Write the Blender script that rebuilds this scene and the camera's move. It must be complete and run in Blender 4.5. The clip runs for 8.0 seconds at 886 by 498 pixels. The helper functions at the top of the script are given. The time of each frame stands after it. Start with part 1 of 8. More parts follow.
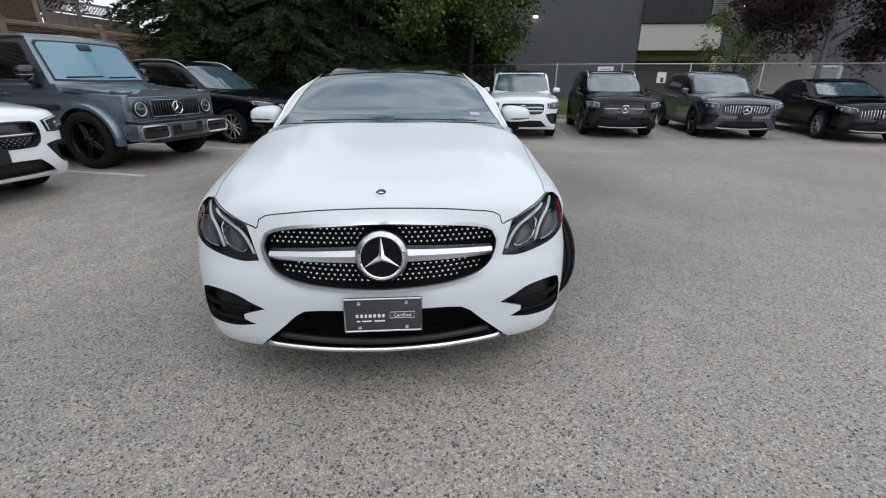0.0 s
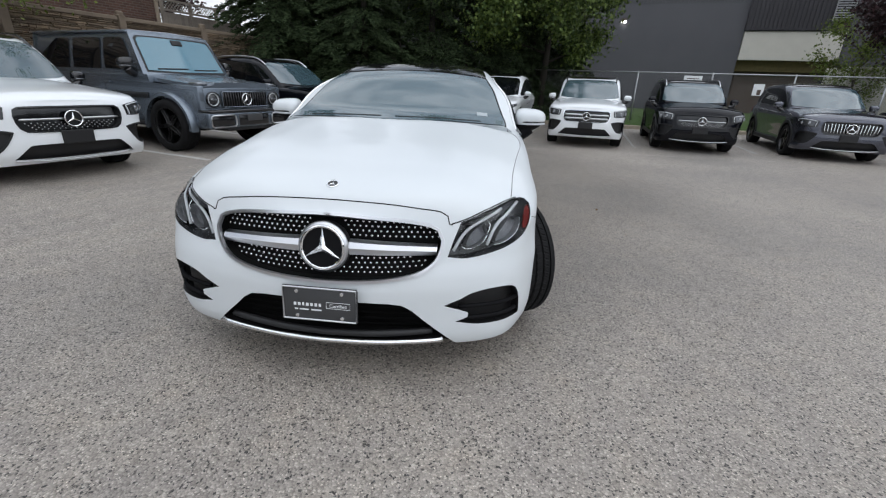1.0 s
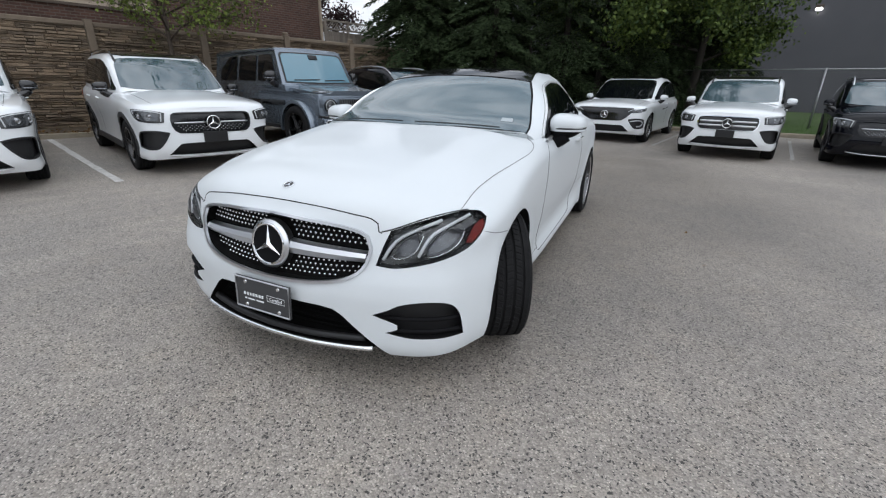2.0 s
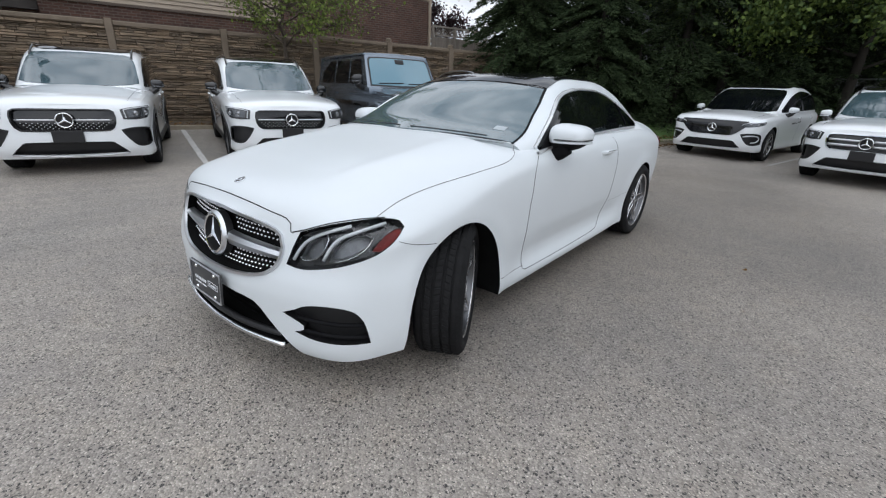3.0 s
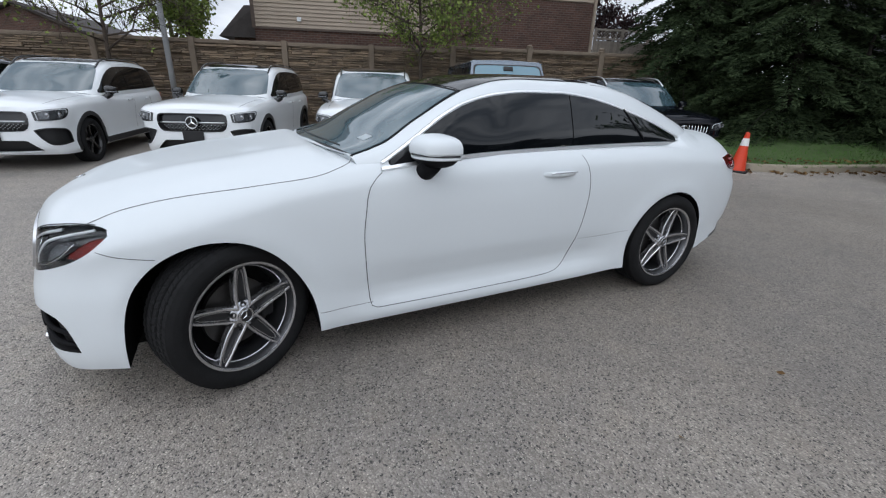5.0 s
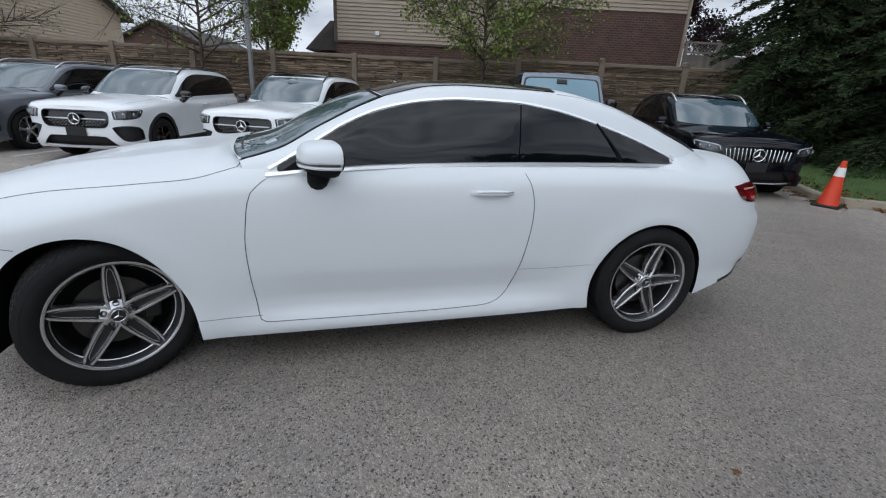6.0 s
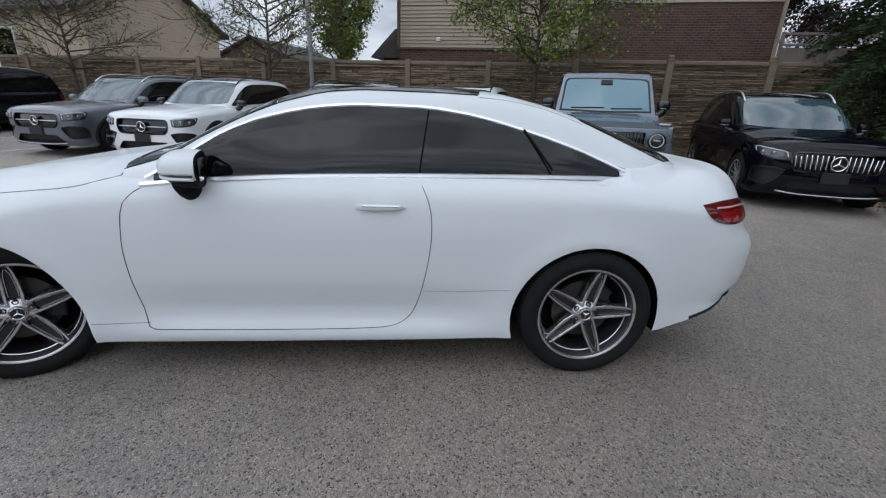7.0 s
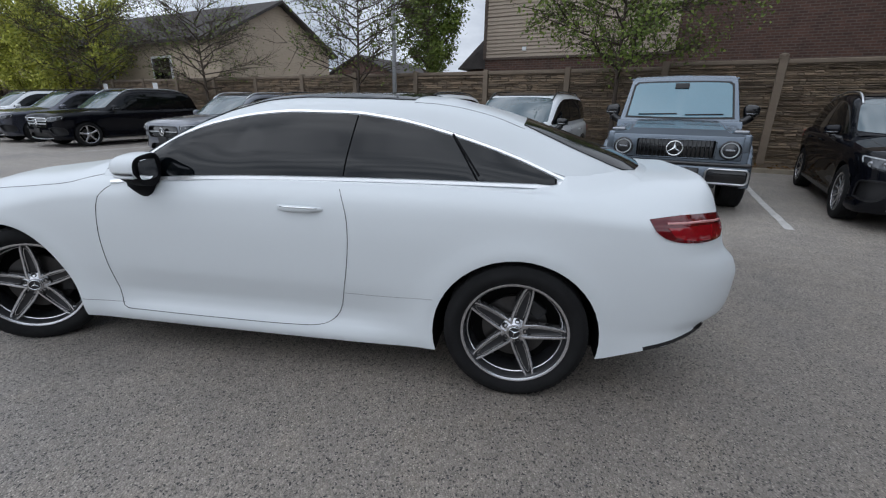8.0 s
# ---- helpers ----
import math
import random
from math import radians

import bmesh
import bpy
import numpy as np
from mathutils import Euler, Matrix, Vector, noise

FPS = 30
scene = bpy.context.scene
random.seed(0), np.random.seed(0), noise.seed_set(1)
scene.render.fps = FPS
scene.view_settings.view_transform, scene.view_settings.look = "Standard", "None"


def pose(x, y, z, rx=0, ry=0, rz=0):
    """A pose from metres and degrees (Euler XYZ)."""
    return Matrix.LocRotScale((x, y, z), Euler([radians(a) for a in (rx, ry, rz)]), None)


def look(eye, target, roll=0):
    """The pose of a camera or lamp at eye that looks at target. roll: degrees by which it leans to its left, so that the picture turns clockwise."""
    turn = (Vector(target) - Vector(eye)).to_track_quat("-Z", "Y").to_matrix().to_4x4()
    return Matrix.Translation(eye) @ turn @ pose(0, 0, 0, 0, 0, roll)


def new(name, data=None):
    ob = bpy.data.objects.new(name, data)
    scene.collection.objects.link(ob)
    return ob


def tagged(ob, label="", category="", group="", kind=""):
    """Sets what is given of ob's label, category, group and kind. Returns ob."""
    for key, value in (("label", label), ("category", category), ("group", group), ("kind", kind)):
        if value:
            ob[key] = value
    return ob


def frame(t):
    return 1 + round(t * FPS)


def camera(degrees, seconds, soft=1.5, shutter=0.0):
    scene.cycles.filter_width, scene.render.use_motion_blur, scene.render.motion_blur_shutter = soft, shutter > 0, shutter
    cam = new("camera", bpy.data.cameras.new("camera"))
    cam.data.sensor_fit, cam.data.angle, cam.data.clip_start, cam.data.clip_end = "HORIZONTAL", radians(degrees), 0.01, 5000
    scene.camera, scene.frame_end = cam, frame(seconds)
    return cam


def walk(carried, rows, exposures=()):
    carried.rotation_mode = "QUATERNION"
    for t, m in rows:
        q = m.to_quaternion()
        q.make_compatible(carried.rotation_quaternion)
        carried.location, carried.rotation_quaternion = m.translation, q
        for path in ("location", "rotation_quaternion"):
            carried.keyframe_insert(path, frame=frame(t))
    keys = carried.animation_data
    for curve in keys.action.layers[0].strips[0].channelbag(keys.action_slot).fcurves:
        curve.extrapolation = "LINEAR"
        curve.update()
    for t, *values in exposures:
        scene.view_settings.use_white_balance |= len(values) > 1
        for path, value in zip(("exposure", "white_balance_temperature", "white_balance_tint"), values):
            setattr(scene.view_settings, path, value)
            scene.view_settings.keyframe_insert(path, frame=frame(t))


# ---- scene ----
cam = camera(92.3, 8.0, 1.2)
PATH = [
    (0, (0.139, -2.557, 1.33), (0.274, -0.699, 0.602), 0.2),
    (0.5, (0.409, -2.6, 1.329), (0.397, -0.736, 0.605), 0.9),
    (1, (0.68, -2.509, 1.306), (0.495, -0.652, 0.587), 2.2),
    (1.5, (1.039, -2.345, 1.323), (0.571, -0.541, 0.598), 1.6),
    (1.7, (1.233, -2.285, 1.316), (0.61, -0.526, 0.595), 1.2),
    (2.8, (1.983, -1.812, 1.345), (0.909, -0.28, 0.638), 2.1),
    (3, (2.117, -1.685, 1.344), (0.933, -0.237, 0.637), 2.2),
    (3.5, (2.382, -1.291, 1.332), (1.002, -0.027, 0.626), 2.0),
    (4, (2.584, -0.867, 1.353), (1.091, 0.262, 0.649), 2.0),
    (4.2, (2.696, -0.679, 1.357), (1.163, 0.397, 0.655), 2.7),
    (5.3, (2.956, 0.322, 1.365), (1.226, 1.062, 0.687), 2.2),
    (5.5, (2.994, 0.516, 1.374), (1.233, 1.195, 0.71), 3.4),
    (6, (2.975, 0.987, 1.354), (1.15, 1.478, 0.7), 3.0),
    (6.5, (2.926, 1.469, 1.377), (1.066, 1.8, 0.722), 2.2),
    (7, (2.909, 1.947, 1.396), (1.023, 2.084, 0.745), 2.0),
    (7.5, (2.836, 2.376, 1.39), (0.942, 2.304, 0.751), 1.4),
    (8, (2.831, 2.834, 1.387), (0.956, 2.515, 0.769), 1.0),
]
rows = [(t, look(eye, target, roll)) for t, eye, target, roll in PATH]
walk(cam, rows, [(0.0, 0.18, 6450, 10), (1.7, 0.21, 6430, 10), (3.0, 0.23, 6400, 10), (4.0, 0.22, 6350, 10), (5.5, 0.09, 6240, 10), (7.0, -0.04, 6170, 10), (8.0, -0.06, 6160, 10)])

# ---- world, sun, exposure ----
SUN_EL, SUN_AZ = radians(60), radians(125)
world = bpy.data.worlds.new("overcast_sky")
scene.world = world
world.use_nodes = True
wn, wl = world.node_tree.nodes, world.node_tree.links
wn.clear()
w_out = wn.new("ShaderNodeOutputWorld")
w_bg = wn.new("ShaderNodeBackground")
w_sky = wn.new("ShaderNodeTexSky")
w_sky.sky_type, w_sky.sun_disc = "NISHITA", False
w_sky.sun_elevation, w_sky.sun_rotation = SUN_EL, SUN_AZ
w_sky.dust_density, w_sky.ozone_density = 3.0, 1.0
w_sat = wn.new("ShaderNodeHueSaturation")
w_sat.inputs["Saturation"].default_value = 0.35
w_co = wn.new("ShaderNodeTexCoord")
w_map = wn.new("ShaderNodeMapping")
w_map.inputs["Scale"].default_value = (1.0, 1.0, 2.6)
w_noise = wn.new("ShaderNodeTexNoise")
w_noise.inputs["Scale"].default_value, w_noise.inputs["Detail"].default_value = 3.0, 6.0
w_ramp = wn.new("ShaderNodeValToRGB")
w_ramp.color_ramp.elements[0].position, w_ramp.color_ramp.elements[1].position = 0.36, 0.64
w_ramp.color_ramp.elements[0].color = (3.9, 4.4, 5.2, 1)
w_ramp.color_ramp.elements[1].color = (11.6, 12.1, 12.9, 1)
w_mix = wn.new("ShaderNodeMixRGB")
w_mix.inputs["Fac"].default_value = 0.85
wl.new(w_co.outputs["Generated"], w_map.inputs["Vector"])
wl.new(w_map.outputs["Vector"], w_noise.inputs["Vector"])
wl.new(w_noise.outputs["Fac"], w_ramp.inputs["Fac"])
wl.new(w_sky.outputs["Color"], w_sat.inputs["Color"])
wl.new(w_sat.outputs["Color"], w_mix.inputs["Color1"])
wl.new(w_ramp.outputs["Color"], w_mix.inputs["Color2"])
# the cloud layer is brighter towards the hidden sun
w_dot = wn.new("ShaderNodeVectorMath")
w_dot.operation = "DOT_PRODUCT"
w_dot.inputs[1].default_value = (math.sin(SUN_AZ) * math.cos(SUN_EL), math.cos(SUN_AZ) * math.cos(SUN_EL), math.sin(SUN_EL))
w_glow = wn.new("ShaderNodeMapRange")
w_glow.inputs["From Min"].default_value, w_glow.inputs["From Max"].default_value = -0.6, 1.0
w_glow.inputs["To Min"].default_value, w_glow.inputs["To Max"].default_value = 0.72, 1.42
w_scale = wn.new("ShaderNodeVectorMath")
w_scale.operation = "SCALE"
wl.new(w_co.outputs["Generated"], w_dot.inputs[0])
wl.new(w_dot.outputs["Value"], w_glow.inputs["Value"])
wl.new(w_mix.outputs["Color"], w_scale.inputs[0])
wl.new(w_glow.outputs["Result"], w_scale.inputs["Scale"])
wl.new(w_scale.outputs["Vector"], w_bg.inputs["Color"])
w_bg.inputs["Strength"].default_value = 0.105
wl.new(w_bg.outputs["Background"], w_out.inputs["Surface"])

sun = new("sun", bpy.data.lights.new("sun", "SUN"))
sun.data.energy, sun.data.angle, sun.data.color = 0.5, radians(95), (1.0, 0.985, 0.965)
sun.matrix_world = look((10 * math.sin(SUN_AZ) * math.cos(SUN_EL), 10 * math.cos(SUN_AZ) * math.cos(SUN_EL), 10 * math.sin(SUN_EL)), (0, 0, 0))


# ---- materials ----
def mat(name, color, rough=0.5, metal=0.0, vary=0.12, scale=8.0, fine=120.0, bump=0.0, coat=0.0, spec=0.5, ior=1.45, rand=0.0):
    """A surface with coarse and fine variation of its colour and, if asked, a fine relief."""
    m = bpy.data.materials.new(name)
    m.use_nodes = True
    n, l = m.node_tree.nodes, m.node_tree.links
    p = n["Principled BSDF"]
    p.inputs["Roughness"].default_value, p.inputs["Metallic"].default_value = rough, metal
    p.inputs["Coat Weight"].default_value, p.inputs["Coat Roughness"].default_value = coat, 0.03
    p.inputs["Specular IOR Level"].default_value, p.inputs["IOR"].default_value = spec, ior
    co = n.new("ShaderNodeTexCoord")
    a, b = n.new("ShaderNodeTexNoise"), n.new("ShaderNodeTexNoise")
    a.inputs["Scale"].default_value, a.inputs["Detail"].default_value = scale, 4.0
    b.inputs["Scale"].default_value, b.inputs["Detail"].default_value = fine, 2.0
    l.new(co.outputs["Object"], a.inputs["Vector"])
    l.new(co.outputs["Object"], b.inputs["Vector"])
    add = n.new("ShaderNodeMath")
    add.operation = "MULTIPLY_ADD"
    add.inputs[1].default_value = 0.5
    l.new(b.outputs["Fac"], add.inputs[0])
    half = n.new("ShaderNodeMath")
    half.operation = "MULTIPLY"
    half.inputs[1].default_value = 0.5
    l.new(a.outputs["Fac"], half.inputs[0])
    l.new(half.outputs[0], add.inputs[2])
    last = add.outputs[0]
    if rand:
        info = n.new("ShaderNodeObjectInfo")
        r = n.new("ShaderNodeMath")
        r.operation = "MULTIPLY_ADD"
        r.inputs[1].default_value, r.inputs[2].default_value = rand, -rand / 2
        l.new(info.outputs["Random"], r.inputs[0])
        s = n.new("ShaderNodeMath")
        l.new(r.outputs[0], s.inputs[0])
        l.new(last, s.inputs[1])
        last = s.outputs[0]
    ramp = n.new("ShaderNodeValToRGB")
    ramp.color_ramp.elements[0].position, ramp.color_ramp.elements[1].position = 0.3, 0.7
    ramp.color_ramp.elements[0].color = (*[c * (1 - vary) for c in color], 1)
    ramp.color_ramp.elements[1].color = (*[min(1, c * (1 + vary)) for c in color], 1)
    l.new(last, ramp.inputs["Fac"])
    l.new(ramp.outputs["Color"], p.inputs["Base Color"])
    if bump:
        bp = n.new("ShaderNodeBump")
        bp.inputs["Strength"].default_value, bp.inputs["Distance"].default_value = 1.0, bump
        l.new(b.outputs["Fac"], bp.inputs["Height"])
        l.new(bp.outputs["Normal"], p.inputs["Normal"])
    return m


def paint(name, color, metal=0.0, rough=0.35):
    return mat(name, color, rough, metal, 0.02, 1.5, 400.0, 0, 1.0, 0.0 if max(color) < 0.1 and metal == 0 else 0.3)


def glass(name, color, rough=0.02, ior=1.9):
    return mat(name, color, rough, 0, 0.05, 2, 60, 0, 0.0, 0.5, ior)


WHITE = mat("white_paint", (0.632, 0.665, 0.682), 0.4, 0, 0.02, 1.5, 400.0, 0, 0.36, 0.3)
BRIGHT_WHITE = paint("bright_white_paint", (0.74, 0.765, 0.78))
BLACK_PAINT = mat("black_paint", (0.0035, 0.004, 0.0065), 0.35, 0, 0.02, 1.5, 400.0, 0, 0.55, 0.0)
GREY_PAINT = paint("grey_metallic_paint", (0.150, 0.160, 0.185), 0.55, 0.28)
DARK_PAINT = paint("dark_grey_metallic_paint", (0.068, 0.073, 0.094), 0.65, 0.26)
BLUE_GREY = mat("slate_grey_metallic_paint", (0.165, 0.195, 0.232), 0.27, 0.70, 0.02, 1.5, 400.0, 0, 0.45, 0.3)
ROOF_GLASS = glass("black_roof_glass", (0.006, 0.006, 0.007), 0.05, 1.6)
TINT = glass("tinted_glass", (0.003, 0.004, 0.005), 0.012, 1.45)
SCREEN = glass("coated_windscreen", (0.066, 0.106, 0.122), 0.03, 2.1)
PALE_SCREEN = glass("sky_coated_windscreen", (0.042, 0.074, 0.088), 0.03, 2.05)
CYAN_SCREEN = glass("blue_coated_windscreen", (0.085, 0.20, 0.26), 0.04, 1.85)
PLASTIC = mat("black_plastic", (0.012, 0.012, 0.013), 0.5, 0, 0.2, 10, 300, 0.0004)
GLOSS_BLACK = mat("gloss_black_plastic", (0.006, 0.006, 0.007), 0.12, 0, 0.1, 10, 200, 0, 0.5)
LINER = mat("wheel_arch_liner", (0.006, 0.006, 0.006), 0.95, 0, 0.3, 12, 200, 0.001, 0.0, 0.1)
CHROME = mat("chrome", (0.82, 0.83, 0.84), 0.08, 1.0, 0.03, 6, 100)
BRIGHT_TRIM = mat("polished_aluminium_trim", (0.90, 0.905, 0.91), 0.34, 0.85, 0.03, 10, 200)
SATIN = mat("satin_silver", (0.62, 0.63, 0.65), 0.28, 1.0, 0.04, 10, 200)
MACHINED = mat("machined_alloy", (0.60, 0.60, 0.615), 0.26, 0.95, 0.08, 20, 600)
ALLOY_GREY = mat("grey_lacquered_alloy", (0.10, 0.102, 0.108), 0.32, 0.75, 0.12, 14, 300, 0, 0.3)
ALLOY_DARK = mat("grey_painted_alloy", (0.014, 0.0145, 0.016), 0.35, 0.0, 0.1, 10, 300, 0, 0.15)
ALLOY_BLACK = mat("black_alloy", (0.012, 0.012, 0.013), 0.25, 0.4, 0.1, 10, 300, 0, 0.5)
RUBBER = mat("tyre_rubber", (0.010, 0.010, 0.0105), 0.85, 0, 0.35, 14, 250, 0.0006, 0.0, 0.25)
DISC = mat("cast_brake_disc", (0.06, 0.057, 0.055), 0.45, 0.8, 0.2, 30, 200)
RED_LENS = mat("red_lens", (0.24, 0.006, 0.010), 0.08, 0, 0.15, 12, 90, 0, 1.0)
PINK_BAND = mat("pale_pink_lamp_band", (0.55, 0.26, 0.25), 0.2, 0, 0.15, 20, 120, 0, 0.6)
DARK_RED = mat("dark_red_lens", (0.10, 0.004, 0.006), 0.08, 0, 0.15, 12, 90, 0, 1.0)
AMBER = mat("dark_red_reflector", (0.12, 0.009, 0.007), 0.4, 0, 0.55, 45, 150, 0, 0.0, 0.25)
LAMP_DARK = mat("dark_lamp_housing", (0.02, 0.021, 0.023), 0.22, 0, 0.2, 20, 200, 0, 0.6)
LAMP_WHITE = mat("clear_light_strip", (0.50, 0.52, 0.54), 0.15, 0, 0.06, 20, 200, 0, 0.8)
LAMP_GREY = mat("lamp_reflector", (0.30, 0.31, 0.325), 0.2, 0.9, 0.1, 20, 200)
LAMP_BOWL = mat("satin_lamp_bowl", (0.15, 0.155, 0.165), 0.35, 0.3, 0.35, 35, 160)
LAMP_DIM = mat("dim_lamp_bowl", (0.085, 0.09, 0.097), 0.15, 0.6, 0.3, 30, 200, 0, 0.8)
SEAL = mat("window_seal_rubber", (0.005, 0.005, 0.006), 0.7, 0, 0.2, 12, 200, 0, 0.0, 0.15)
SEAM = mat("panel_gap", (0.012, 0.012, 0.012), 0.8, 0, 0.1)
SEAM_SOFT = mat("panel_gap_light", (0.12, 0.12, 0.12), 0.7, 0, 0.1)
PAPER = mat("white_paper", (0.75, 0.77, 0.78), 0.6, 0, 0.04)
STICKER = mat("paper_behind_glass", (0.36, 0.40, 0.42), 0.4, 0, 0.06)
PLATE_DARK = mat("charcoal_plate", (0.045, 0.046, 0.048), 0.45, 0, 0.1, 12, 200)


def clear_lens():
    m = bpy.data.materials.new("clear_lens")
    m.use_nodes = True
    p = m.node_tree.nodes["Principled BSDF"]
    p.inputs["Base Color"].default_value = (0.93, 0.95, 0.96, 1)
    p.inputs["Transmission Weight"].default_value = 1.0
    p.inputs["Roughness"].default_value, p.inputs["IOR"].default_value = 0.0, 1.12
    return m


LENS = clear_lens()


# ---- geometry helpers ----
def curve_fn(pts):
    """A smooth curve through the points (x, y) that never overshoots."""
    x, y = np.array([p[0] for p in pts], float), np.array([p[1] for p in pts], float)
    h = np.diff(x)
    d = np.diff(y) / h
    m = np.zeros(len(x))
    m[0], m[-1] = d[0], d[-1]
    for i in range(1, len(x) - 1):
        if d[i - 1] * d[i] > 0:
            a, b = 2 * h[i] + h[i - 1], h[i] + 2 * h[i - 1]
            m[i] = (a + b) / (a / d[i - 1] + b / d[i])

    def f(q):
        q = np.clip(np.asarray(q, float), x[0], x[-1])
        k = np.clip(np.searchsorted(x, q) - 1, 0, len(h) - 1)
        u = (q - x[k]) / h[k]
        return (2 * u**3 - 3 * u**2 + 1) * y[k] + (u**3 - 2 * u**2 + u) * h[k] * m[k] + (3 * u**2 - 2 * u**3) * y[k + 1] + (u**3 - u**2) * h[k] * m[k + 1]

    return f


def path_fn(pts, n):
    """n points along a smooth path through pts (any dimension), evenly spaced."""
    p = np.array(pts, float)
    s = np.concatenate([[0], np.cumsum(np.linalg.norm(np.diff(p, axis=0), axis=1))])
    fs = [curve_fn(list(zip(s, p[:, k]))) for k in range(p.shape[1])]
    q = np.linspace(0, s[-1], n * 6)
    c = np.stack([f(q) for f in fs], 1)
    L = np.concatenate([[0], np.cumsum(np.linalg.norm(np.diff(c, axis=0), axis=1))])
    e = np.linspace(0, L[-1], n)
    return np.stack([np.interp(e, L, c[:, k]) for k in range(p.shape[1])], 1)


def spline(pts, step, closed=True):
    """A Catmull-Rom line through pts, about step apart; a point given twice is a corner."""
    p = [np.array(a, float) for a in pts]
    n = len(p)
    out = []
    for i in range(n if closed else n - 1):
        b, c = p[i], p[(i + 1) % n]
        if np.linalg.norm(c - b) < 1e-6:
            continue
        a = p[i - 1] if closed or i else b
        d = p[(i + 2) % n] if closed or i + 2 < n else c
        if np.linalg.norm(a - b) < 1e-6:
            a = b - (c - b) * 0.5
        if np.linalg.norm(d - c) < 1e-6:
            d = c + (c - b) * 0.5
        k = max(1, int(np.linalg.norm(c - b) / step))
        lb, la, ld = np.linalg.norm(c - b), max(np.linalg.norm(b - a), 1e-6), max(np.linalg.norm(d - c), 1e-6)
        tb, tc = (c - a) / (la + lb) * lb, (d - b) / (lb + ld) * lb
        for j in range(k):
            u = j / k
            out.append((2 * u**3 - 3 * u**2 + 1) * b + (u**3 - 2 * u**2 + u) * tb + (3 * u**2 - 2 * u**3) * c + (u**3 - u**2) * tc)
    if not closed:
        out.append(p[-1])
    return out


def mesh_from(name, verts, faces, material, smooth=True, sharp=None):
    me = bpy.data.meshes.new(name)
    me.from_pydata([tuple(v) for v in verts], [], [tuple(f) for f in faces])
    for m in material if isinstance(material, (list, tuple)) else [material]:
        me.materials.append(m)
    if smooth:
        me.polygons.foreach_set("use_smooth", [True] * len(me.polygons))
        if sharp:
            me.set_sharp_from_angle(angle=radians(sharp))
    me.update()
    return me


def part_mesh(name, me, parent=None, label="", m=None):
    ob = new(name, me)
    if parent is not None:
        ob.parent = parent
    if m is not None:
        ob.matrix_local = m
    if label:
        ob["label"] = label
    return ob


def part(name, bm, material, parent=None, label="", smooth=False, m=None, sharp=35):
    me = bpy.data.meshes.new(name)
    bm.to_mesh(me)
    bm.free()
    for k in material if isinstance(material, (list, tuple)) else [material]:
        me.materials.append(k)
    if smooth:
        me.polygons.foreach_set("use_smooth", [True] * len(me.polygons))
        me.set_sharp_from_angle(angle=radians(sharp))
    return part_mesh(name, me, parent, label, m)


def box(bm, sx, sy, sz, m=None, bevel=0.0, seg=1):
    """A box of that size with its middle at m's origin."""
    r = bmesh.ops.create_cube(bm, size=1.0, matrix=(m or Matrix()) @ Matrix.Diagonal((sx, sy, sz, 1)))
    if bevel:
        es = list({e for v in r["verts"] for e in v.link_edges})
        bmesh.ops.bevel(bm, geom=es, offset=bevel, segments=seg, affect="EDGES", profile=0.5)
    return bm


def lathe(profile, n=48, axis="x"):
    """Verts and faces of a turned shape; profile: (along the axis, radius)."""
    v, f = [], []
    k = len(profile)
    for i in range(n):
        a = 2 * math.pi * i / n
        for q, r in profile:
            v.append((q, r * math.cos(a), r * math.sin(a)) if axis == "x" else (r * math.cos(a), r * math.sin(a), q) if axis == "z" else (r * math.cos(a), q, r * math.sin(a)))
    for i in range(n):
        j = (i + 1) % n
        for h in range(k - 1):
            f.append((i * k + h, i * k + h + 1, j * k + h + 1, j * k + h))
    return v, f


def tube(pts, radius, seg=8, taper=None):
    """Verts and faces of a round bar along pts."""
    v, f = [], []
    P = [Vector(p) for p in pts]
    up = Vector((0.13, 0.21, 0.97)).normalized()
    for i, p in enumerate(P):
        t = (P[min(i + 1, len(P) - 1)] - P[max(i - 1, 0)]).normalized()
        a = t.cross(up)
        a = a.normalized() if a.length > 1e-4 else Vector((1, 0, 0))
        b = t.cross(a)
        r = radius if taper is None else radius + (taper - radius) * i / max(1, len(P) - 1)
        for k in range(seg):
            g = 2 * math.pi * k / seg
            v.append(p + (a * math.cos(g) + b * math.sin(g)) * r)
    for i in range(len(P) - 1):
        for k in range(seg):
            f.append((i * seg + k, i * seg + (k + 1) % seg, (i + 1) * seg + (k + 1) % seg, (i + 1) * seg + k))
    f.append(tuple(range(seg))[::-1])
    f.append(tuple((len(P) - 1) * seg + k for k in range(seg)))
    return v, f


from mathutils.bvhtree import BVHTree
from mathutils.geometry import delaunay_2d_cdt


def plane_of(way):
    d = Vector(way).normalized()
    right = d.cross(Vector((0, 0, 1)))
    right = right.normalized() if right.length > 0.05 else Vector((1, 0, 0))
    return d, right, right.cross(d)


def drop_on(bvh, p, d):
    """Where the line through p along -d, from far outside, meets the surface."""
    q = Vector(p)
    hit = bvh.ray_cast(q + d * 2.0, -d, 6.0)
    if hit[0] is None:
        hit = bvh.find_nearest(q)
    return hit[0], hit[1]


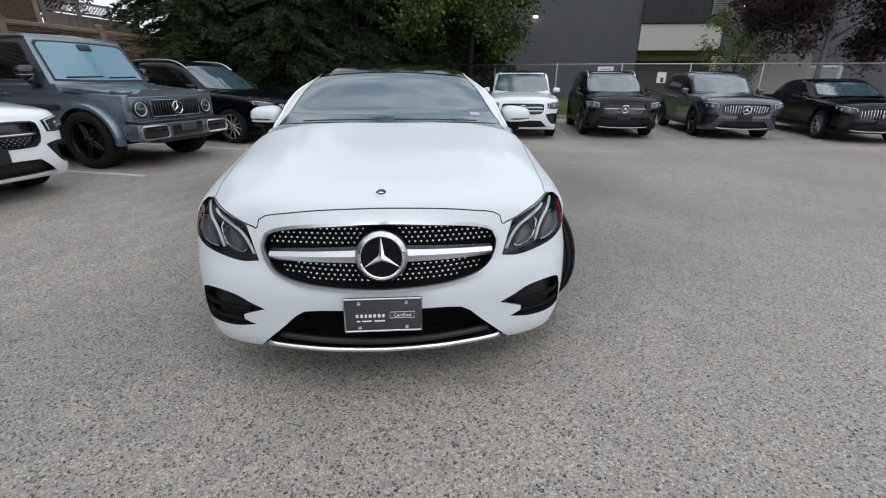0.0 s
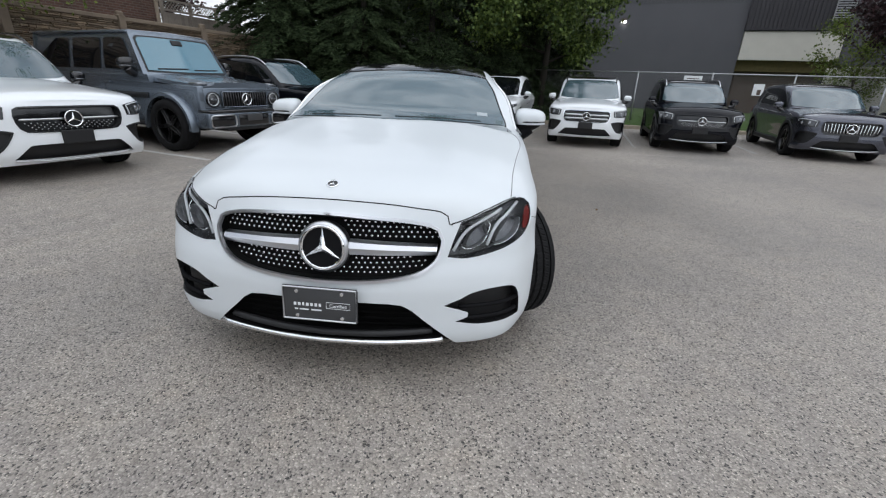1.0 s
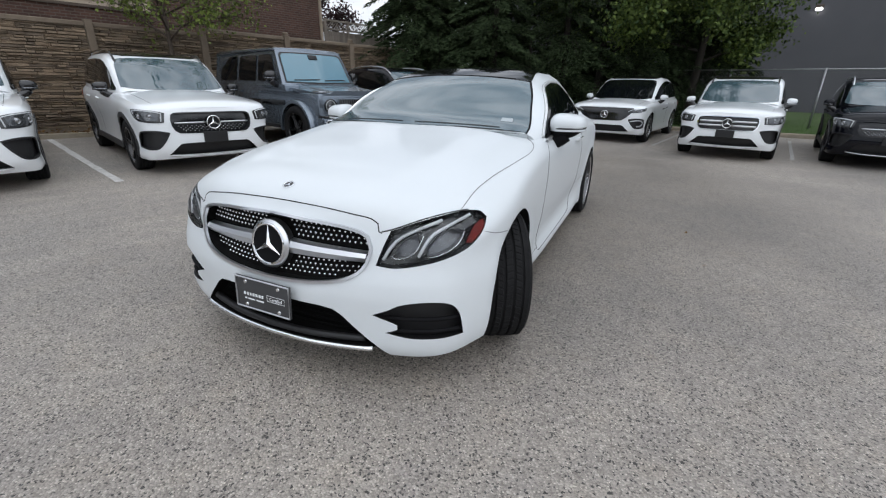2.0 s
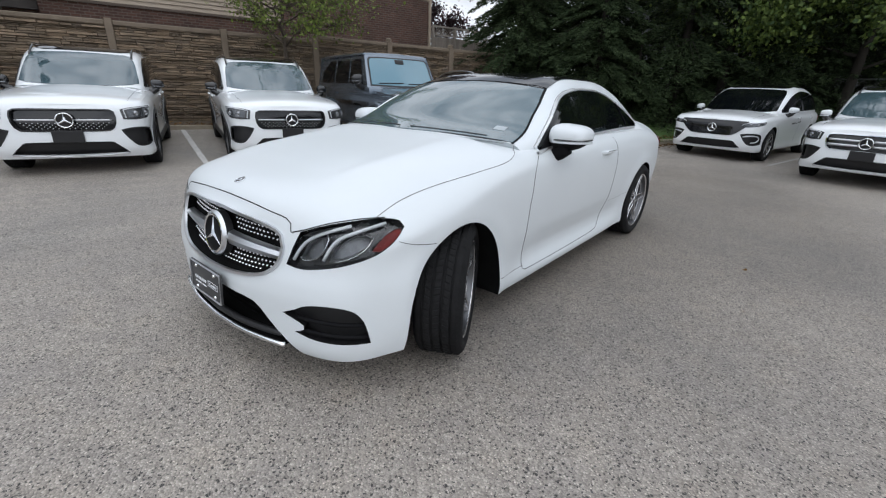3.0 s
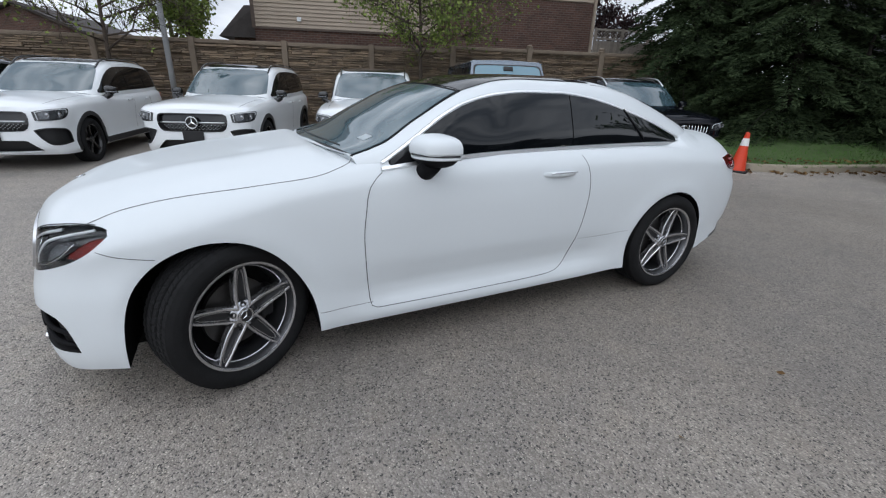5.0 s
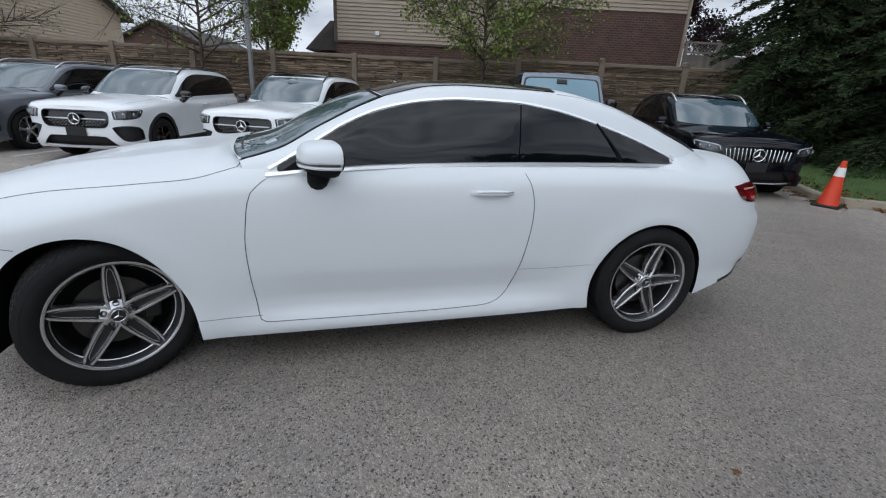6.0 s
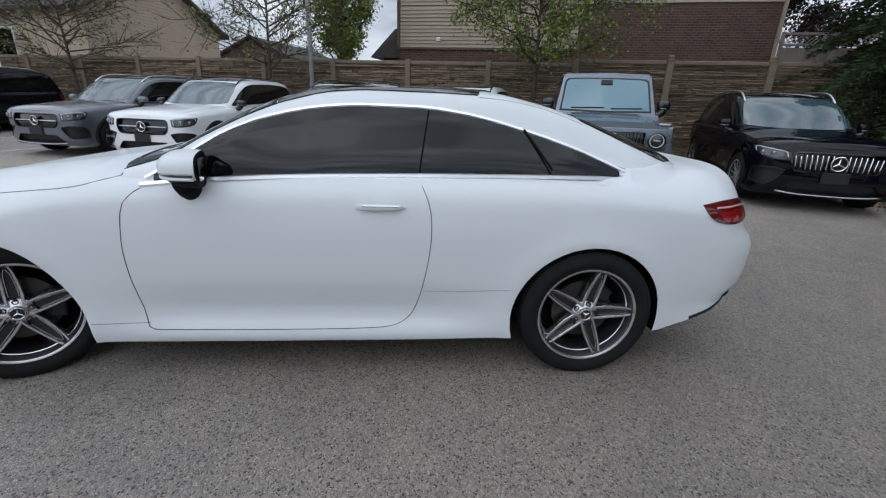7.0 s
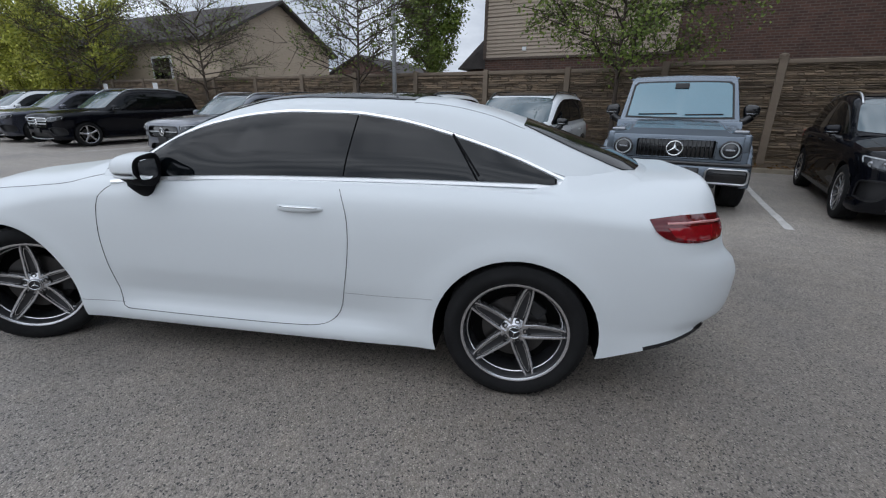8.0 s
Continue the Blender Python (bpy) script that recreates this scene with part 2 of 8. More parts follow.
def fill(outline, way, step):
    d, right, up = plane_of(way)
    flat = [Vector((Vector(p).dot(right), Vector(p).dot(up))) for p in outline]
    n = len(flat)
    x0, x1 = min(p.x for p in flat), max(p.x for p in flat)
    y0, y1 = min(p.y for p in flat), max(p.y for p in flat)
    P = np.array([(p.x, p.y) for p in flat])
    Q = np.roll(P, -1, 0)
    pts = list(flat)
    for i in range(int((x1 - x0) / step) + 1):
        for j in range(int((y1 - y0) / step) + 1):
            x, y = x0 + (i + 0.5) * step, y0 + (j + 0.5 + 0.25 * (i % 2)) * step
            c = (P[:, 1] > y) != (Q[:, 1] > y)
            with np.errstate(divide="ignore", invalid="ignore"):
                xi = (Q[:, 0] - P[:, 0]) * (y - P[:, 1]) / (Q[:, 1] - P[:, 1]) + P[:, 0]
            if np.count_nonzero(c & (x < xi)) % 2 == 0:
                continue
            e = Q - P
            w = np.clip(((x - P[:, 0]) * e[:, 0] + (y - P[:, 1]) * e[:, 1]) / np.maximum((e * e).sum(1), 1e-12), 0, 1)
            if np.min(np.hypot(P[:, 0] + w * e[:, 0] - x, P[:, 1] + w * e[:, 1] - y)) > step * 0.45:
                pts.append(Vector((x, y)))
    v, e, f, *_ = delaunay_2d_cdt(pts, [(i, (i + 1) % n) for i in range(n)], [], 1, 1e-5)
    return [right * p.x + up * p.y for p in v], [list(t) for t in f], d


def rim_of(faces):
    seen = {}
    for f in faces:
        for i in range(len(f)):
            a, b = f[i], f[(i + 1) % len(f)]
            if (b, a) in seen:
                del seen[(b, a)]
            else:
                seen[(a, b)] = 1
    return list(seen)


def patch(outline, way, bvh, step=0.05, offset=0.003, skirt=0.006, out=None):
    """Verts and faces of a thin sheet that lies on the surface inside the outline, with an edge turned in."""
    base, faces, d = fill(outline, way, step)
    mid = sum((Vector(p) for p in outline), Vector()) / len(outline)
    verts = []
    low = []
    for p in base:
        q = p + d * (mid.dot(d))
        h, n = drop_on(bvh, q, d)
        if n.dot(d) < 0:
            n = -n
        w = (n + d * 0.5).normalized()
        verts.append(h + w * offset)
        low.append(h - w * skirt)
    k = len(verts)
    if faces:
        a, b, c = (verts[i] for i in faces[0][:3])
        if (b - a).cross(c - a).dot(d) < 0:
            faces = [f[::-1] for f in faces]
    edge = rim_of(faces)
    used = {}
    for a, b in edge:
        for i in (a, b):
            if i not in used:
                used[i] = len(verts)
                verts.append(low[i])
    for a, b in edge:
        faces.append([b, a, used[a], used[b]])
    return verts, faces


def pocket(outline, way, bvh, depth, step=0.06, proud=0.03):
    """A closed solid that follows the surface inside the outline, to cut a recess of that depth."""
    base, faces, d = fill(outline, way, step)
    mid = sum((Vector(p) for p in outline), Vector()) / len(outline)
    top, low = [], []
    for p in base:
        h, n = drop_on(bvh, p + d * mid.dot(d), d)
        top.append(h + d * proud)
        low.append(h - d * depth)
    a, b, c = (top[i] for i in faces[0][:3])
    if (b - a).cross(c - a).dot(d) < 0:
        faces = [f[::-1] for f in faces]
    k = len(top)
    all_f = [list(f) for f in faces] + [[i + k for i in f[::-1]] for f in faces]
    for a, b in rim_of(faces):
        all_f.append([b, a, a + k, b + k])
    return top + low, all_f


def ribbon(line, way, bvh, width=0.005, offset=0.0012, thick=0.0):
    """Verts and faces of a narrow band along a line on the surface."""
    d = Vector(way).normalized()
    P, N = [], []
    for p in line:
        h, n = drop_on(bvh, Vector(p), d)
        if n.dot(d) < 0:
            n = -n
        P.append(h)
        N.append((n + d * 0.3).normalized())
    v, f = [], []
    for i, p in enumerate(P):
        t = (P[min(i + 1, len(P) - 1)] - P[max(i - 1, 0)])
        s = N[i].cross(t)
        s = s.normalized() * width / 2 if s.length > 1e-7 else Vector((0, 0, width / 2))
        o = N[i] * offset
        v += [p - s - N[i] * 0.002, p - s * 0.8 + o, p + s * 0.8 + o, p + s - N[i] * 0.002]
    for i in range(len(P) - 1):
        a, b = 4 * i, 4 * i + 4
        for k in range(3):
            f.append((a + k, a + k + 1, b + k + 1, b + k))
    return v, f


def join(*shapes):
    v, f = [], []
    for sv, sf in shapes:
        k = len(v)
        v += list(sv)
        f += [[i + k for i in q] for q in sf]
    return v, f


def flip(shape):
    """The mirror image across the car's middle."""
    v, f = shape
    return [(-p[0], p[1], p[2]) for p in v], [list(q)[::-1] for q in f]


def moved(shape, m):
    return [m @ Vector(p) for p in shape[0]], shape[1]
# ---- vehicles: shared forms ----
def shell(spec, ns=150, nv=26, nu=14):
    """The lower body as one closed form: rings from the sill up to the shoulder and in to the middle line. Front at -y, wheels' line y = 0."""
    out = path_fn(spec["outline"], ns)
    X, Y = out[:, 0], out[:, 1]
    T = np.gradient(out, axis=0)
    T /= np.linalg.norm(T, axis=1)[:, None]
    NX, NY = np.abs(T[:, 1]), np.where(Y < spec["mid"], -np.abs(T[:, 0]), np.abs(T[:, 0]))
    zb, zs, zc = (curve_fn(spec[k])(Y) for k in ("zb", "zs", "zc"))
    side, front, rear = (curve_fn(spec[k]) for k in ("side", "front", "rear"))
    wf = np.clip(np.abs(T[:, 0]), 0, 1) ** 1.5
    verts, rows_ = [], []
    for v in np.linspace(0, 1, nv):
        z = zb + (zs - zb) * v
        f = np.where(Y < spec["mid"], front(z), rear(z))
        top = np.clip((z - zs + 0.09) / 0.09, 0, 1) ** 2 * spec["shoulder"]
        inset = (1 - wf) * (side(z) + top) + wf * f
        if "plain_side" in spec:
            calm = np.where((Y > -0.2) & (Y < spec["mid"]), np.clip((0.78 - Y) / 0.35, 0, 1), np.clip((Y - 2.05) / 0.33, 0, 1)) * (Y > -0.2)
            inset = inset + (1 - wf) * calm * (curve_fn(spec["plain_side"])(z) - side(z)) * np.clip((0.70 - z) / 0.1, 0, 1)
        if "nose_side" in spec:
            near = np.clip((-0.28 - Y) / 0.15, 0, 1)
            inset = inset + (1 - wf) * near * (curve_fn(spec["nose_side"])(z) - side(z)) * np.clip((0.74 - z) / 0.1, 0, 1)
        for wy, ry, rz, amp in spec["flares"]:
            rr = np.hypot((Y - wy) / ry, (z - spec["axle"]) / rz)
            inset = inset - amp * np.exp(-(((rr - 1.06) / 0.16) ** 2)) * (1 - wf)
        x = np.maximum(X - NX * inset, 0)
        y = Y - NY * inset
        x[0] = x[-1] = 0
        rows_.append(np.stack([x, y, z], 1))
    last = rows_[-1]
    for u in np.linspace(0, 1, nu + 1)[1:]:
        g = 1 - (1 - u) ** spec.get("crown", 2.3)
        x = last[:, 0] * (1 - u)
        z = last[:, 2] + np.maximum(zc - zs, 0) * g
        if "crease" in spec:
            cx, ca, cw, c0, c1 = spec["crease"]
            fade = np.clip((last[:, 1] - c0) / 0.25, 0, 1) * np.clip((c1 - last[:, 1]) / 0.25, 0, 1)
            z = z + ca * np.exp(-(((x - cx) / cw) ** 2)) * fade
        rows_.append(np.stack([x, last[:, 1] + 0 * x, z], 1))
    low = rows_[0].copy()
    low[:, 0] = 0
    rows_ = [low] + rows_
    G = np.array(rows_)
    R, C = G.shape[:2]
    idx = {}
    verts, faces = [], []

    def vid(p):
        key = tuple(np.round(p, 5))
        if key not in idx:
            idx[key] = len(verts)
            verts.append(tuple(float(a) for a in p))
        return idx[key]

    M = np.empty((2, R, C), int)
    for r in range(R):
        for c in range(C):
            p = G[r, c]
            M[0, r, c] = vid(p)
            M[1, r, c] = vid(p * (-1, 1, 1))
    for r in range(R - 1):
        for c in range(C - 1):
            for k in (0, 1):
                q = [M[k, r, c], M[k, r, c + 1], M[k, r + 1, c + 1], M[k, r + 1, c]]
                q = [a for i, a in enumerate(q) if a != q[i - 1]]
                if len(set(q)) >= 3:
                    faces.append(q if k == 0 else q[::-1])
    return verts, faces


def cabin(spec, ns=72, nt=30):
    """The glasshouse as one form, loft from the screen's foot to the tail."""
    ys = np.linspace(spec["zr"][0][0], spec["zr"][-1][0], ns)
    zr, xb, bow, z0 = curve_fn(spec["zr"])(ys), curve_fn(spec["xb"])(ys), curve_fn(spec["bow"])(ys), curve_fn(spec["z0"])(ys)
    full = path_fn(spec["section"], nt)
    foot = path_fn(spec.get("foot", spec["section"]), nt)
    verts, faces = [], []
    for i, y in enumerate(ys):
        w = step_fn(0.85, 1.40, y)
        sec = foot * (1 - w) + full * w
        for s in (1, -1):
            for a, b in sec if s == 1 else sec[::-1][1:]:
                verts.append((s * a * xb[i], y + bow[i] * a * a, z0[i] + (zr[i] - z0[i]) * b))
    k = 2 * nt - 1
    for i in range(ns - 1):
        for j in range(k - 1):
            faces.append((i * k + j, i * k + j + 1, (i + 1) * k + j + 1, (i + 1) * k + j))
    faces.append(tuple(range(k))[::-1])
    faces.append(tuple((ns - 1) * k + j for j in range(k)))
    return verts, faces


def bvh_of(*shapes):
    v, f = join(*shapes)
    return BVHTree.FromPolygons([tuple(p) for p in v], [tuple(q) for q in f])


def prism_arch(cy, cz, ry, rz, x0, x1, n=44):
    v, f = [], []
    for x in (x0, x1):
        for i in range(n):
            a = 2 * math.pi * i / n
            v.append((x, cy + ry * math.cos(a), cz + rz * math.sin(a)))
    f.append(list(range(n)))
    f.append([n + i for i in range(n)][::-1])
    for i in range(n):
        j = (i + 1) % n
        f.append([i, n + i, n + j, j])
    return v, f


def prism_line(line, x0, x1):
    """A cutter through the side of the car below a drawn arch line of (y, z)."""
    ring = [(float(p[0]), float(p[1])) for p in spline(line, 0.03, False)]
    n = len(ring)
    v = [(x, y, z) for x in (x0, x1) for y, z in ring]
    f = [list(range(n)), [n + i for i in range(n)][::-1]] + [[i, n + i, n + (i + 1) % n, (i + 1) % n] for i in range(n)]
    return v, f


def carve(body, cutters, material):
    """Cuts the closed forms out of the body mesh and returns the new mesh."""
    ob = new("blank", body)
    tools = []
    for shape, m in zip(cutters, material):
        bm = bmesh.new()
        me = mesh_from("cutter", shape[0], shape[1], m, False)
        bm.from_mesh(me)
        bmesh.ops.recalc_face_normals(bm, faces=bm.faces)
        bm.to_mesh(me)
        bm.free()
        t = new("cutter", me)
        tools.append(t)
        md = ob.modifiers.new("cut", "BOOLEAN")
        md.operation, md.object, md.solver = "DIFFERENCE", t, "EXACT"
        md.material_mode = "TRANSFER"
    dg = bpy.context.evaluated_depsgraph_get()
    dg.update()
    me = bpy.data.meshes.new_from_object(ob.evaluated_get(dg))
    for o in [ob] + tools:
        bpy.data.objects.remove(o)
    me.polygons.foreach_set("use_smooth", [True] * len(me.polygons))
    me.set_sharp_from_angle(angle=radians(32))
    return me


def star_shape(r, depth=0.012):
    """A plain three-armed emblem, facing -y, round (0, 0, 0)."""
    v, f = [], []
    v.append((0, -depth, 0))
    for i in range(6):
        a = math.pi / 2 + i * math.pi / 3
        q = r if i % 2 == 0 else r * 0.17
        v.append((q * math.cos(a), -depth * 0.3, q * math.sin(a)))
    for i in range(6):
        f.append((0, 1 + i, 1 + (i + 1) % 6))
    k = len(v)
    for i in range(6):
        p = v[1 + i]
        v.append((p[0], 0.004, p[2]))
    for i in range(6):
        j = (i + 1) % 6
        f.append((1 + i, k + i, k + j, 1 + j))
    return v, f


def ring_shape(r, w, depth=0.012, n=40):
    prof = [(0.004, r - w), (-depth * 0.7, r - w), (-depth, r - w * 0.5), (-depth * 0.7, r), (0.004, r)]
    return lathe(prof, n, "y")


def disc_shape(r, y=0.0, n=32):
    v = [(r * math.cos(2 * math.pi * i / n), y, r * math.sin(2 * math.pi * i / n)) for i in range(n)]
    k = [(p[0], y + 0.01, p[2]) for p in v]
    f = [tuple(range(n)), tuple(range(2 * n - 1, n - 1, -1))]
    f += [(i, n + i, n + (i + 1) % n, (i + 1) % n) for i in range(n)]
    return v + k, f


def emblem(parent, r, m, back=None):
    e = part_mesh("emblem", mesh_from("emblem", *join(moved(ring_shape(r, r * 0.13, r * 0.12), Matrix()), star_shape(r * 0.93, r * 0.14)), CHROME, True, 30), parent, "chrome ring with a three-armed star", m)
    if back is not None:
        part_mesh("emblem_disc", mesh_from("emblem_disc", *disc_shape(r * 0.95, 0.002), back, False), e)
    return e


def tyre_shapes(R, width, rim, blocks=0):
    """The tyre: shoulders, sidewalls and a tread with four grooves; the axle lies along x."""
    h = width / 2
    s = R - rim
    side = [(-h * 0.80, rim + 0.002), (-h * 0.93, rim + 0.018), (-h, rim + s * 0.42), (-h * 0.985, rim + s * 0.62), (-h * 0.92, R - 0.018), (-h * 0.82, R - 0.005)]
    tread = []
    for g in (-0.56, -0.19, 0.19, 0.56):
        c = g * h
        tread += [(c - 0.0065, R), (c - 0.005, R - 0.008), (c + 0.005, R - 0.008), (c + 0.0065, R)]
    prof = side + [(-h * 0.76, R - 0.001)] + tread + [(h * 0.76, R - 0.001)] + [(-a, b) for a, b in side[::-1]]
    return lathe(prof, 72, "x")


def sipes(R, width, n=66):
    """Slanted blocks of the tread's shoulders, a shallow relief."""
    v, f = [], []
    h = width / 2
    for i in range(n):
        for sgn in (-1, 1):
            a0 = 2 * math.pi * (i + (0.5 if sgn > 0 else 0)) / n
            da = 2 * math.pi / n * 0.74
            k = len(v)
            for q, rr in ((0.60, R + 0.0025), (0.80, R + 0.0005), (0.95, R - 0.022)):
                sl = (q - 0.6) * 0.10
                for a in (a0 + sl, a0 + sl + da):
                    v.append((sgn * h * q, rr * math.cos(a), rr * math.sin(a)))
            for q in (0, 2):
                f.append((k + q, k + q + 1, k + q + 3, k + q + 2) if sgn > 0 else (k + q + 2, k + q + 3, k + q + 1, k + q))
        # blocks of the inner ribs, slanted, with sloping flanks
        for q0, q1, lean in ((-0.50, -0.25, 0.6), (-0.13, 0.13, -0.5), (0.25, 0.50, 0.6)):
            k = len(v)
            step = 2 * math.pi / n
            for rr, u0, u1, in_ in ((R - 0.0005, 0.04, 0.90, 0.0), (R + 0.0032, 0.16, 0.78, 0.02)):
                for qq, uu in ((q0 + in_, u0), (q1 - in_, u0 + lean * 0.5), (q1 - in_, u1 + lean * 0.5), (q0 + in_, u1)):
                    a = step * (i + uu)
                    v.append((h * qq, rr * math.cos(a), rr * math.sin(a)))
            f.append((k + 4, k + 5, k + 6, k + 7))
            for e in range(4):
                g = (e + 1) % 4
                f.append((k + e, k + g, k + 4 + g, k + 4 + e))
    return v, f


def bar_shape(profile, z0, z1):
    """A flat-topped bar: profile of (radius, half width) pairs in the wheel's face plane, its face at x = z1."""
    v, f = [], []
    for r, w, c, dx in profile:
        v += [(z0, c - w, r), (z1 + dx - 0.004, c - w, r), (z1 + dx, c - w * 0.62, r), (z1 + dx, c + w * 0.62, r), (z1 + dx - 0.004, c + w, r), (z0, c + w, r)]
    n = len(profile)
    for i in range(n - 1):
        a, b = 6 * i, 6 * i + 6
        for k in range(5):
            f.append((a + k, b + k, b + k + 1, a + k + 1))
    f.append((0, 1, 2, 3, 4, 5))
    f.append(tuple(6 * (n - 1) + k for k in range(6))[::-1])
    return v, f


def wheel(parent, m, R=0.335, width=0.245, rim=0.243, style="twin", detail=True, caliper=True, alloy=None, face=None):
    """A wheel with its outer face towards +x."""
    w = part_mesh("wheel", None, parent, "", m)
    ty = part_mesh("tyre", mesh_from("tyre", *tyre_shapes(R, width, rim), RUBBER, True, 40), w, "black rubber tyre")
    if detail:
        tagged(part_mesh("tread_pattern", mesh_from("tread_pattern", *sipes(R, width), RUBBER, False), ty), kind="stuff")
    h = width / 2
    alloy = alloy or ALLOY_DARK
    face = face or MACHINED
    barrel_m = ALLOY_GREY if detail else alloy
    barrel = [(-h * 0.8, rim - 0.004), (-h * 0.8, rim - 0.012), (-h * 0.3, rim - 0.03), (h * 0.45, rim - 0.026), (h * 0.78, rim - 0.016), (h * 0.84, rim - 0.012)]
    r_ = part_mesh("rim", mesh_from("rim", *lathe(barrel, 56, "x"), barrel_m, True, 40), w, "grey alloy rim" if detail else "dark alloy rim")
    lip = [(h * 0.80, rim - 0.010), (h * 0.86, rim - 0.008), (h * 0.90, rim + 0.001), (h * 0.90, rim + 0.0045), (h * 0.78, rim + 0.0055)]
    part_mesh("rim_lip", mesh_from("rim_lip", *lathe(lip, 64, "x"), face, True, 40), r_, "bright machined lip")
    if detail:
        step_ = [(h * 0.52, rim - 0.027), (h * 0.55, rim - 0.022), (h * 0.66, rim - 0.019), (h * 0.68, rim - 0.016)]
        part_mesh("rim_step", mesh_from("rim_step", *lathe(step_, 64, "x"), face, True, 40), r_, "bright inner step of the rim")
    fx = h * 0.66
    spokes = {"twin": 5, "ten": 10, "five": 5}[style]
    for i in range(spokes):
        a = 2 * math.pi * i / spokes + 0.1
        rot = Matrix.Rotation(a, 4, "X")
        if style == "twin":
            # a petal of two bright bars round a dark slot; the bars meet their neighbours' between the bolts
            k_ = rim / 0.262
            L = bar_shape([(0.034 * k_, 0.0060, -0.026, 0.004), (0.050 * k_, 0.0068, -0.0305, 0.005), (0.075 * k_, 0.0074, -0.0320, 0.004), (0.100 * k_, 0.0076, -0.0325, 0.002), (0.14 * k_, 0.0070, -0.0305, 0.003), (0.19 * k_, 0.0064, -0.0265, 0.009), (0.222 * k_, 0.0064, -0.0225, 0.013), (rim - 0.008, 0.0060, -0.0135, 0.020)], fx - 0.032, fx)
            Rr = ([(p[0], -p[1], p[2]) for p in L[0]], [q[::-1] for q in L[1]])
            I = bar_shape([(0.080 * k_, 0.0018, -0.0190, -0.002), (0.12 * k_, 0.0022, -0.0195, -0.002), (0.17 * k_, 0.0022, -0.0165, 0.003), (0.210 * k_, 0.0020, -0.0120, 0.009), (rim - 0.030, 0.0020, -0.0030, 0.013)], fx - 0.030, fx - 0.003)
            Ir = ([(p[0], -p[1], p[2]) for p in I[0]], [q[::-1] for q in I[1]])
            web = bar_shape([(0.070 * k_, 0.018, 0, 0), (0.09 * k_, 0.029, 0, 0), (0.15 * k_, 0.028, 0, 0.0), (rim - 0.012, 0.021, 0, 0.014)], fx - 0.040, fx - 0.016)
            sp = part_mesh("spoke", mesh_from("spoke", *moved(web, rot), alloy, False), w)
            part_mesh("spoke_face", mesh_from("spoke_face", *moved(join(L, Rr), rot), face, False), sp, "machined twin spoke face")
            part_mesh("slot_edge", mesh_from("slot_edge", *moved(join(I, Ir), rot), face, False), sp)
        else:
            wd = 0.016 if style == "ten" else 0.028
            S = bar_shape([(0.04, wd * 0.9, 0, 0.004), (0.12, wd * 0.75, 0, 0), (rim - 0.012, wd * 1.1, 0, 0.014)], fx - 0.03, fx)
            part_mesh("spoke", mesh_from("spoke", *moved(S, rot), face, False), w)
    hub = [(fx - 0.03, 0.072), (fx - 0.010, 0.069), (fx - 0.005, 0.062), (fx - 0.001, 0.046), (fx + 0.004, 0.039), (fx + 0.008, 0.034), (fx + 0.012, 0.030), (fx + 0.012, 0.0005)]
    hb = part_mesh("hub", mesh_from("hub", *lathe(hub, 36, "x"), face, True, 35), w, "machined hub with centre cap")
    face_to_x = Matrix.Rotation(math.pi / 2, 4, "Z")
    if detail:
        ring_ = lathe([(fx + 0.002, 0.0385), (fx + 0.0115, 0.038), (fx + 0.0125, 0.034), (fx + 0.011, 0.032)], 36, "x")
        part_mesh("hub_ring", mesh_from("hub_ring", *ring_, face, True, 35), hb, "machined ring round the cap")
        part_mesh("cap_disc", mesh_from("cap_disc", *lathe([(fx + 0.0122, 0.0325), (fx + 0.0128, 0.030), (fx + 0.0128, 0.0004)], 28, "x"), alloy, True, 35), hb, "dark centre cap")
        cap = join(ring_shape(0.031, 0.003, 0.003), star_shape(0.025, 0.004))
        part_mesh("hub_cap", mesh_from("hub_cap", *moved(cap, Matrix.Translation((fx + 0.0135, 0, 0)) @ face_to_x), CHROME, False), hb, "silver three-armed cap emblem")
        for i in range(5):
            a = 2 * math.pi * i / 5 + 0.1
            bolt = lathe([(fx - 0.02, 0.0135), (fx + 0.002, 0.0135), (fx + 0.002, 0.0105), (fx - 0.004, 0.0092), (fx - 0.004, 0.0004)], 12, "x")
            part_mesh("wheel_bolt", mesh_from("wheel_bolt", *moved(bolt, Matrix.Translation((0, -0.057 * math.sin(a), 0.057 * math.cos(a)))), PLASTIC, False), hb)
    dk = [(fx - 0.085, 0.05), (fx - 0.085, 0.165), (fx - 0.060, 0.165), (fx - 0.060, 0.08), (fx - 0.04, 0.075), (fx - 0.04, 0.03)]
    part_mesh("brake_disc", mesh_from("brake_disc", *lathe(dk, 40, "x"), DISC, True, 35), w, "grey brake disc")
    back = [(-h * 0.3, 0.02), (-h * 0.3, rim - 0.03)]
    part_mesh("dust_shield", mesh_from("dust_shield", *lathe(back, 32, "x"), LINER, False), w)
    if caliper:
        bm = bmesh.new()
        box(bm, 0.07, 0.07, 0.16, Matrix.Translation((fx - 0.07, 0.145, 0.02)), 0.012, 2)
        part("brake_caliper", bm, PLASTIC, w)
    return w


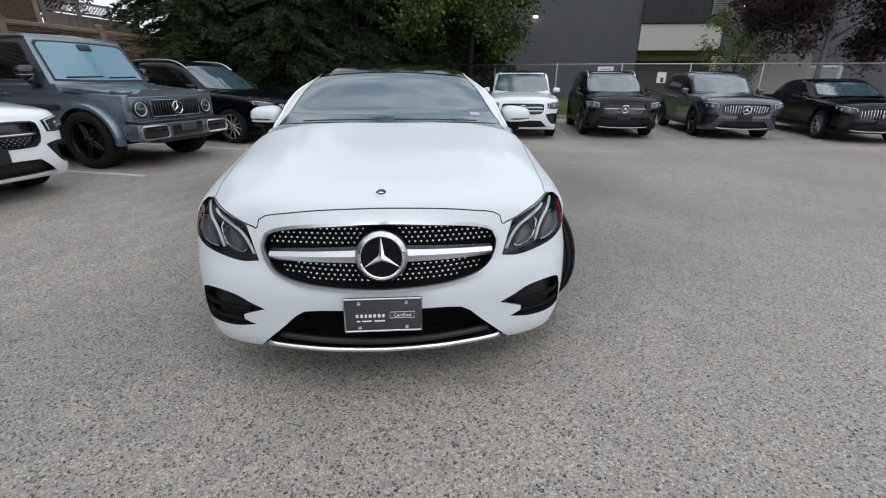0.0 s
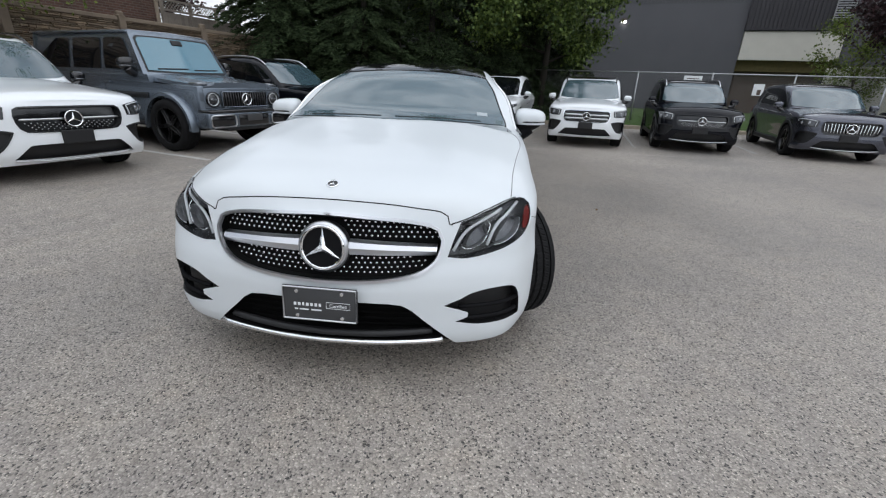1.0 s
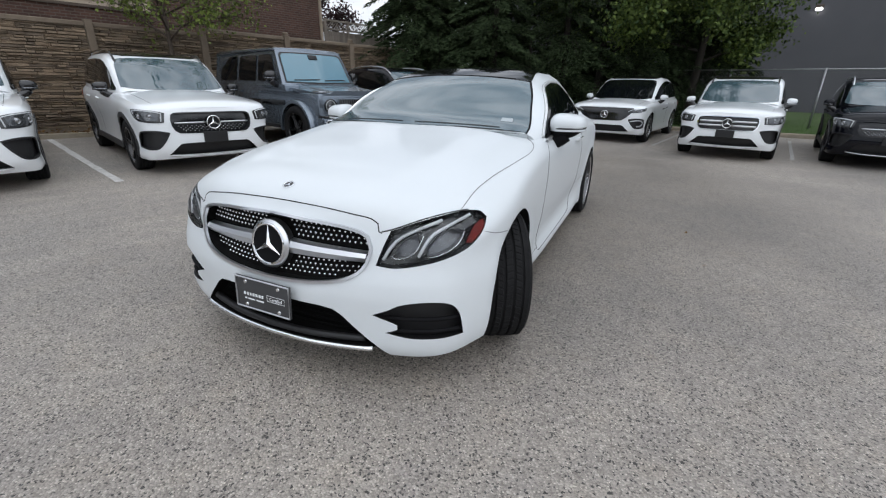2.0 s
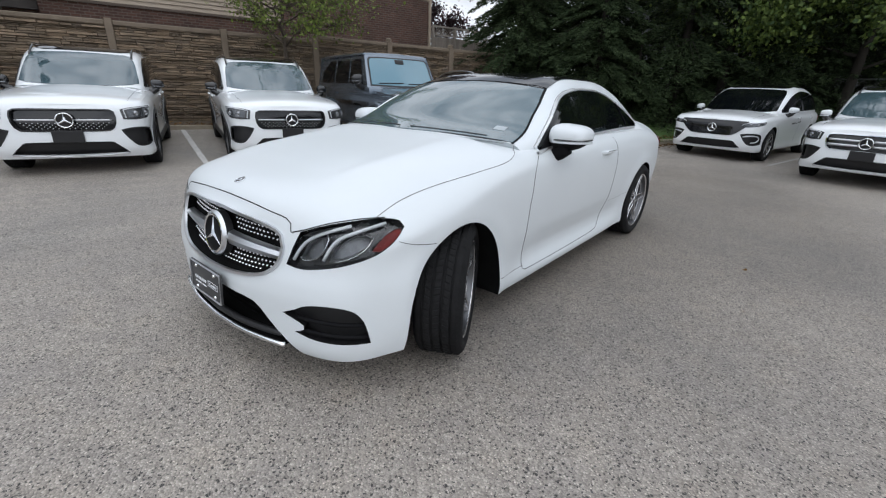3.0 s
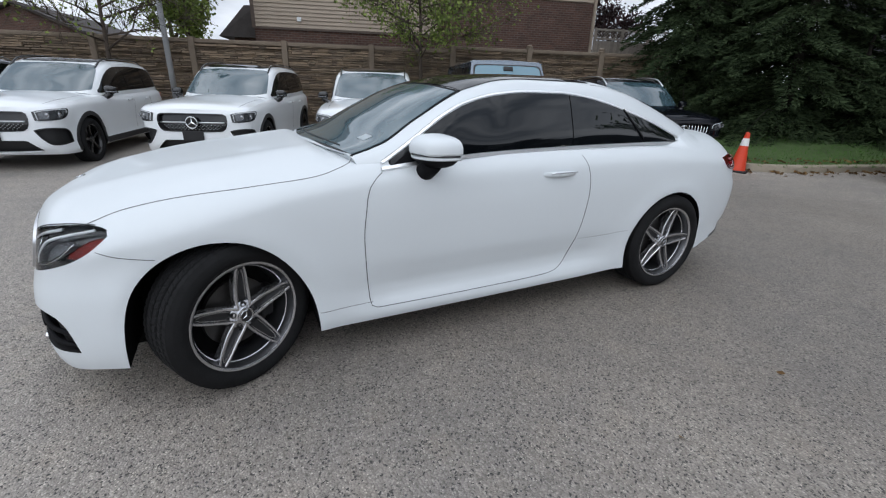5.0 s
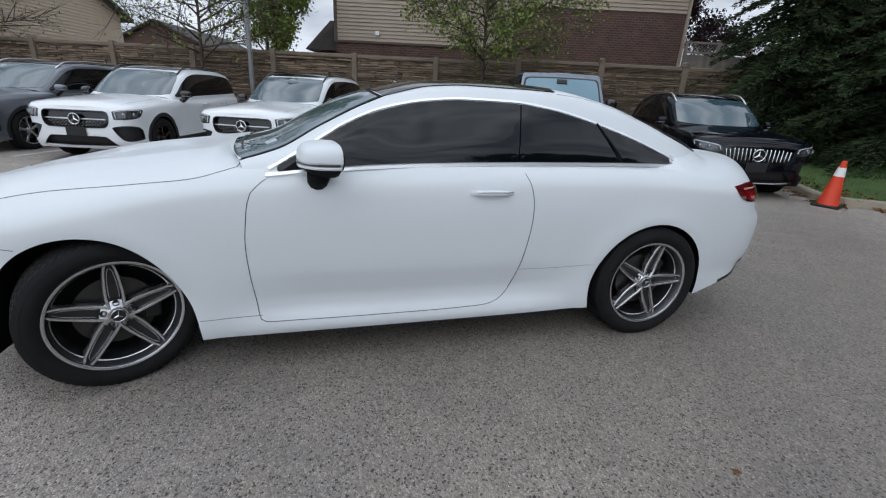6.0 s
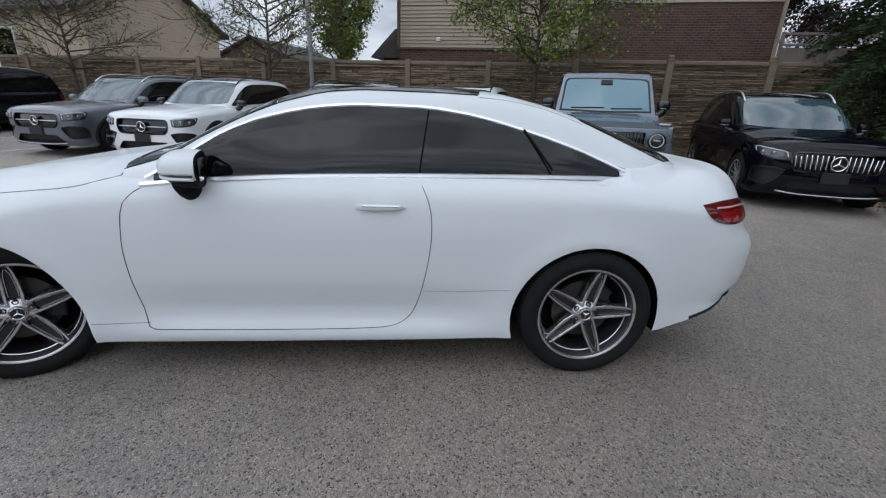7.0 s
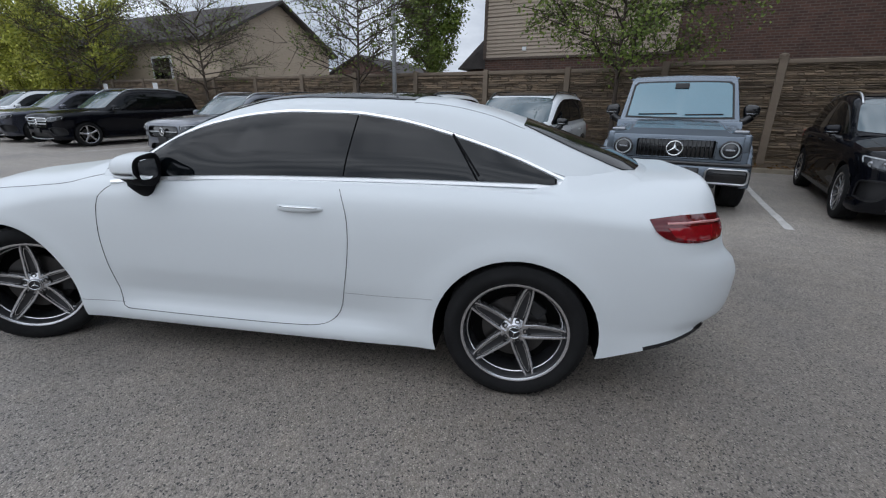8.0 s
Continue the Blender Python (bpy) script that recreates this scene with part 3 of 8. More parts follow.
def mirror_unit(parent, side, y, z, x, sx=0.115, sy=0.115, sz=0.135, cap=None, lower=None, split=-0.14, lamp_at=-0.16, band_w=0.008, lamp_w=0.006, lamp_m=None):
    """A wing mirror: a rounded shell, its dark foot, the strip lamp and the mirror glass behind."""
    cap, lower = cap or WHITE, lower or GLOSS_BLACK
    n, k = 22, 14
    v, f = [], []
    for i in range(n + 1):
        th = math.pi * i / n
        for j in range(k * 2):
            ph = math.pi * j / k
            cx, cy, cz = math.cos(th), math.sin(th) * math.cos(ph), math.sin(th) * math.sin(ph)
            px = math.copysign(abs(cx) ** 0.6, cx)
            py = math.copysign(abs(cy) ** 0.75, cy)
            pz = math.copysign(abs(cz) ** 0.65, cz)
            py = min(py, 0.42)
            py = py + 0.22 * px
            taper = 1.0 - 0.30 * max(0.0, -pz)
            v.append((side * (x + px * sx * taper - 0.02 * max(0.0, -pz)), y + py * sy * 0.9 * taper, z + pz * sz * (0.58 if pz < 0 else 0.55) * (1.0 - 0.12 * px)))
    for i in range(n):
        for j in range(2 * k):
            q = (i * 2 * k + j, i * 2 * k + (j + 1) % (2 * k), (i + 1) * 2 * k + (j + 1) % (2 * k), (i + 1) * 2 * k + j)
            f.append(q)
    bm = bmesh.new()
    bm.from_mesh(mesh_from("mirror_shell", v, f, cap, True))
    bmesh.ops.remove_doubles(bm, verts=list(bm.verts), dist=1e-5)
    for co_, no_ in (((side * x, y, z + sz * split), (0, 0, -1)), ((side * x, y + sy * 0.34, z), (-side * 0.2 * sy / sx, 1, 0))):
        bmesh.ops.bisect_plane(bm, geom=list(bm.verts) + list(bm.edges) + list(bm.faces), plane_co=co_, plane_no=no_, clear_outer=True)
    for q in bm.verts:
        q.co = Vector((side * x, y, z)) + (q.co - Vector((side * x, y, z))) * 1.015
    mu = part_mesh("wing_mirror", None, parent)
    part("mirror_shell", bm, cap, mu, "", True)
    part_mesh("mirror_underside", mesh_from("mirror_underside", v, f, lower, True), mu, "black lower mirror casing")
    foot = [(side * (x - 0.01), y - 0.25 * sy, z - sz * 0.38), (side * (x - sx * 0.45), y - 0.30 * sy, z - sz * 0.64), (side * (x - sx * 0.95), y - 0.34 * sy, z - sz * 0.82), (side * (x - sx * 1.45), y - 0.35 * sy, z - sz * 0.86)]
    part_mesh("mirror_foot", mesh_from("mirror_foot", *tube(spline(foot, 0.02, False), sz * 0.37, 12, sz * 0.30), lower, True), mu)
    v2, n2 = [], 20
    for i in range(n2):
        a = 2 * math.pi * i / n2
        ca, sa = math.cos(a), math.sin(a)
        v2.append((side * (x + 0.002 + sx * 0.72 * math.copysign(abs(ca) ** 0.6, ca)), y + sy * 0.405 + 0.18 * sy * ca, z + 0.006 + sz * 0.34 * math.copysign(abs(sa) ** 0.6, sa)))
    part_mesh("mirror_glass", mesh_from("mirror_glass", v2, [tuple(range(n2))], CHROME, False), mu, "silvered mirror glass")
    st = [(side * (x + sx * q), y - sy * 0.9 * math.sqrt(max(0.02, 1 - abs(q) ** 2.4)) + sy * 0.2 * q, z + sz * lamp_at) for q in np.linspace(-0.7, 0.93, 14)] + [(side * (x + sx * 0.945), y + sy * q, z + sz * lamp_at) for q in (0.08, 0.27, 0.45)]
    band = [(p[0], p[1] * 1.0 + 0.004, p[2] - 0.014) for p in st]
    part_mesh("mirror_band", mesh_from("mirror_band", *tube(band, band_w, 6), cap, True), mu)
    part_mesh("mirror_lamp", mesh_from("mirror_lamp", *tube(st, lamp_w, 6), lamp_m or LAMP_GREY, True), mu, "dark indicator strip" if lamp_m else "grey indicator strip")
    return mu


def on_x(y, z, x=1.2):
    return (x, y, z)
# ---- ground ----
def step_fn(a, b, x):
    u = np.clip((np.asarray(x, float) - a) / (b - a), 0, 1)
    return u * u * (3 - 2 * u)


def gz(x, y):
    """The lot's height: level round the coupe, rising a little towards the wall and the far row."""
    u = -(np.asarray(x) * 0.959 - np.asarray(y) * 0.284)
    return -0.012 + 0.11 * step_fn(1.9, 5.0, u) + 0.09 * step_fn(5, 11, u) + 0.045 * step_fn(5.0, 10.0, np.asarray(y)) * (1 - step_fn(2, 5, u))


def asphalt():
    m = bpy.data.materials.new("weathered_asphalt")
    m.use_nodes = True
    n, l = m.node_tree.nodes, m.node_tree.links
    p = n["Principled BSDF"]
    p.inputs["Roughness"].default_value = 0.62
    p.inputs["Specular IOR Level"].default_value = 0.8
    co = n.new("ShaderNodeTexCoord")

    def vor(scale, feature="F1"):
        v = n.new("ShaderNodeTexVoronoi")
        v.feature = feature
        v.inputs["Scale"].default_value = scale
        l.new(co.outputs["Object"], v.inputs["Vector"])
        return v

    def noise_(scale, detail=4.0):
        v = n.new("ShaderNodeTexNoise")
        v.inputs["Scale"].default_value, v.inputs["Detail"].default_value = scale, detail
        l.new(co.outputs["Object"], v.inputs["Vector"])
        return v

    def ramp(src, stops):
        r = n.new("ShaderNodeValToRGB")
        while len(r.color_ramp.elements) < len(stops):
            r.color_ramp.elements.new(0.5)
        for e, (pos, c) in zip(r.color_ramp.elements, stops):
            e.position, e.color = pos, (*c, 1)
        l.new(src, r.inputs["Fac"])
        return r

    def mix(kind, fac, a, b):
        x = n.new("ShaderNodeMixRGB")
        x.blend_type = kind
        if isinstance(fac, float):
            x.inputs["Fac"].default_value = fac
        else:
            l.new(fac, x.inputs["Fac"])
        l.new(a, x.inputs["Color1"])
        l.new(b, x.inputs["Color2"])
        return x.outputs["Color"]

    stones = vor(120.0)
    sep = n.new("ShaderNodeSeparateColor")
    l.new(stones.outputs["Color"], sep.inputs["Color"])
    tone = ramp(sep.outputs["Red"], [(0.0, (0.178, 0.165, 0.148)), (0.25, (0.258, 0.241, 0.218)), (0.75, (0.324, 0.303, 0.276)), (0.93, (0.405, 0.380, 0.348)), (1.0, (0.47, 0.444, 0.407))])
    pits = ramp(stones.outputs["Distance"], [(0.0, (1, 1, 1)), (0.5, (0.95, 0.95, 0.95)), (0.85, (0.55, 0.54, 0.53))])
    c = mix("MULTIPLY", 0.85, tone.outputs["Color"], pits.outputs["Color"])
    # open pits where stones have come out, long and ragged, in patches
    warp = noise_(60.0, 2.0)
    shift = n.new("ShaderNodeVectorMath")
    shift.operation = "MULTIPLY_ADD"
    shift.inputs[1].default_value = (0.03, 0.03, 0.0)
    l.new(warp.outputs["Color"], shift.inputs[0])
    l.new(co.outputs["Object"], shift.inputs[2])
    holes = n.new("ShaderNodeTexVoronoi")
    holes.inputs["Scale"].default_value = 68.0
    l.new(shift.outputs["Vector"], holes.inputs["Vector"])
    hs = n.new("ShaderNodeSeparateColor")
    l.new(holes.outputs["Color"], hs.inputs["Color"])
    cover = noise_(7.0, 3.0)
    some = n.new("ShaderNodeMath")
    some.operation = "MULTIPLY_ADD"
    some.inputs[1].default_value = 1.1
    l.new(cover.outputs["Fac"], some.inputs[0])
    l.new(hs.outputs["Green"], some.inputs[2])
    pick = ramp(some.outputs[0], [(0.0, (0, 0, 0)), (0.47, (0, 0, 0)), (0.52, (1, 1, 1))])
    half_sum = n.new("ShaderNodeMath")
    half_sum.operation = "MULTIPLY"
    half_sum.inputs[1].default_value = 0.5
    l.new(some.outputs[0], half_sum.inputs[0])
    l.new(half_sum.outputs[0], pick.inputs["Fac"])
    core = ramp(holes.outputs["Distance"], [(0.0, (1, 1, 1)), (0.26, (1, 1, 1)), (0.40, (0, 0, 0))])
    hole = mix("MULTIPLY", 1.0, pick.outputs["Color"], core.outputs["Color"])
    tar = n.new("ShaderNodeRGB")
    tar.outputs[0].default_value = (0.022, 0.020, 0.018, 1)
    c = mix("MIX", hole, c, tar.outputs[0])
    # pale chips that lie proud of the surface
    chips = vor(72.0)
    cs = n.new("ShaderNodeSeparateColor")
    l.new(chips.outputs["Color"], cs.inputs["Color"])
    few = ramp(cs.outputs["Blue"], [(0.0, (0, 0, 0)), (0.66, (0, 0, 0)), (0.70, (1, 1, 1))])
    top = ramp(chips.outputs["Distance"], [(0.0, (1, 1, 1)), (0.22, (1, 1, 1)), (0.32, (0, 0, 0))])
    chip = mix("MULTIPLY", 1.0, few.outputs["Color"], top.outputs["Color"])
    pale = n.new("ShaderNodeRGB")
    pale.outputs[0].default_value = (0.57, 0.54, 0.492, 1)
    c = mix("MIX", chip, c, pale.outputs[0])
    big = noise_(0.45, 5.0)
    blot = ramp(big.outputs["Fac"], [(0.3, (0.805, 0.79, 0.78)), (0.5, (1.025, 0.98, 0.94)), (0.72, (1.18, 1.13, 1.07))])
    c = mix("MULTIPLY", 1.0, c, blot.outputs["Color"])
    mid = noise_(5.0, 6.0)
    rust = ramp(mid.outputs["Fac"], [(0.3, (0.90, 0.90, 0.92)), (0.55, (1, 1, 1)), (0.8, (1.05, 1.02, 0.985))])
    c = mix("MULTIPLY", 1.0, c, rust.outputs["Color"])
    # beside and behind the coupe the colour is darkened, standing in for dimmer light
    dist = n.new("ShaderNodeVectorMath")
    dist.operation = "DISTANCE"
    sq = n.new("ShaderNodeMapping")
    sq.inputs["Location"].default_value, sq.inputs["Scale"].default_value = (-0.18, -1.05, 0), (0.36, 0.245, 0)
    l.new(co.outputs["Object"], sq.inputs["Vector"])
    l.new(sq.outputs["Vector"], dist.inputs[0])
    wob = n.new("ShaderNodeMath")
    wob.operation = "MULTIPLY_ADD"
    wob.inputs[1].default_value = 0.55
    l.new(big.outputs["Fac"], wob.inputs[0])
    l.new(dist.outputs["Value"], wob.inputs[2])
    shade_tone = ramp(wob.outputs[0], [(0.65, (0.72, 0.705, 0.685)), (1.0, (0.89, 0.885, 0.88))])
    shade_tone.color_ramp.elements.new(1.0)
    shade_tone.color_ramp.elements[0].position = 0.62
    shade_tone.color_ramp.elements[1].position = 0.85
    shade_tone.color_ramp.elements[2].position = 1.0
    shade_tone.color_ramp.elements[2].color = (1, 1, 1, 1)
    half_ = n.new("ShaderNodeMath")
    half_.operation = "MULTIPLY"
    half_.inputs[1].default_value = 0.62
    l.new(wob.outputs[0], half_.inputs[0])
    l.new(half_.outputs[0], shade_tone.inputs["Fac"])
    c = mix("MULTIPLY", 1.0, c, shade_tone.outputs["Color"])
    dots = vor(26.0)
    dsep = n.new("ShaderNodeSeparateColor")
    l.new(dots.outputs["Color"], dsep.inputs["Color"])
    spot = n.new("ShaderNodeMath")
    spot.operation = "LESS_THAN"
    spot.inputs[1].default_value = 0.13
    l.new(dots.outputs["Distance"], spot.inputs[0])
    rare = n.new("ShaderNodeMath")
    rare.operation = "GREATER_THAN"
    rare.inputs[1].default_value = 0.6
    l.new(dsep.outputs["Green"], rare.inputs[0])
    both_ = n.new("ShaderNodeMath")
    both_.operation = "MULTIPLY"
    l.new(spot.outputs[0], both_.inputs[0])
    l.new(rare.outputs[0], both_.inputs[1])
    dark = n.new("ShaderNodeRGB")
    dark.outputs[0].default_value = (0.06, 0.058, 0.056, 1)
    c = mix("MIX", both_.outputs[0], c, dark.outputs[0])
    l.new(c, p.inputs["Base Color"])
    bp = n.new("ShaderNodeBump")
    bp.inputs["Strength"].default_value, bp.inputs["Distance"].default_value = 1.0, 0.004
    inv = n.new("ShaderNodeMath")
    inv.operation = "MULTIPLY"
    inv.inputs[1].default_value = -1.0
    l.new(stones.outputs["Distance"], inv.inputs[0])
    l.new(inv.outputs[0], bp.inputs["Height"])
    l.new(bp.outputs["Normal"], p.inputs["Normal"])
    return m


ASPHALT = asphalt()
LINE_PAINT = mat("worn_white_line_paint", (0.50, 0.49, 0.47), 0.8, 0, 0.35, 9, 70, 0.001)
FADED = mat("faded_line_paint", (0.40, 0.39, 0.375), 0.85, 0, 0.25, 9, 70, 0.001)
KERB = mat("weathered_concrete_kerb", (0.27, 0.235, 0.18), 0.9, 0, 0.25, 6, 80, 0.002)
SOIL = mat("leaf_litter_soil", (0.075, 0.055, 0.035), 0.95, 0, 0.5, 7, 60, 0.01)
LAWN = mat("mown_lawn_soil", (0.05, 0.085, 0.022), 0.95, 0, 0.4, 3, 60, 0.01)
GRASS = mat("grass_blades", (0.058, 0.145, 0.018), 0.7, 0, 0.4, 2.5, 40)

gx = np.unique(np.concatenate([np.linspace(-400, -40, 10), np.linspace(-40, 40, 81), np.linspace(40, 400, 10)]))
V = [(x, y, float(gz(x, y))) for y in gx for x in gx]
k_ = len(gx)
Fc = [(j * k_ + i, j * k_ + i + 1, (j + 1) * k_ + i + 1, (j + 1) * k_ + i) for j in range(k_ - 1) for i in range(k_ - 1)]
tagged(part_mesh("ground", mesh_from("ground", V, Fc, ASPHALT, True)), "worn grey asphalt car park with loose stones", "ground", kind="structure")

# local frame of the boundary wall: x along it, y away from the lot
WALL = Matrix(((0.2757, -0.9612, 0, -10.85), (0.9612, 0.2757, 0, 1.6), (0, 0, 1, 0), (0, 0, 0, 1)))


def at_wall(a, o, z=0.0):
    return WALL @ Vector((a, o, z))


def strip(name, a, b, width, material, label):
    """A painted line on the asphalt."""
    a, b = Vector(a), Vector(b)
    n_ = max(2, int((b - a).length / 0.25))
    s = (b - a).normalized()
    s = Vector((-s.y, s.x)) * width / 2
    v, f = [], []
    for i in range(n_ + 1):
        p = a + (b - a) * i / n_
        w = 0.85 + 0.3 * noise.noise(Vector((p.x * 3, p.y * 3, 1.0)))
        for q in (p - s * w, p + s * w):
            v.append((q.x, q.y, float(gz(q.x, q.y)) + 0.004))
    for i in range(n_):
        f.append((2 * i, 2 * i + 1, 2 * i + 3, 2 * i + 2))
    f = [q[::-1] for q in f]
    return tagged(part_mesh(name, mesh_from(name, v, f, material, False)), label, "road marking", "parking lines", "structure")


HEAD = Vector((0.959, -0.284))
for px, py in ((-2.78, 6.12), (-3.62, 3.68), (-4.60, 0.98), (-5.25, -1.75), (-6.05, -4.35), (-6.85, -6.9), (-7.7, -9.6), (-8.4, -12.2)):
    near = Vector((px, py))
    strip("parking_line", near - HEAD * 5.2, near, 0.11, LINE_PAINT, "worn white painted parking line")
FAR_HEAD = Vector((-0.2, -0.98))
for px, py in ((4.25, 8.9), (7.05, 8.7), (9.8, 8.1), (12.5, 7.4), (1.6, 9.9)):
    near = Vector((px, py))
    strip("parking_line", near - FAR_HEAD * 4.6, near, 0.08, FADED, "faded white painted parking line")

# ---- kerb, verge and lawn ----
KLINE = [(-9.6, 11.0), (-8.0, 10.75), (-5.6, 10.2), (-4.2, 9.78), (-3.15, 9.32), (-2.55, 8.96), (-2.18, 8.80), (-1.88, 8.84), (-1.64, 9.18), (-1.47, 9.6), (-1.26, 10.3), (-1.05, 11.1), (-0.80, 12.0), (-0.52, 13.2), (-0.2, 14.4), (0.5, 15.0), (2.5, 15.0), (5.85, 14.5), (9.8, 14.2), (14, 12.9), (22, 10.0)]
kl = [Vector((p[0], p[1])) for p in spline(KLINE, 0.3, False)]
v, f = [], []
for i, p in enumerate(kl):
    t = (kl[min(i + 1, len(kl) - 1)] - kl[max(i - 1, 0)]).normalized()
    s = Vector((-t.y, t.x))
    g = float(gz(p.x, p.y))
    jag = 0.02 * noise.noise(Vector((p.x * 2.2, p.y * 2.2, 3)))
    for o, h in ((-0.01 + jag, -0.1), (0.0 + jag, 0.10), (0.02, 0.125), (0.14, 0.13), (0.16, 0.11), (0.17, -0.1)):
        q = p + s * o
        v.append((q.x, q.y, g + h + jag * 0.3))
for i in range(len(kl) - 1):
    for k in range(5):
        f.append((6 * i + k, 6 * i + k + 1, 6 * i + k + 7, 6 * i + k + 6)[::-1])
f.append(tuple(range(6)))
f.append(tuple(6 * (len(kl) - 1) + k for k in range(6))[::-1])
tagged(part_mesh("kerb", mesh_from("kerb", v, f, KERB, True, 30)), "crumbling pale concrete kerb round the lawn", "kerb", kind="structure")


def lawn_z(x, y, dist):
    return float(gz(x, y)) + 0.10 + 0.28 * float(step_fn(0.2, 5.0, dist))


v, f = [], []
rows_n = 26
for i, p in enumerate(kl):
    t = (kl[min(i + 1, len(kl) - 1)] - kl[max(i - 1, 0)]).normalized()
    s = Vector((-0.15, 1.0)).normalized() if p.x > -3.5 else Vector((-0.1, 1)).normalized()
    for r in range(rows_n):
        o = 0.10 + (r / (rows_n - 1)) ** 1.8 * 40
        q = p + s * o
        v.append((q.x, q.y, lawn_z(p.x, p.y, o) + 0.03 * noise.noise(Vector((q.x * 0.8, q.y * 0.8, 0)))))
for i in range(len(kl) - 1):
    for r in range(rows_n - 1):
        a = i * rows_n + r
        f.append((a, a + rows_n, a + rows_n + 1, a + 1))
lawn = tagged(part_mesh("lawn", mesh_from("lawn", v, f, LAWN, True)), "green lawn strip shaded by conifers", "lawn", kind="structure")


def blades(n, place, size, material, name, label, category, seed):
    """Many upright blades; place(i, rng) gives the root of each."""
    rng = np.random.RandomState(seed)
    v, f = [], []
    for i in range(n):
        x, y, z = place(rng)
        a = rng.rand() * math.pi * 2
        h = size * (0.5 + rng.rand())
        w = size * 0.10
        bx, by = (rng.rand() - 0.5) * h, (rng.rand() - 0.5) * h
        k = len(v)
        v += [(x - w * math.cos(a), y - w * math.sin(a), z), (x + w * math.cos(a), y + w * math.sin(a), z), (x + bx, y + by, z + h)]
        f.append((k, k + 1, k + 2))
    return tagged(part_mesh(name, mesh_from(name, v, f, material, False)), label, category, kind="stuff")


def on_lawn(rng):
    i = rng.randint(8, len(kl) - 12)
    p = kl[i]
    s = Vector((-0.15, 1.0)).normalized() if p.x > -3.5 else Vector((-0.1, 1)).normalized()
    o = 0.12 + rng.rand() ** 1.7 * 4.5
    q = p + s * o + Vector((rng.rand() - 0.5, 0)) * 0.35
    return q.x, q.y, lawn_z(p.x, p.y, o)


blades(26000, on_lawn, 0.05, GRASS, "grass", "short green grass blades on the lawn", "grass", 5)

# ---- boundary wall of precast ledge-stone panels ----
def ledge_stone():
    """Cast ledge stone: each stone its own tone of brown, with coarse stains and a rough face."""
    m = mat("precast_ledge_stone", (0.19, 0.145, 0.105), 0.92, 0, 0.30, 4, 45, 0.012)
    n, l = m.node_tree.nodes, m.node_tree.links
    g, r, x = n.new("ShaderNodeNewGeometry"), n.new("ShaderNodeValToRGB"), n.new("ShaderNodeMixRGB")
    r.color_ramp.elements[0].color, r.color_ramp.elements[1].color = (0.62, 0.62, 0.64, 1), (1.32, 1.28, 1.20, 1)
    mid_ = r.color_ramp.elements.new(0.45)
    mid_.color = (0.92, 0.93, 0.90, 1)
    x.blend_type, x.inputs["Fac"].default_value = "MULTIPLY", 1.0
    p = n["Principled BSDF"]
    old = p.inputs["Base Color"].links[0].from_socket
    l.new(g.outputs["Random Per Island"], r.inputs["Fac"])
    l.new(old, x.inputs["Color1"])
    l.new(r.outputs["Color"], x.inputs["Color2"])
    l.new(x.outputs["Color"], p.inputs["Base Color"])
    return m


STONE = ledge_stone()
POST_C = mat("precast_post_concrete", (0.18, 0.142, 0.106), 0.9, 0, 0.18, 5, 70, 0.002)
wall_fence = tagged(new("wall_boundary"), "brown precast concrete wall with ledge-stone panels", "wall", kind="structure")
BAY = 2.385


def ledge_panel(seed, z0, z1, length):
    rng = np.random.RandomState(seed)
    v, f = [], []

    def block(x0, x1, za, zb_, y0, yv):
        k = len(v)
        e = 0.013
        for x, z, y in ((x0, za, 0.006), (x1, za, 0.006), (x1, zb_, 0.006), (x0, zb_, 0.006)):
            v.append((x, y, z))
        for x, z in ((x0 + e, za + e), (x1 - e, za + e), (x1 - e, zb_ - e), (x0 + e, zb_ - e)):
            v.append((x, y0 + yv * (rng.rand() - 0.5), z))
        f.extend([(k + 4, k + 5, k + 6, k + 7), (k, k + 1, k + 5, k + 4), (k + 1, k + 2, k + 6, k + 5), (k + 2, k + 3, k + 7, k + 6), (k + 3, k, k + 4, k + 7)])

    z = z0
    while z < z1 - 0.03:
        h = 0.028 + rng.rand() * 0.042
        za, zb_ = z, min(z + h, z1)
        x = 0.0
        while x < length:
            w = 0.10 + rng.rand() ** 1.5 * 0.5
            x1 = min(x + w, length)
            if length - x1 < 0.1:
                x1 = length
            block(x, x1, za, zb_ + (rng.rand() - 0.5) * 0.016, -0.010 - rng.rand() * 0.048, 0.026)
            x = x1
        z = zb_
    k = len(v)
    v += [(0, 0.012, z0), (length, 0.012, z0), (length, 0.012, z1), (0, 0.012, z1), (0, 0.08, z0), (length, 0.08, z0), (length, 0.08, z1), (0, 0.08, z1)]
    f += [(k, k + 1, k + 2, k + 3), (k + 5, k + 4, k + 7, k + 6), (k + 3, k + 2, k + 6, k + 7), (k, k + 3, k + 7, k + 4), (k + 1, k + 5, k + 6, k + 2)]
    return v, f


panel_lo = [mesh_from("wall_panel", *ledge_panel(40 + s, 0.12, 2.40, BAY - 0.14), STONE, False) for s in range(4)]
panel_hi = [mesh_from("wall_panel", *ledge_panel(60 + s, 0.12, 2.50, BAY - 0.14), STONE, False) for s in range(2)]


def box_mesh(name, sx, sy, sz, material, bevel=0.01, m=None):
    bm = bmesh.new()
    box(bm, sx, sy, sz, m, bevel, 1)
    me = bpy.data.meshes.new(name)
    bm.to_mesh(me)
    bm.free()
    me.materials.append(material)
    return me


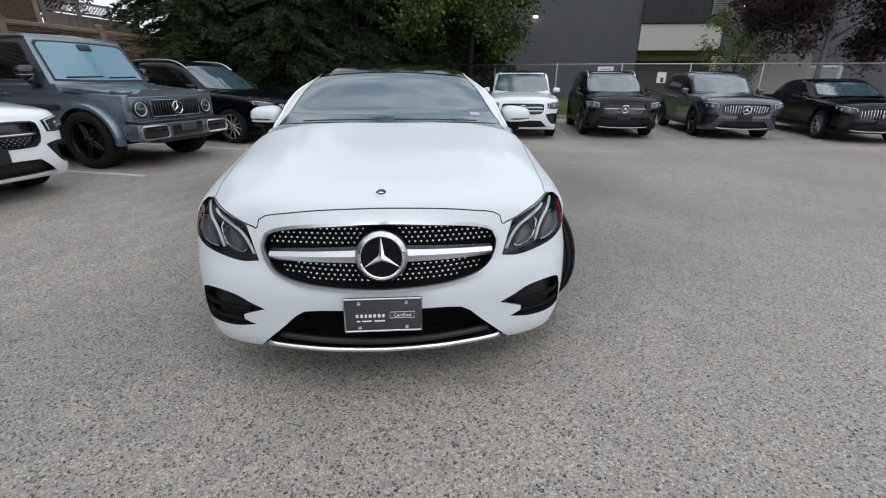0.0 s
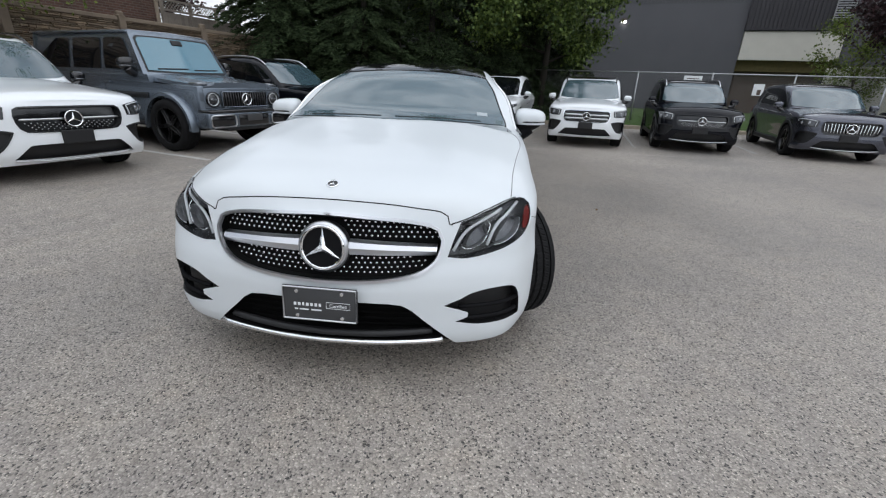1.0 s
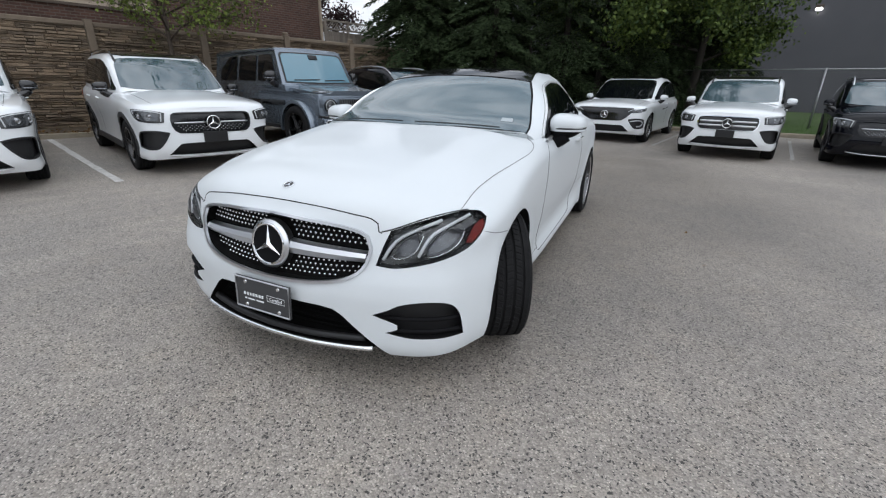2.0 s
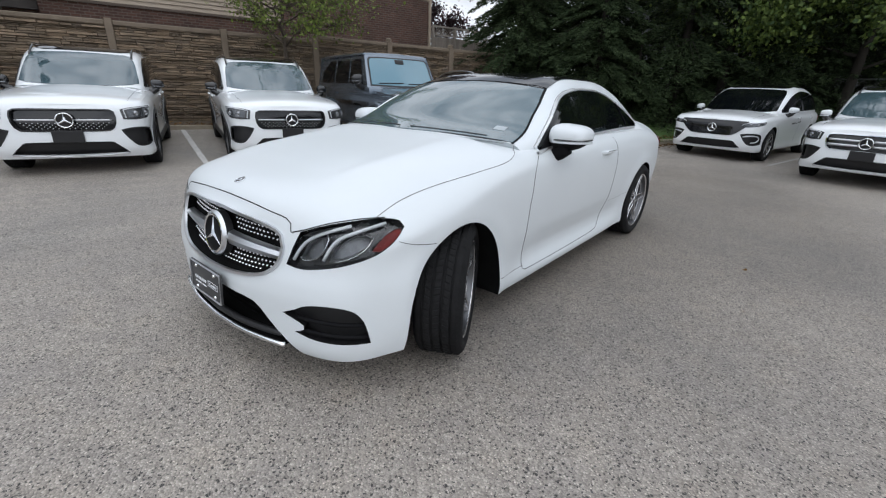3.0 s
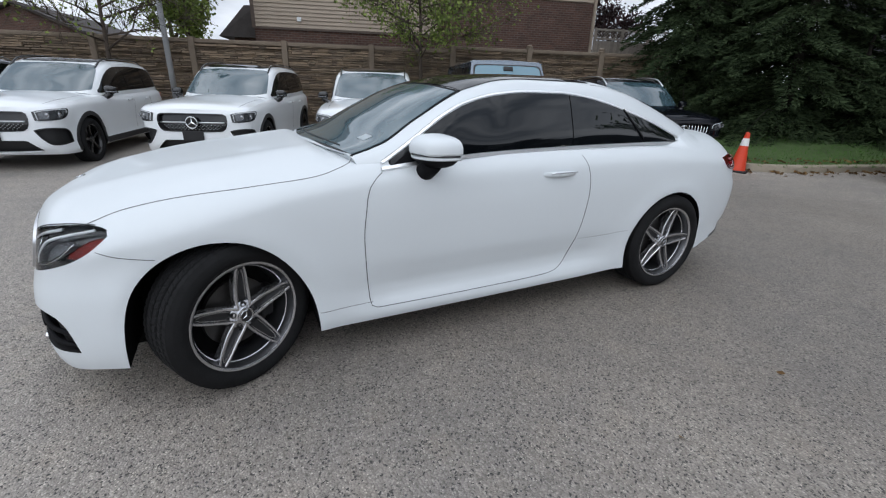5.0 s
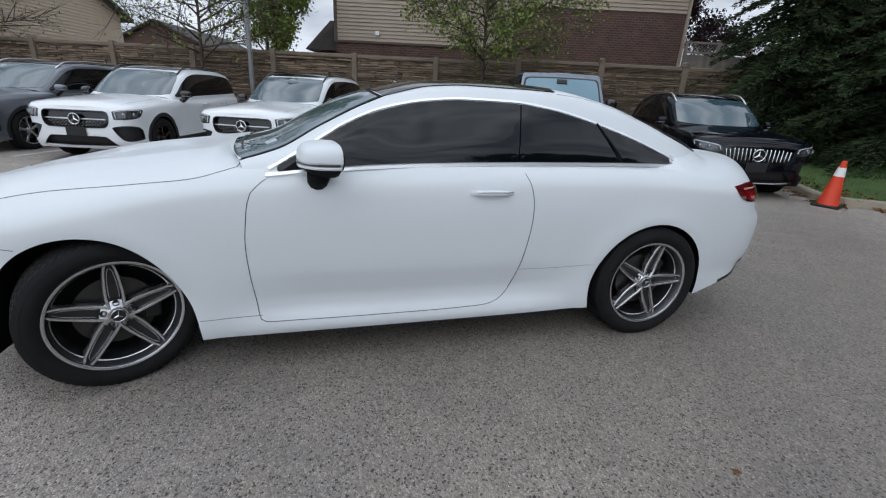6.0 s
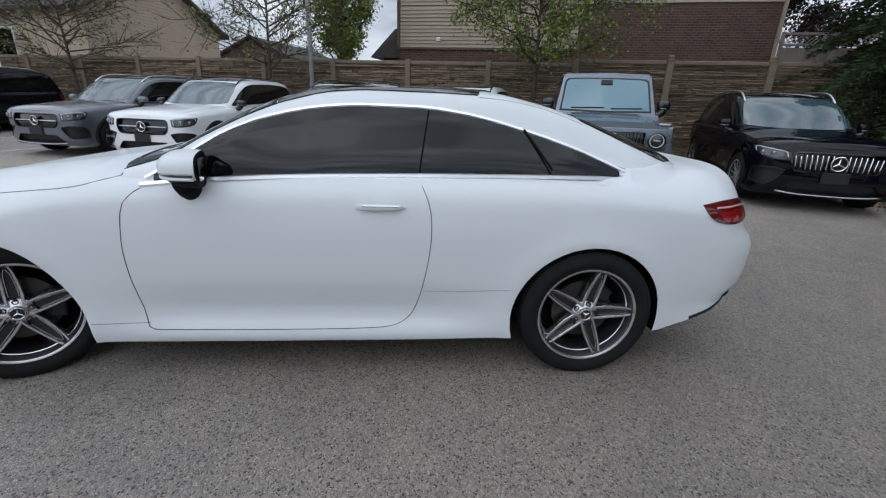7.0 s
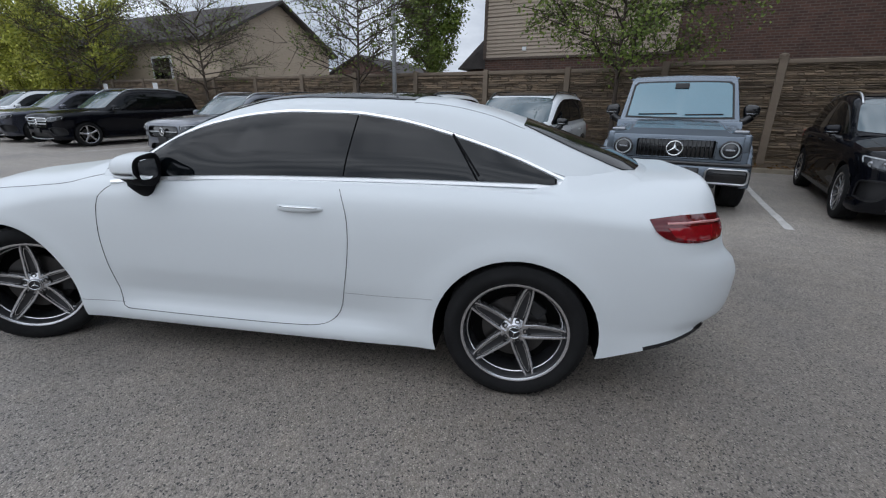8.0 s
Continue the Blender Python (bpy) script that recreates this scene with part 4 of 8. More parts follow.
post_me = box_mesh("wall_post", 0.15, 0.17, 2.50, POST_C, 0.012, Matrix.Translation((0, 0, 1.25)))
post_hi = box_mesh("wall_post", 0.17, 0.19, 2.58, POST_C, 0.012, Matrix.Translation((0, 0, 1.29)))
rail_me = box_mesh("wall_coping", BAY - 0.15, 0.13, 0.10, POST_C, 0.015)
cap_v = lathe([(2.575, 0.12), (2.60, 0.12), (2.61, 0.085), (2.64, 0.095), (2.675, 0.09), (2.70, 0.05), (2.705, 0.0005)], 20, "z")
cap_me = mesh_from("post_cap", *cap_v, POST_C, True, 35)
for i in range(-14, 6):
    a = 0.13 + i * BAY
    hi = i >= 2
    part_mesh("wall_post", post_hi if hi else post_me, wall_fence, "", WALL @ Matrix.Translation((a, 0, 0.06)))
    if i >= 3:
        part_mesh("post_cap", cap_me, wall_fence, "", WALL @ Matrix.Translation((a, 0, 0.05)))
    if i < 5:
        part_mesh("wall_panel", (panel_hi if hi else panel_lo)[i % (2 if hi else 4)], wall_fence, "", WALL @ Matrix.Translation((a + 0.07, 0, 0.03)))
        part_mesh("wall_coping", rail_me, wall_fence, "", WALL @ Matrix.Translation((a + BAY / 2, 0.02, 2.575 if hi else 2.47)))
v, f = [], []
verge = [(at_wall(a, -0.95 + 0.1 * noise.noise(Vector((a * 0.7, 0, 0)))), at_wall(a, 0.0)) for a in np.linspace(-34, 12, 90)]
for p, q in verge:
    for r, h in ((p, -0.05), (p, 0.06), (p + (q - p) * 0.12, 0.09), (q, 0.12)):
        v.append((r.x, r.y, float(gz(r.x, r.y)) + h))
for i in range(len(verge) - 1):
    for k in range(3):
        f.append((4 * i + k, 4 * i + 4 + k, 4 * i + 5 + k, 4 * i + 1 + k)[::-1])
tagged(part_mesh("verge", mesh_from("verge", v, f, SOIL, False)), "bare soil verge with dead leaves along the wall", "soil", kind="structure")
kv, kf = [], []
for a in np.linspace(-34, 11, 80):
    p = at_wall(a, -1.0)
    g = float(gz(p.x, p.y))
    for o, h in ((-1.08, -0.05), (-1.07, 0.09), (-0.96, 0.10), (-0.95, -0.05)):
        q = at_wall(a, o)
        kv.append((q.x, q.y, g + h))
for i in range(79):
    for k in range(3):
        kf.append((4 * i + k, 4 * i + 4 + k, 4 * i + 5 + k, 4 * i + 1 + k)[::-1])
tagged(part_mesh("kerb_wall", mesh_from("kerb_wall", kv, kf, KERB, False)), "low pale kerb before the wall", "kerb", kind="structure")


# ---- houses ----
def brick_mat(name, c1, c2, mortar):
    m = bpy.data.materials.new(name)
    m.use_nodes = True
    n, l = m.node_tree.nodes, m.node_tree.links
    p = n["Principled BSDF"]
    p.inputs["Roughness"].default_value = 0.9
    co, mp = n.new("ShaderNodeTexCoord"), n.new("ShaderNodeMapping")
    mp.inputs["Rotation"].default_value = (math.pi / 2, 0, 0)
    b = n.new("ShaderNodeTexBrick")
    b.inputs["Scale"].default_value = 1.0
    b.inputs["Brick Width"].default_value, b.inputs["Row Height"].default_value = 0.225, 0.078
    b.inputs["Mortar Size"].default_value = 0.010
    b.inputs["Color1"].default_value, b.inputs["Color2"].default_value, b.inputs["Mortar"].default_value = (*c1, 1), (*c2, 1), (*mortar, 1)
    ns = n.new("ShaderNodeTexNoise")
    ns.inputs["Scale"].default_value = 1.6
    mx = n.new("ShaderNodeMixRGB")
    mx.blend_type, mx.inputs["Fac"].default_value = "OVERLAY", 0.35
    l.new(co.outputs["Object"], mp.inputs["Vector"])
    l.new(mp.outputs["Vector"], b.inputs["Vector"])
    l.new(co.outputs["Object"], ns.inputs["Vector"])
    l.new(b.outputs["Color"], mx.inputs["Color1"])
    l.new(ns.outputs["Fac"], mx.inputs["Color2"])
    l.new(mx.outputs["Color"], p.inputs["Base Color"])
    bp = n.new("ShaderNodeBump")
    bp.inputs["Distance"].default_value = 0.006
    bp.invert = True
    l.new(b.outputs["Fac"], bp.inputs["Height"])
    l.new(bp.outputs["Normal"], p.inputs["Normal"])
    return m


BRICK = brick_mat("red_brown_brick", (0.105, 0.052, 0.038), (0.068, 0.036, 0.028), (0.125, 0.098, 0.080))
SIDING = mat("beige_lap_siding", (0.36, 0.295, 0.23), 0.6, 0, 0.08, 3, 60)
SIDING_B = mat("tan_lap_siding", (0.47, 0.385, 0.29), 0.6, 0, 0.10, 3, 60)
ROOF = mat("dark_shingle_roof", (0.055, 0.048, 0.045), 0.9, 0, 0.35, 4, 90, 0.004)
TRIM = mat("brown_trim_board", (0.10, 0.075, 0.06), 0.7, 0, 0.15, 5, 60)
WOODF = mat("weathered_fence_board", (0.23, 0.20, 0.17), 0.85, 0, 0.25, 6, 90, 0.002, rand=0.25)


def lap_mesh(length, rise=0.125):
    v = [(0, 0.0, 0), (length, 0.0, 0), (length, -0.034, 0.006), (0, -0.034, 0.006), (length, -0.004, rise), (0, -0.004, rise)]
    return mesh_from("lap_board", v, [(0, 1, 2, 3), (3, 2, 4, 5)], SIDING, False)


house = tagged(new("brick_house"), "two-storey house of red-brown brick with beige lap siding", "house")
house.matrix_world = WALL @ Matrix.Translation((0, 4.0, 0))


def wall_box(name, a0, a1, o0, o1, z0, z1, material, parent, label=""):
    bm = bmesh.new()
    box(bm, a1 - a0, o1 - o0, z1 - z0, Matrix.Translation(((a0 + a1) / 2, (o0 + o1) / 2, (z0 + z1) / 2)))
    return part(name, bm, material, parent, label)


wall_box("brick_wall", -1.45, 11.3, 0, 9, -0.1, 4.72, BRICK, house, "red-brown brick wall")
wall_box("upper_wall", -1.40, 11.25, 0.03, 8.95, 4.72, 6.6, SIDING, house, "beige siding wall")
long_lap, short_lap = lap_mesh(12.7), lap_mesh(6.5)
for i in range(15):
    part_mesh("lap_board", long_lap, house, "", Matrix.Translation((-1.42, -0.005, 4.74 + i * 0.125)))
for i in range(11):
    part_mesh("lap_board", short_lap, house, "", Matrix.Translation((-1.42, -0.008, 3.34 + i * 0.125)))
wall_box("siding_sill", -1.47, 5.1, -0.05, 0.0, 3.27, 3.34, TRIM, house, "brown trim board")
wall_box("corner_board", -1.52, -1.40, -0.06, 0.06, 3.30, 6.6, TRIM, house, "brown corner board")
wall_box("downpipe", 11.22, 11.32, -0.10, -0.02, 0, 6.6, SIDING, house, "pale rain pipe")
wall_box("wall_vent", 0.02, 0.16, -0.10, 0, 3.55, 3.68, PAPER, house, "small white wall vent")
rv = [(-2.0, -0.5, 6.55), (11.9, -0.5, 6.55), (11.9, 9.5, 6.55), (-2.0, 9.5, 6.55), (-2.0, 4.5, 9.4), (11.9, 4.5, 9.4)]
part_mesh("roof", mesh_from("roof", rv, [(0, 1, 5, 4), (2, 3, 4, 5), (0, 4, 3), (1, 2, 5), (0, 3, 2, 1)], ROOF, False), house, "dark shingle gable roof")
wall_box("side_wing", -2.3, -1.5, 0.6, 6.0, 0, 3.05, BRICK, house, "low brick side wing")
rv = [(-2.75, 0.3, 3.0), (-1.5, 0.3, 3.0), (-1.5, 6.3, 3.0), (-2.75, 6.3, 3.0), (-1.5, 0.9, 4.12), (-1.5, 5.8, 4.12), (-1.95, 1.0, 4.12), (-1.95, 5.8, 4.12)]
part_mesh("wing_roof", mesh_from("wing_roof", rv, [(0, 1, 4, 6), (0, 6, 7, 3), (3, 7, 5, 2), (6, 4, 5, 7), (0, 3, 2, 1)], ROOF, False), house, "dark hipped side roof")

tan_house = tagged(new("tan_house"), "tan gabled house with lap siding behind the wall", "house")
tan_house.matrix_world = WALL
v = [(-13, 1.4, 0), (-13, 8.6, 0), (-13, 8.6, 4.34), (-13, 5.0, 6.25), (-13, 1.4, 4.34), (-42, 1.4, 0), (-42, 8.6, 0), (-42, 8.6, 4.34), (-42, 5.0, 6.25), (-42, 1.4, 4.34)]
part_mesh("wall", mesh_from("wall", v, [(0, 1, 2, 3, 4), (5, 9, 8, 7, 6), (0, 4, 9, 5), (1, 6, 7, 2)], SIDING_B, False), tan_house, "tan siding wall")
for i in range(32):
    z = 2.2 + i * 0.125
    if z < 4.3:
        a, b = 1.4, 8.6
    else:
        h = (z - 4.34) / 1.91 * 3.6
        a, b = 1.4 + h, 8.6 - h
    if b - a > 0.2:
        vv = [(-12.98, a, z), (-12.955, a, z + 0.004), (-12.955, b, z + 0.004), (-12.98, b, z), (-12.985, a, z + 0.125), (-12.985, b, z + 0.125)]
        part_mesh("lap_board", mesh_from("lap_board", vv, [(0, 1, 2, 3), (1, 4, 5, 2)], SIDING_B, False), tan_house)
for s in (1, -1):
    rv = [(-12.6, 5.0, 6.30), (-42.4, 5.0, 6.30), (-42.4, 5.0 + s * 4.0, 4.18), (-12.6, 5.0 + s * 4.0, 4.18)]
    rv += [(p[0], p[1], p[2] + 0.13) for p in rv]
    q = [(0, 1, 2, 3), (4, 7, 6, 5), (0, 3, 7, 4), (1, 5, 6, 2), (3, 2, 6, 7), (0, 4, 5, 1)]
    part_mesh("roof", mesh_from("roof", rv, q if s > 0 else [k[::-1] for k in q], ROOF, False), tan_house, "grey-brown shingle roof slope")
for a in (-17.2, -22.0, -27.0):
    bm = bmesh.new()
    box(bm, 1.5, 0.06, 1.15, Matrix.Translation((a, 1.38, 3.1)), 0.01)
    wd = part("window", bm, PAPER, tan_house, "white framed window")
    bm = bmesh.new()
    box(bm, 1.3, 0.05, 0.95, Matrix.Translation((a, 1.36, 3.1)))
    part("pane", bm, TINT, wd)
far_house = tagged(new("far_house"), "far brown brick house with low gable", "house")
far_house.matrix_world = WALL @ Matrix.Translation((-16.2, 16, 0))
v = [(-2.6, 0, 0), (2.9, 0, 0), (2.9, 0, 3.95), (0.0, 0, 5.15), (-2.6, 0, 4.0), (-2.6, 9, 0), (2.9, 9, 0), (2.9, 9, 3.95), (0.0, 9, 5.15), (-2.6, 9, 4.0)]
part_mesh("wall", mesh_from("wall", v, [(0, 1, 2, 3, 4), (5, 9, 8, 7, 6), (0, 4, 9, 5), (1, 6, 7, 2)], BRICK, False), far_house)
rv = [(-2.9, -0.3, 3.92), (0, -0.3, 5.22), (3.2, -0.3, 3.87), (-2.9, 9.3, 3.92), (0, 9.3, 5.22), (3.2, 9.3, 3.87)]
rv += [(p[0], p[1], p[2] + 0.12) for p in rv]
part_mesh("roof", mesh_from("roof", rv, [(6, 7, 10, 9), (7, 8, 11, 10), (0, 3, 4, 1), (1, 4, 5, 2), (0, 1, 7, 6), (1, 2, 8, 7), (0, 6, 9, 3), (2, 5, 11, 8)], ROOF, False), far_house)
# garden screen of boards beside the brick house
screen = tagged(new("garden_fence"), "weathered board garden fence with lattice top", "fence")
screen.matrix_world = WALL @ Matrix.Translation((11.35, 3.8, 0))
bd = box_mesh("board", 0.135, 0.02, 0.78, WOODF, 0.003)
for i in range(24):
    part_mesh("board", bd, screen, "", Matrix.Translation((0.08 + i * 0.14, 0, 3.02)))
for i in range(4):
    wall_box("post", i * 1.15 - 0.04, i * 1.15 + 0.05, -0.06, 0.04, 0.1, 3.86, WOODF, screen)
for z in (3.45, 3.78):
    wall_box("rail", 0, 3.5, -0.05, 0.03, z, z + 0.06, WOODF, screen)
lt, lf = [], []
for i in range(30):
    for s in (1, -1):
        x0 = 0.05 + i * 0.12
        sh = tube([(x0, -0.01 * s, 3.50), (x0 + 0.28 * s, -0.01 * s, 3.78)], 0.012, 4)
        part_mesh("lattice_strip", mesh_from("lattice_strip", *sh, WOODF, False), screen)

# ---- dark commercial building behind the chain-link fence ----
STEEL = mat("dark_grey_cladding", (0.085, 0.085, 0.095), 0.6, 0, 0.10, 0.8, 30)
STEEL2 = mat("charcoal_ribbed_cladding", (0.045, 0.043, 0.049), 0.6, 0, 0.12, 0.8, 30)
CREAM = mat("cream_door_panel", (0.58, 0.56, 0.50), 0.6, 0, 0.06, 2, 40)
GALV = mat("galvanised_steel", (0.36, 0.37, 0.38), 0.45, 0.8, 0.15, 10, 120)
BUILD = Matrix(((0.98, 0.2, 0, 8.0), (-0.2, 0.98, 0, 26.0), (0, 0, 1, 0), (0, 0, 0, 1)))
bld = tagged(new("warehouse"), "dark grey clad commercial building with cream loading bay", "building")
bld.matrix_world = BUILD
wall_box("wall", -20, 5.95, 0, 12, 0, 9, STEEL, bld, "dark grey wall")
wall_box("wall", 10.55, 40, 0, 12, 0, 9, STEEL, bld, "dark grey wall")
wall_box("bay_wall", 5.95, 10.55, 0.9, 12, 0, 9, STEEL2, bld, "charcoal recessed wall")
wall_box("bay_header", 5.95, 10.55, -0.15, 0.9, 4.62, 9, STEEL2, bld, "charcoal ribbed header")
rib = box_mesh("rib", 0.05, 0.05, 4.3, STEEL2, 0.004)
for i in range(24):
    part_mesh("rib", rib, bld, "", Matrix.Translation((6.05 + i * 0.19, -0.17, 6.8)))
rib2 = box_mesh("rib", 0.05, 0.04, 2.4, STEEL, 0.004)
for i in range(40):
    part_mesh("rib", rib2, bld, "", Matrix.Translation((-1.8 + i * 0.19, -0.015, 7.2)))
wall_box("cream_panel", 5.98, 10.52, -0.05, 0.5, 3.18, 4.58, CREAM, bld, "cream panel over the bay")
wall_box("bay_door", 6.2, 10.3, 0.82, 0.9, 0, 3.1, TRIM, bld, "brown bay door")
# the strip below the cream panel is shadow, put in as dark ochre colour
wall_box("bay_lintel", 5.98, 10.5, 0.3, 0.9, 2.62, 3.18, mat("ochre_shadow_tone", (0.10, 0.08, 0.03), 0.8, 0, 0.2), bld, "dark ochre strip for the shadow under the cream panel")
lv = tagged(new("wall_louvre"), "white slatted wall louvre on the cladding", "louvre")
lv.matrix_world = BUILD
for i in range(12):
    wall_box("slat", 9.7, 10.45, -0.24, -0.17, 5.05 + i * 0.11, 5.10 + i * 0.11, GALV, lv)
for x in (9.68, 10.46):
    wall_box("louvre_side", x - 0.02, x + 0.02, -0.25, -0.16, 5.0, 6.4, GALV, lv)
GLOW = bpy.data.materials.new("lit_lamp_lens")
GLOW.use_nodes = True
GLOW.node_tree.nodes["Principled BSDF"].inputs["Emission Color"].default_value = (1, 0.98, 0.95, 1)
GLOW.node_tree.nodes["Principled BSDF"].inputs["Emission Strength"].default_value = 6.0
for a, z in ((-0.22, 5.1), (11.3, 5.45)):
    wl_ = tagged(new("wall_lamp"), "lit white wall lamp on dark cladding", "lamp", "wall lamps")
    wl_.matrix_world = BUILD @ Matrix.Translation((a, 0, z))
    bm = bmesh.new()
    box(bm, 0.30, 0.2, 0.14, Matrix.Translation((0, -0.10, 0.06)), 0.02, 2)
    part("lamp_body", bm, TRIM, wl_)
    bm = bmesh.new()
    box(bm, 0.26, 0.16, 0.10, Matrix.Translation((0, -0.13, -0.05)), 0.03, 2)
    part("lamp_lens", bm, GLOW, wl_, "glowing lens")
# notice boards on the wall, behind the fence
for a, z, w, h in ((4.0, 1.75, 0.55, 0.34),):
    pass

# ---- chain-link fence ----
FENCE = Matrix(((0.966, 0.259, 0, 6.3), (-0.259, 0.966, 0, 16.5), (0, 0, 1, 0.30), (0, 0, 0, 1)))
MESHM = mat("chain_link_wire", (0.22, 0.22, 0.22), 0.5, 0.7, 0.15)
cl = tagged(new("chain_link_fence"), "galvanised chain-link fence before the dark building", "fence")
cl.matrix_world = FENCE
for i in range(-5, 9):
    part_mesh("post", mesh_from("post", *tube([(i * 2.6, 0, -0.2), (i * 2.6, 0, 1.80)], 0.032, 8), GALV, True), cl)
part_mesh("top_rail", mesh_from("top_rail", *tube([(-13, 0, 1.76), (20.8, 0, 1.76)], 0.024, 8), GALV, True), cl)
for s in (1, -1):
    v, f = [], []
    for i in range(380):
        x0 = -13 + i * 0.09
        x1 = x0 + s * 1.72
        k = len(v)
        w = 0.0022
        v += [(x0 - w, 0.004 * s, 0.02), (x0 + w, 0.004 * s, 0.02), (x1 + w, 0.004 * s, 1.74), (x1 - w, 0.004 * s, 1.74), (x0, 0.004 * s + 0.004, 0.02), (x1, 0.004 * s + 0.004, 1.74)]
        f += [(k, k + 1, k + 2, k + 3), (k + 1, k + 4, k + 5, k + 2), (k + 4, k, k + 3, k + 5)]
    tagged(part_mesh("wire_mesh", mesh_from("wire_mesh", v, f, MESHM, False), cl), kind="stuff")
sg_ = tagged(new("fence_sign"), "small white notice hung on the chain-link fence", "sign")
sg_.matrix_world = FENCE @ Matrix.Translation((1.95, -0.06, 1.52))
part_mesh("sign_board", box_mesh("sign_board", 0.62, 0.012, 0.30, PAPER, 0.004), sg_)
for z, w in ((0.05, 0.42), (-0.03, 0.36), (-0.09, 0.46)):
    part_mesh("lettering_bar", box_mesh("lettering_bar", w, 0.004, 0.025, TRIM, 0.0, Matrix.Translation((0, -0.010, z))), sg_)
sg_ = tagged(new("wall_notice"), "small white notice with a dark mark on the fence", "sign")
sg_.matrix_world = FENCE @ Matrix.Translation((4.15, -0.06, 1.25))
part_mesh("sign_board", box_mesh("sign_board", 0.34, 0.012, 0.40, PAPER, 0.004), sg_)
part_mesh("dark_mark", box_mesh("dark_mark", 0.12, 0.004, 0.18, TRIM, 0.0, Matrix.Translation((0.03, -0.010, -0.09))), sg_)

# ---- street lamp and cone ----
POLE = mat("pale_grey_steel", (0.42, 0.43, 0.44), 0.5, 0.2, 0.12, 6, 90)
lp_ = tagged(new("street_lamp"), "grey tapered steel lamp post on a concrete base", "street lamp")
lb = at_wall(-2.62, -0.72)
lp_.matrix_world = Matrix.Translation((lb.x, lb.y, float(gz(lb.x, lb.y))))
part_mesh("lamp_base", mesh_from("lamp_base", *lathe([(0, 0.22), (0.66, 0.22), (0.70, 0.20), (0.70, 0.001)], 24, "z"), KERB, True, 35), lp_, "round concrete base")
part_mesh("pole", mesh_from("pole", *tube([(0, 0, 0.68), (0, 0, 4), (0, 0, 7.5)], 0.07, 16, 0.05), POLE, True), lp_, "grey steel pole")
part_mesh("flange", box_mesh("flange", 0.30, 0.30, 0.03, GALV, 0.005, Matrix.Translation((0, 0, 0.715))), lp_)
part_mesh("lamp_head", box_mesh("lamp_head", 0.35, 0.7, 0.12, GALV, 0.03, Matrix.Translation((0, -0.3, 7.5))), lp_)

CONE = mat("orange_cone_plastic", (0.62, 0.055, 0.02), 0.45, 0, 0.12, 8, 120, 0.0005)
CONE_W = mat("white_reflective_collar", (0.72, 0.72, 0.70), 0.35, 0, 0.08)
cn = tagged(new("traffic_cone"), "orange traffic cone with white collar and black foot", "traffic cone")
cn.matrix_world = Matrix.Translation((-1.93, 8.56, float(gz(-1.93, 8.56)))) @ Matrix.Rotation(radians(3), 4, "Y") @ Matrix.Rotation(0.4, 4, "Z")
part_mesh("cone", mesh_from("cone", *lathe([(0.035, 0.142), (0.06, 0.134), (0.68, 0.038), (0.71, 0.036), (0.715, 0.025), (0.70, 0.02)], 32, "z"), CONE, True, 40), cn)
part_mesh("collar", mesh_from("collar", *lathe([(0.48, 0.0690), (0.48, 0.0725), (0.615, 0.0515), (0.615, 0.0480)], 32, "z"), CONE_W, True, 40), cn, "white reflective collar")
bm = bmesh.new()
box(bm, 0.36, 0.36, 0.035, Matrix.Translation((0, 0, 0.02)), 0.015, 2)
part("foot", bm, PLASTIC, cn, "black rubber foot", True)

# signs on posts along the wall
for a in (-14.6, -18.3):
    p = at_wall(a, -0.7)
    so = tagged(new("parking_sign"), "small white sign on a thin post by the wall", "sign", "wall signs")
    so.matrix_world = Matrix.Translation((p.x, p.y, float(gz(p.x, p.y)))) @ Matrix.Rotation(radians(74), 4, "Z")
    part_mesh("post", mesh_from("post", *tube([(0, 0, 0), (0, 0, 2.1)], 0.025, 8), GALV, True), so)
    part_mesh("sign_board", box_mesh("sign_board", 0.32, 0.012, 0.46, PAPER, 0.004, Matrix.Translation((0, -0.03, 1.9))), so)


# ---- trees ----
BARK = mat("grey_brown_bark", (0.075, 0.058, 0.045), 0.95, 0, 0.35, 9, 60, 0.006)
DARK_BARK = mat("dark_spruce_bark", (0.018, 0.015, 0.011), 0.95, 0, 0.35, 9, 60, 0.006)
PALE_BARK = mat("pale_birch_bark", (0.20, 0.19, 0.175), 0.9, 0, 0.3, 7, 40, 0.004)


def leaf_mat(name, a, b, rough=0.55, gloss=0.25):
    m = bpy.data.materials.new(name)
    m.use_nodes = True
    n, l = m.node_tree.nodes, m.node_tree.links
    p = n["Principled BSDF"]
    g = n.new("ShaderNodeNewGeometry")
    r = n.new("ShaderNodeValToRGB")
    r.color_ramp.elements[0].color, r.color_ramp.elements[1].color = (*a, 1), (*b, 1)
    l.new(g.outputs["Random Per Island"], r.inputs["Fac"])
    co, ns = n.new("ShaderNodeTexCoord"), n.new("ShaderNodeTexNoise")
    ns.inputs["Scale"].default_value = 1.1
    mx = n.new("ShaderNodeMixRGB")
    mx.blend_type, mx.inputs["Fac"].default_value = "OVERLAY", 0.5
    l.new(co.outputs["Object"], ns.inputs["Vector"])
    l.new(r.outputs["Color"], mx.inputs["Color1"])
    l.new(ns.outputs["Fac"], mx.inputs["Color2"])
    l.new(mx.outputs["Color"], p.inputs["Base Color"])
    p.inputs["Roughness"].default_value = rough
    p.inputs["Specular IOR Level"].default_value = gloss
    return m


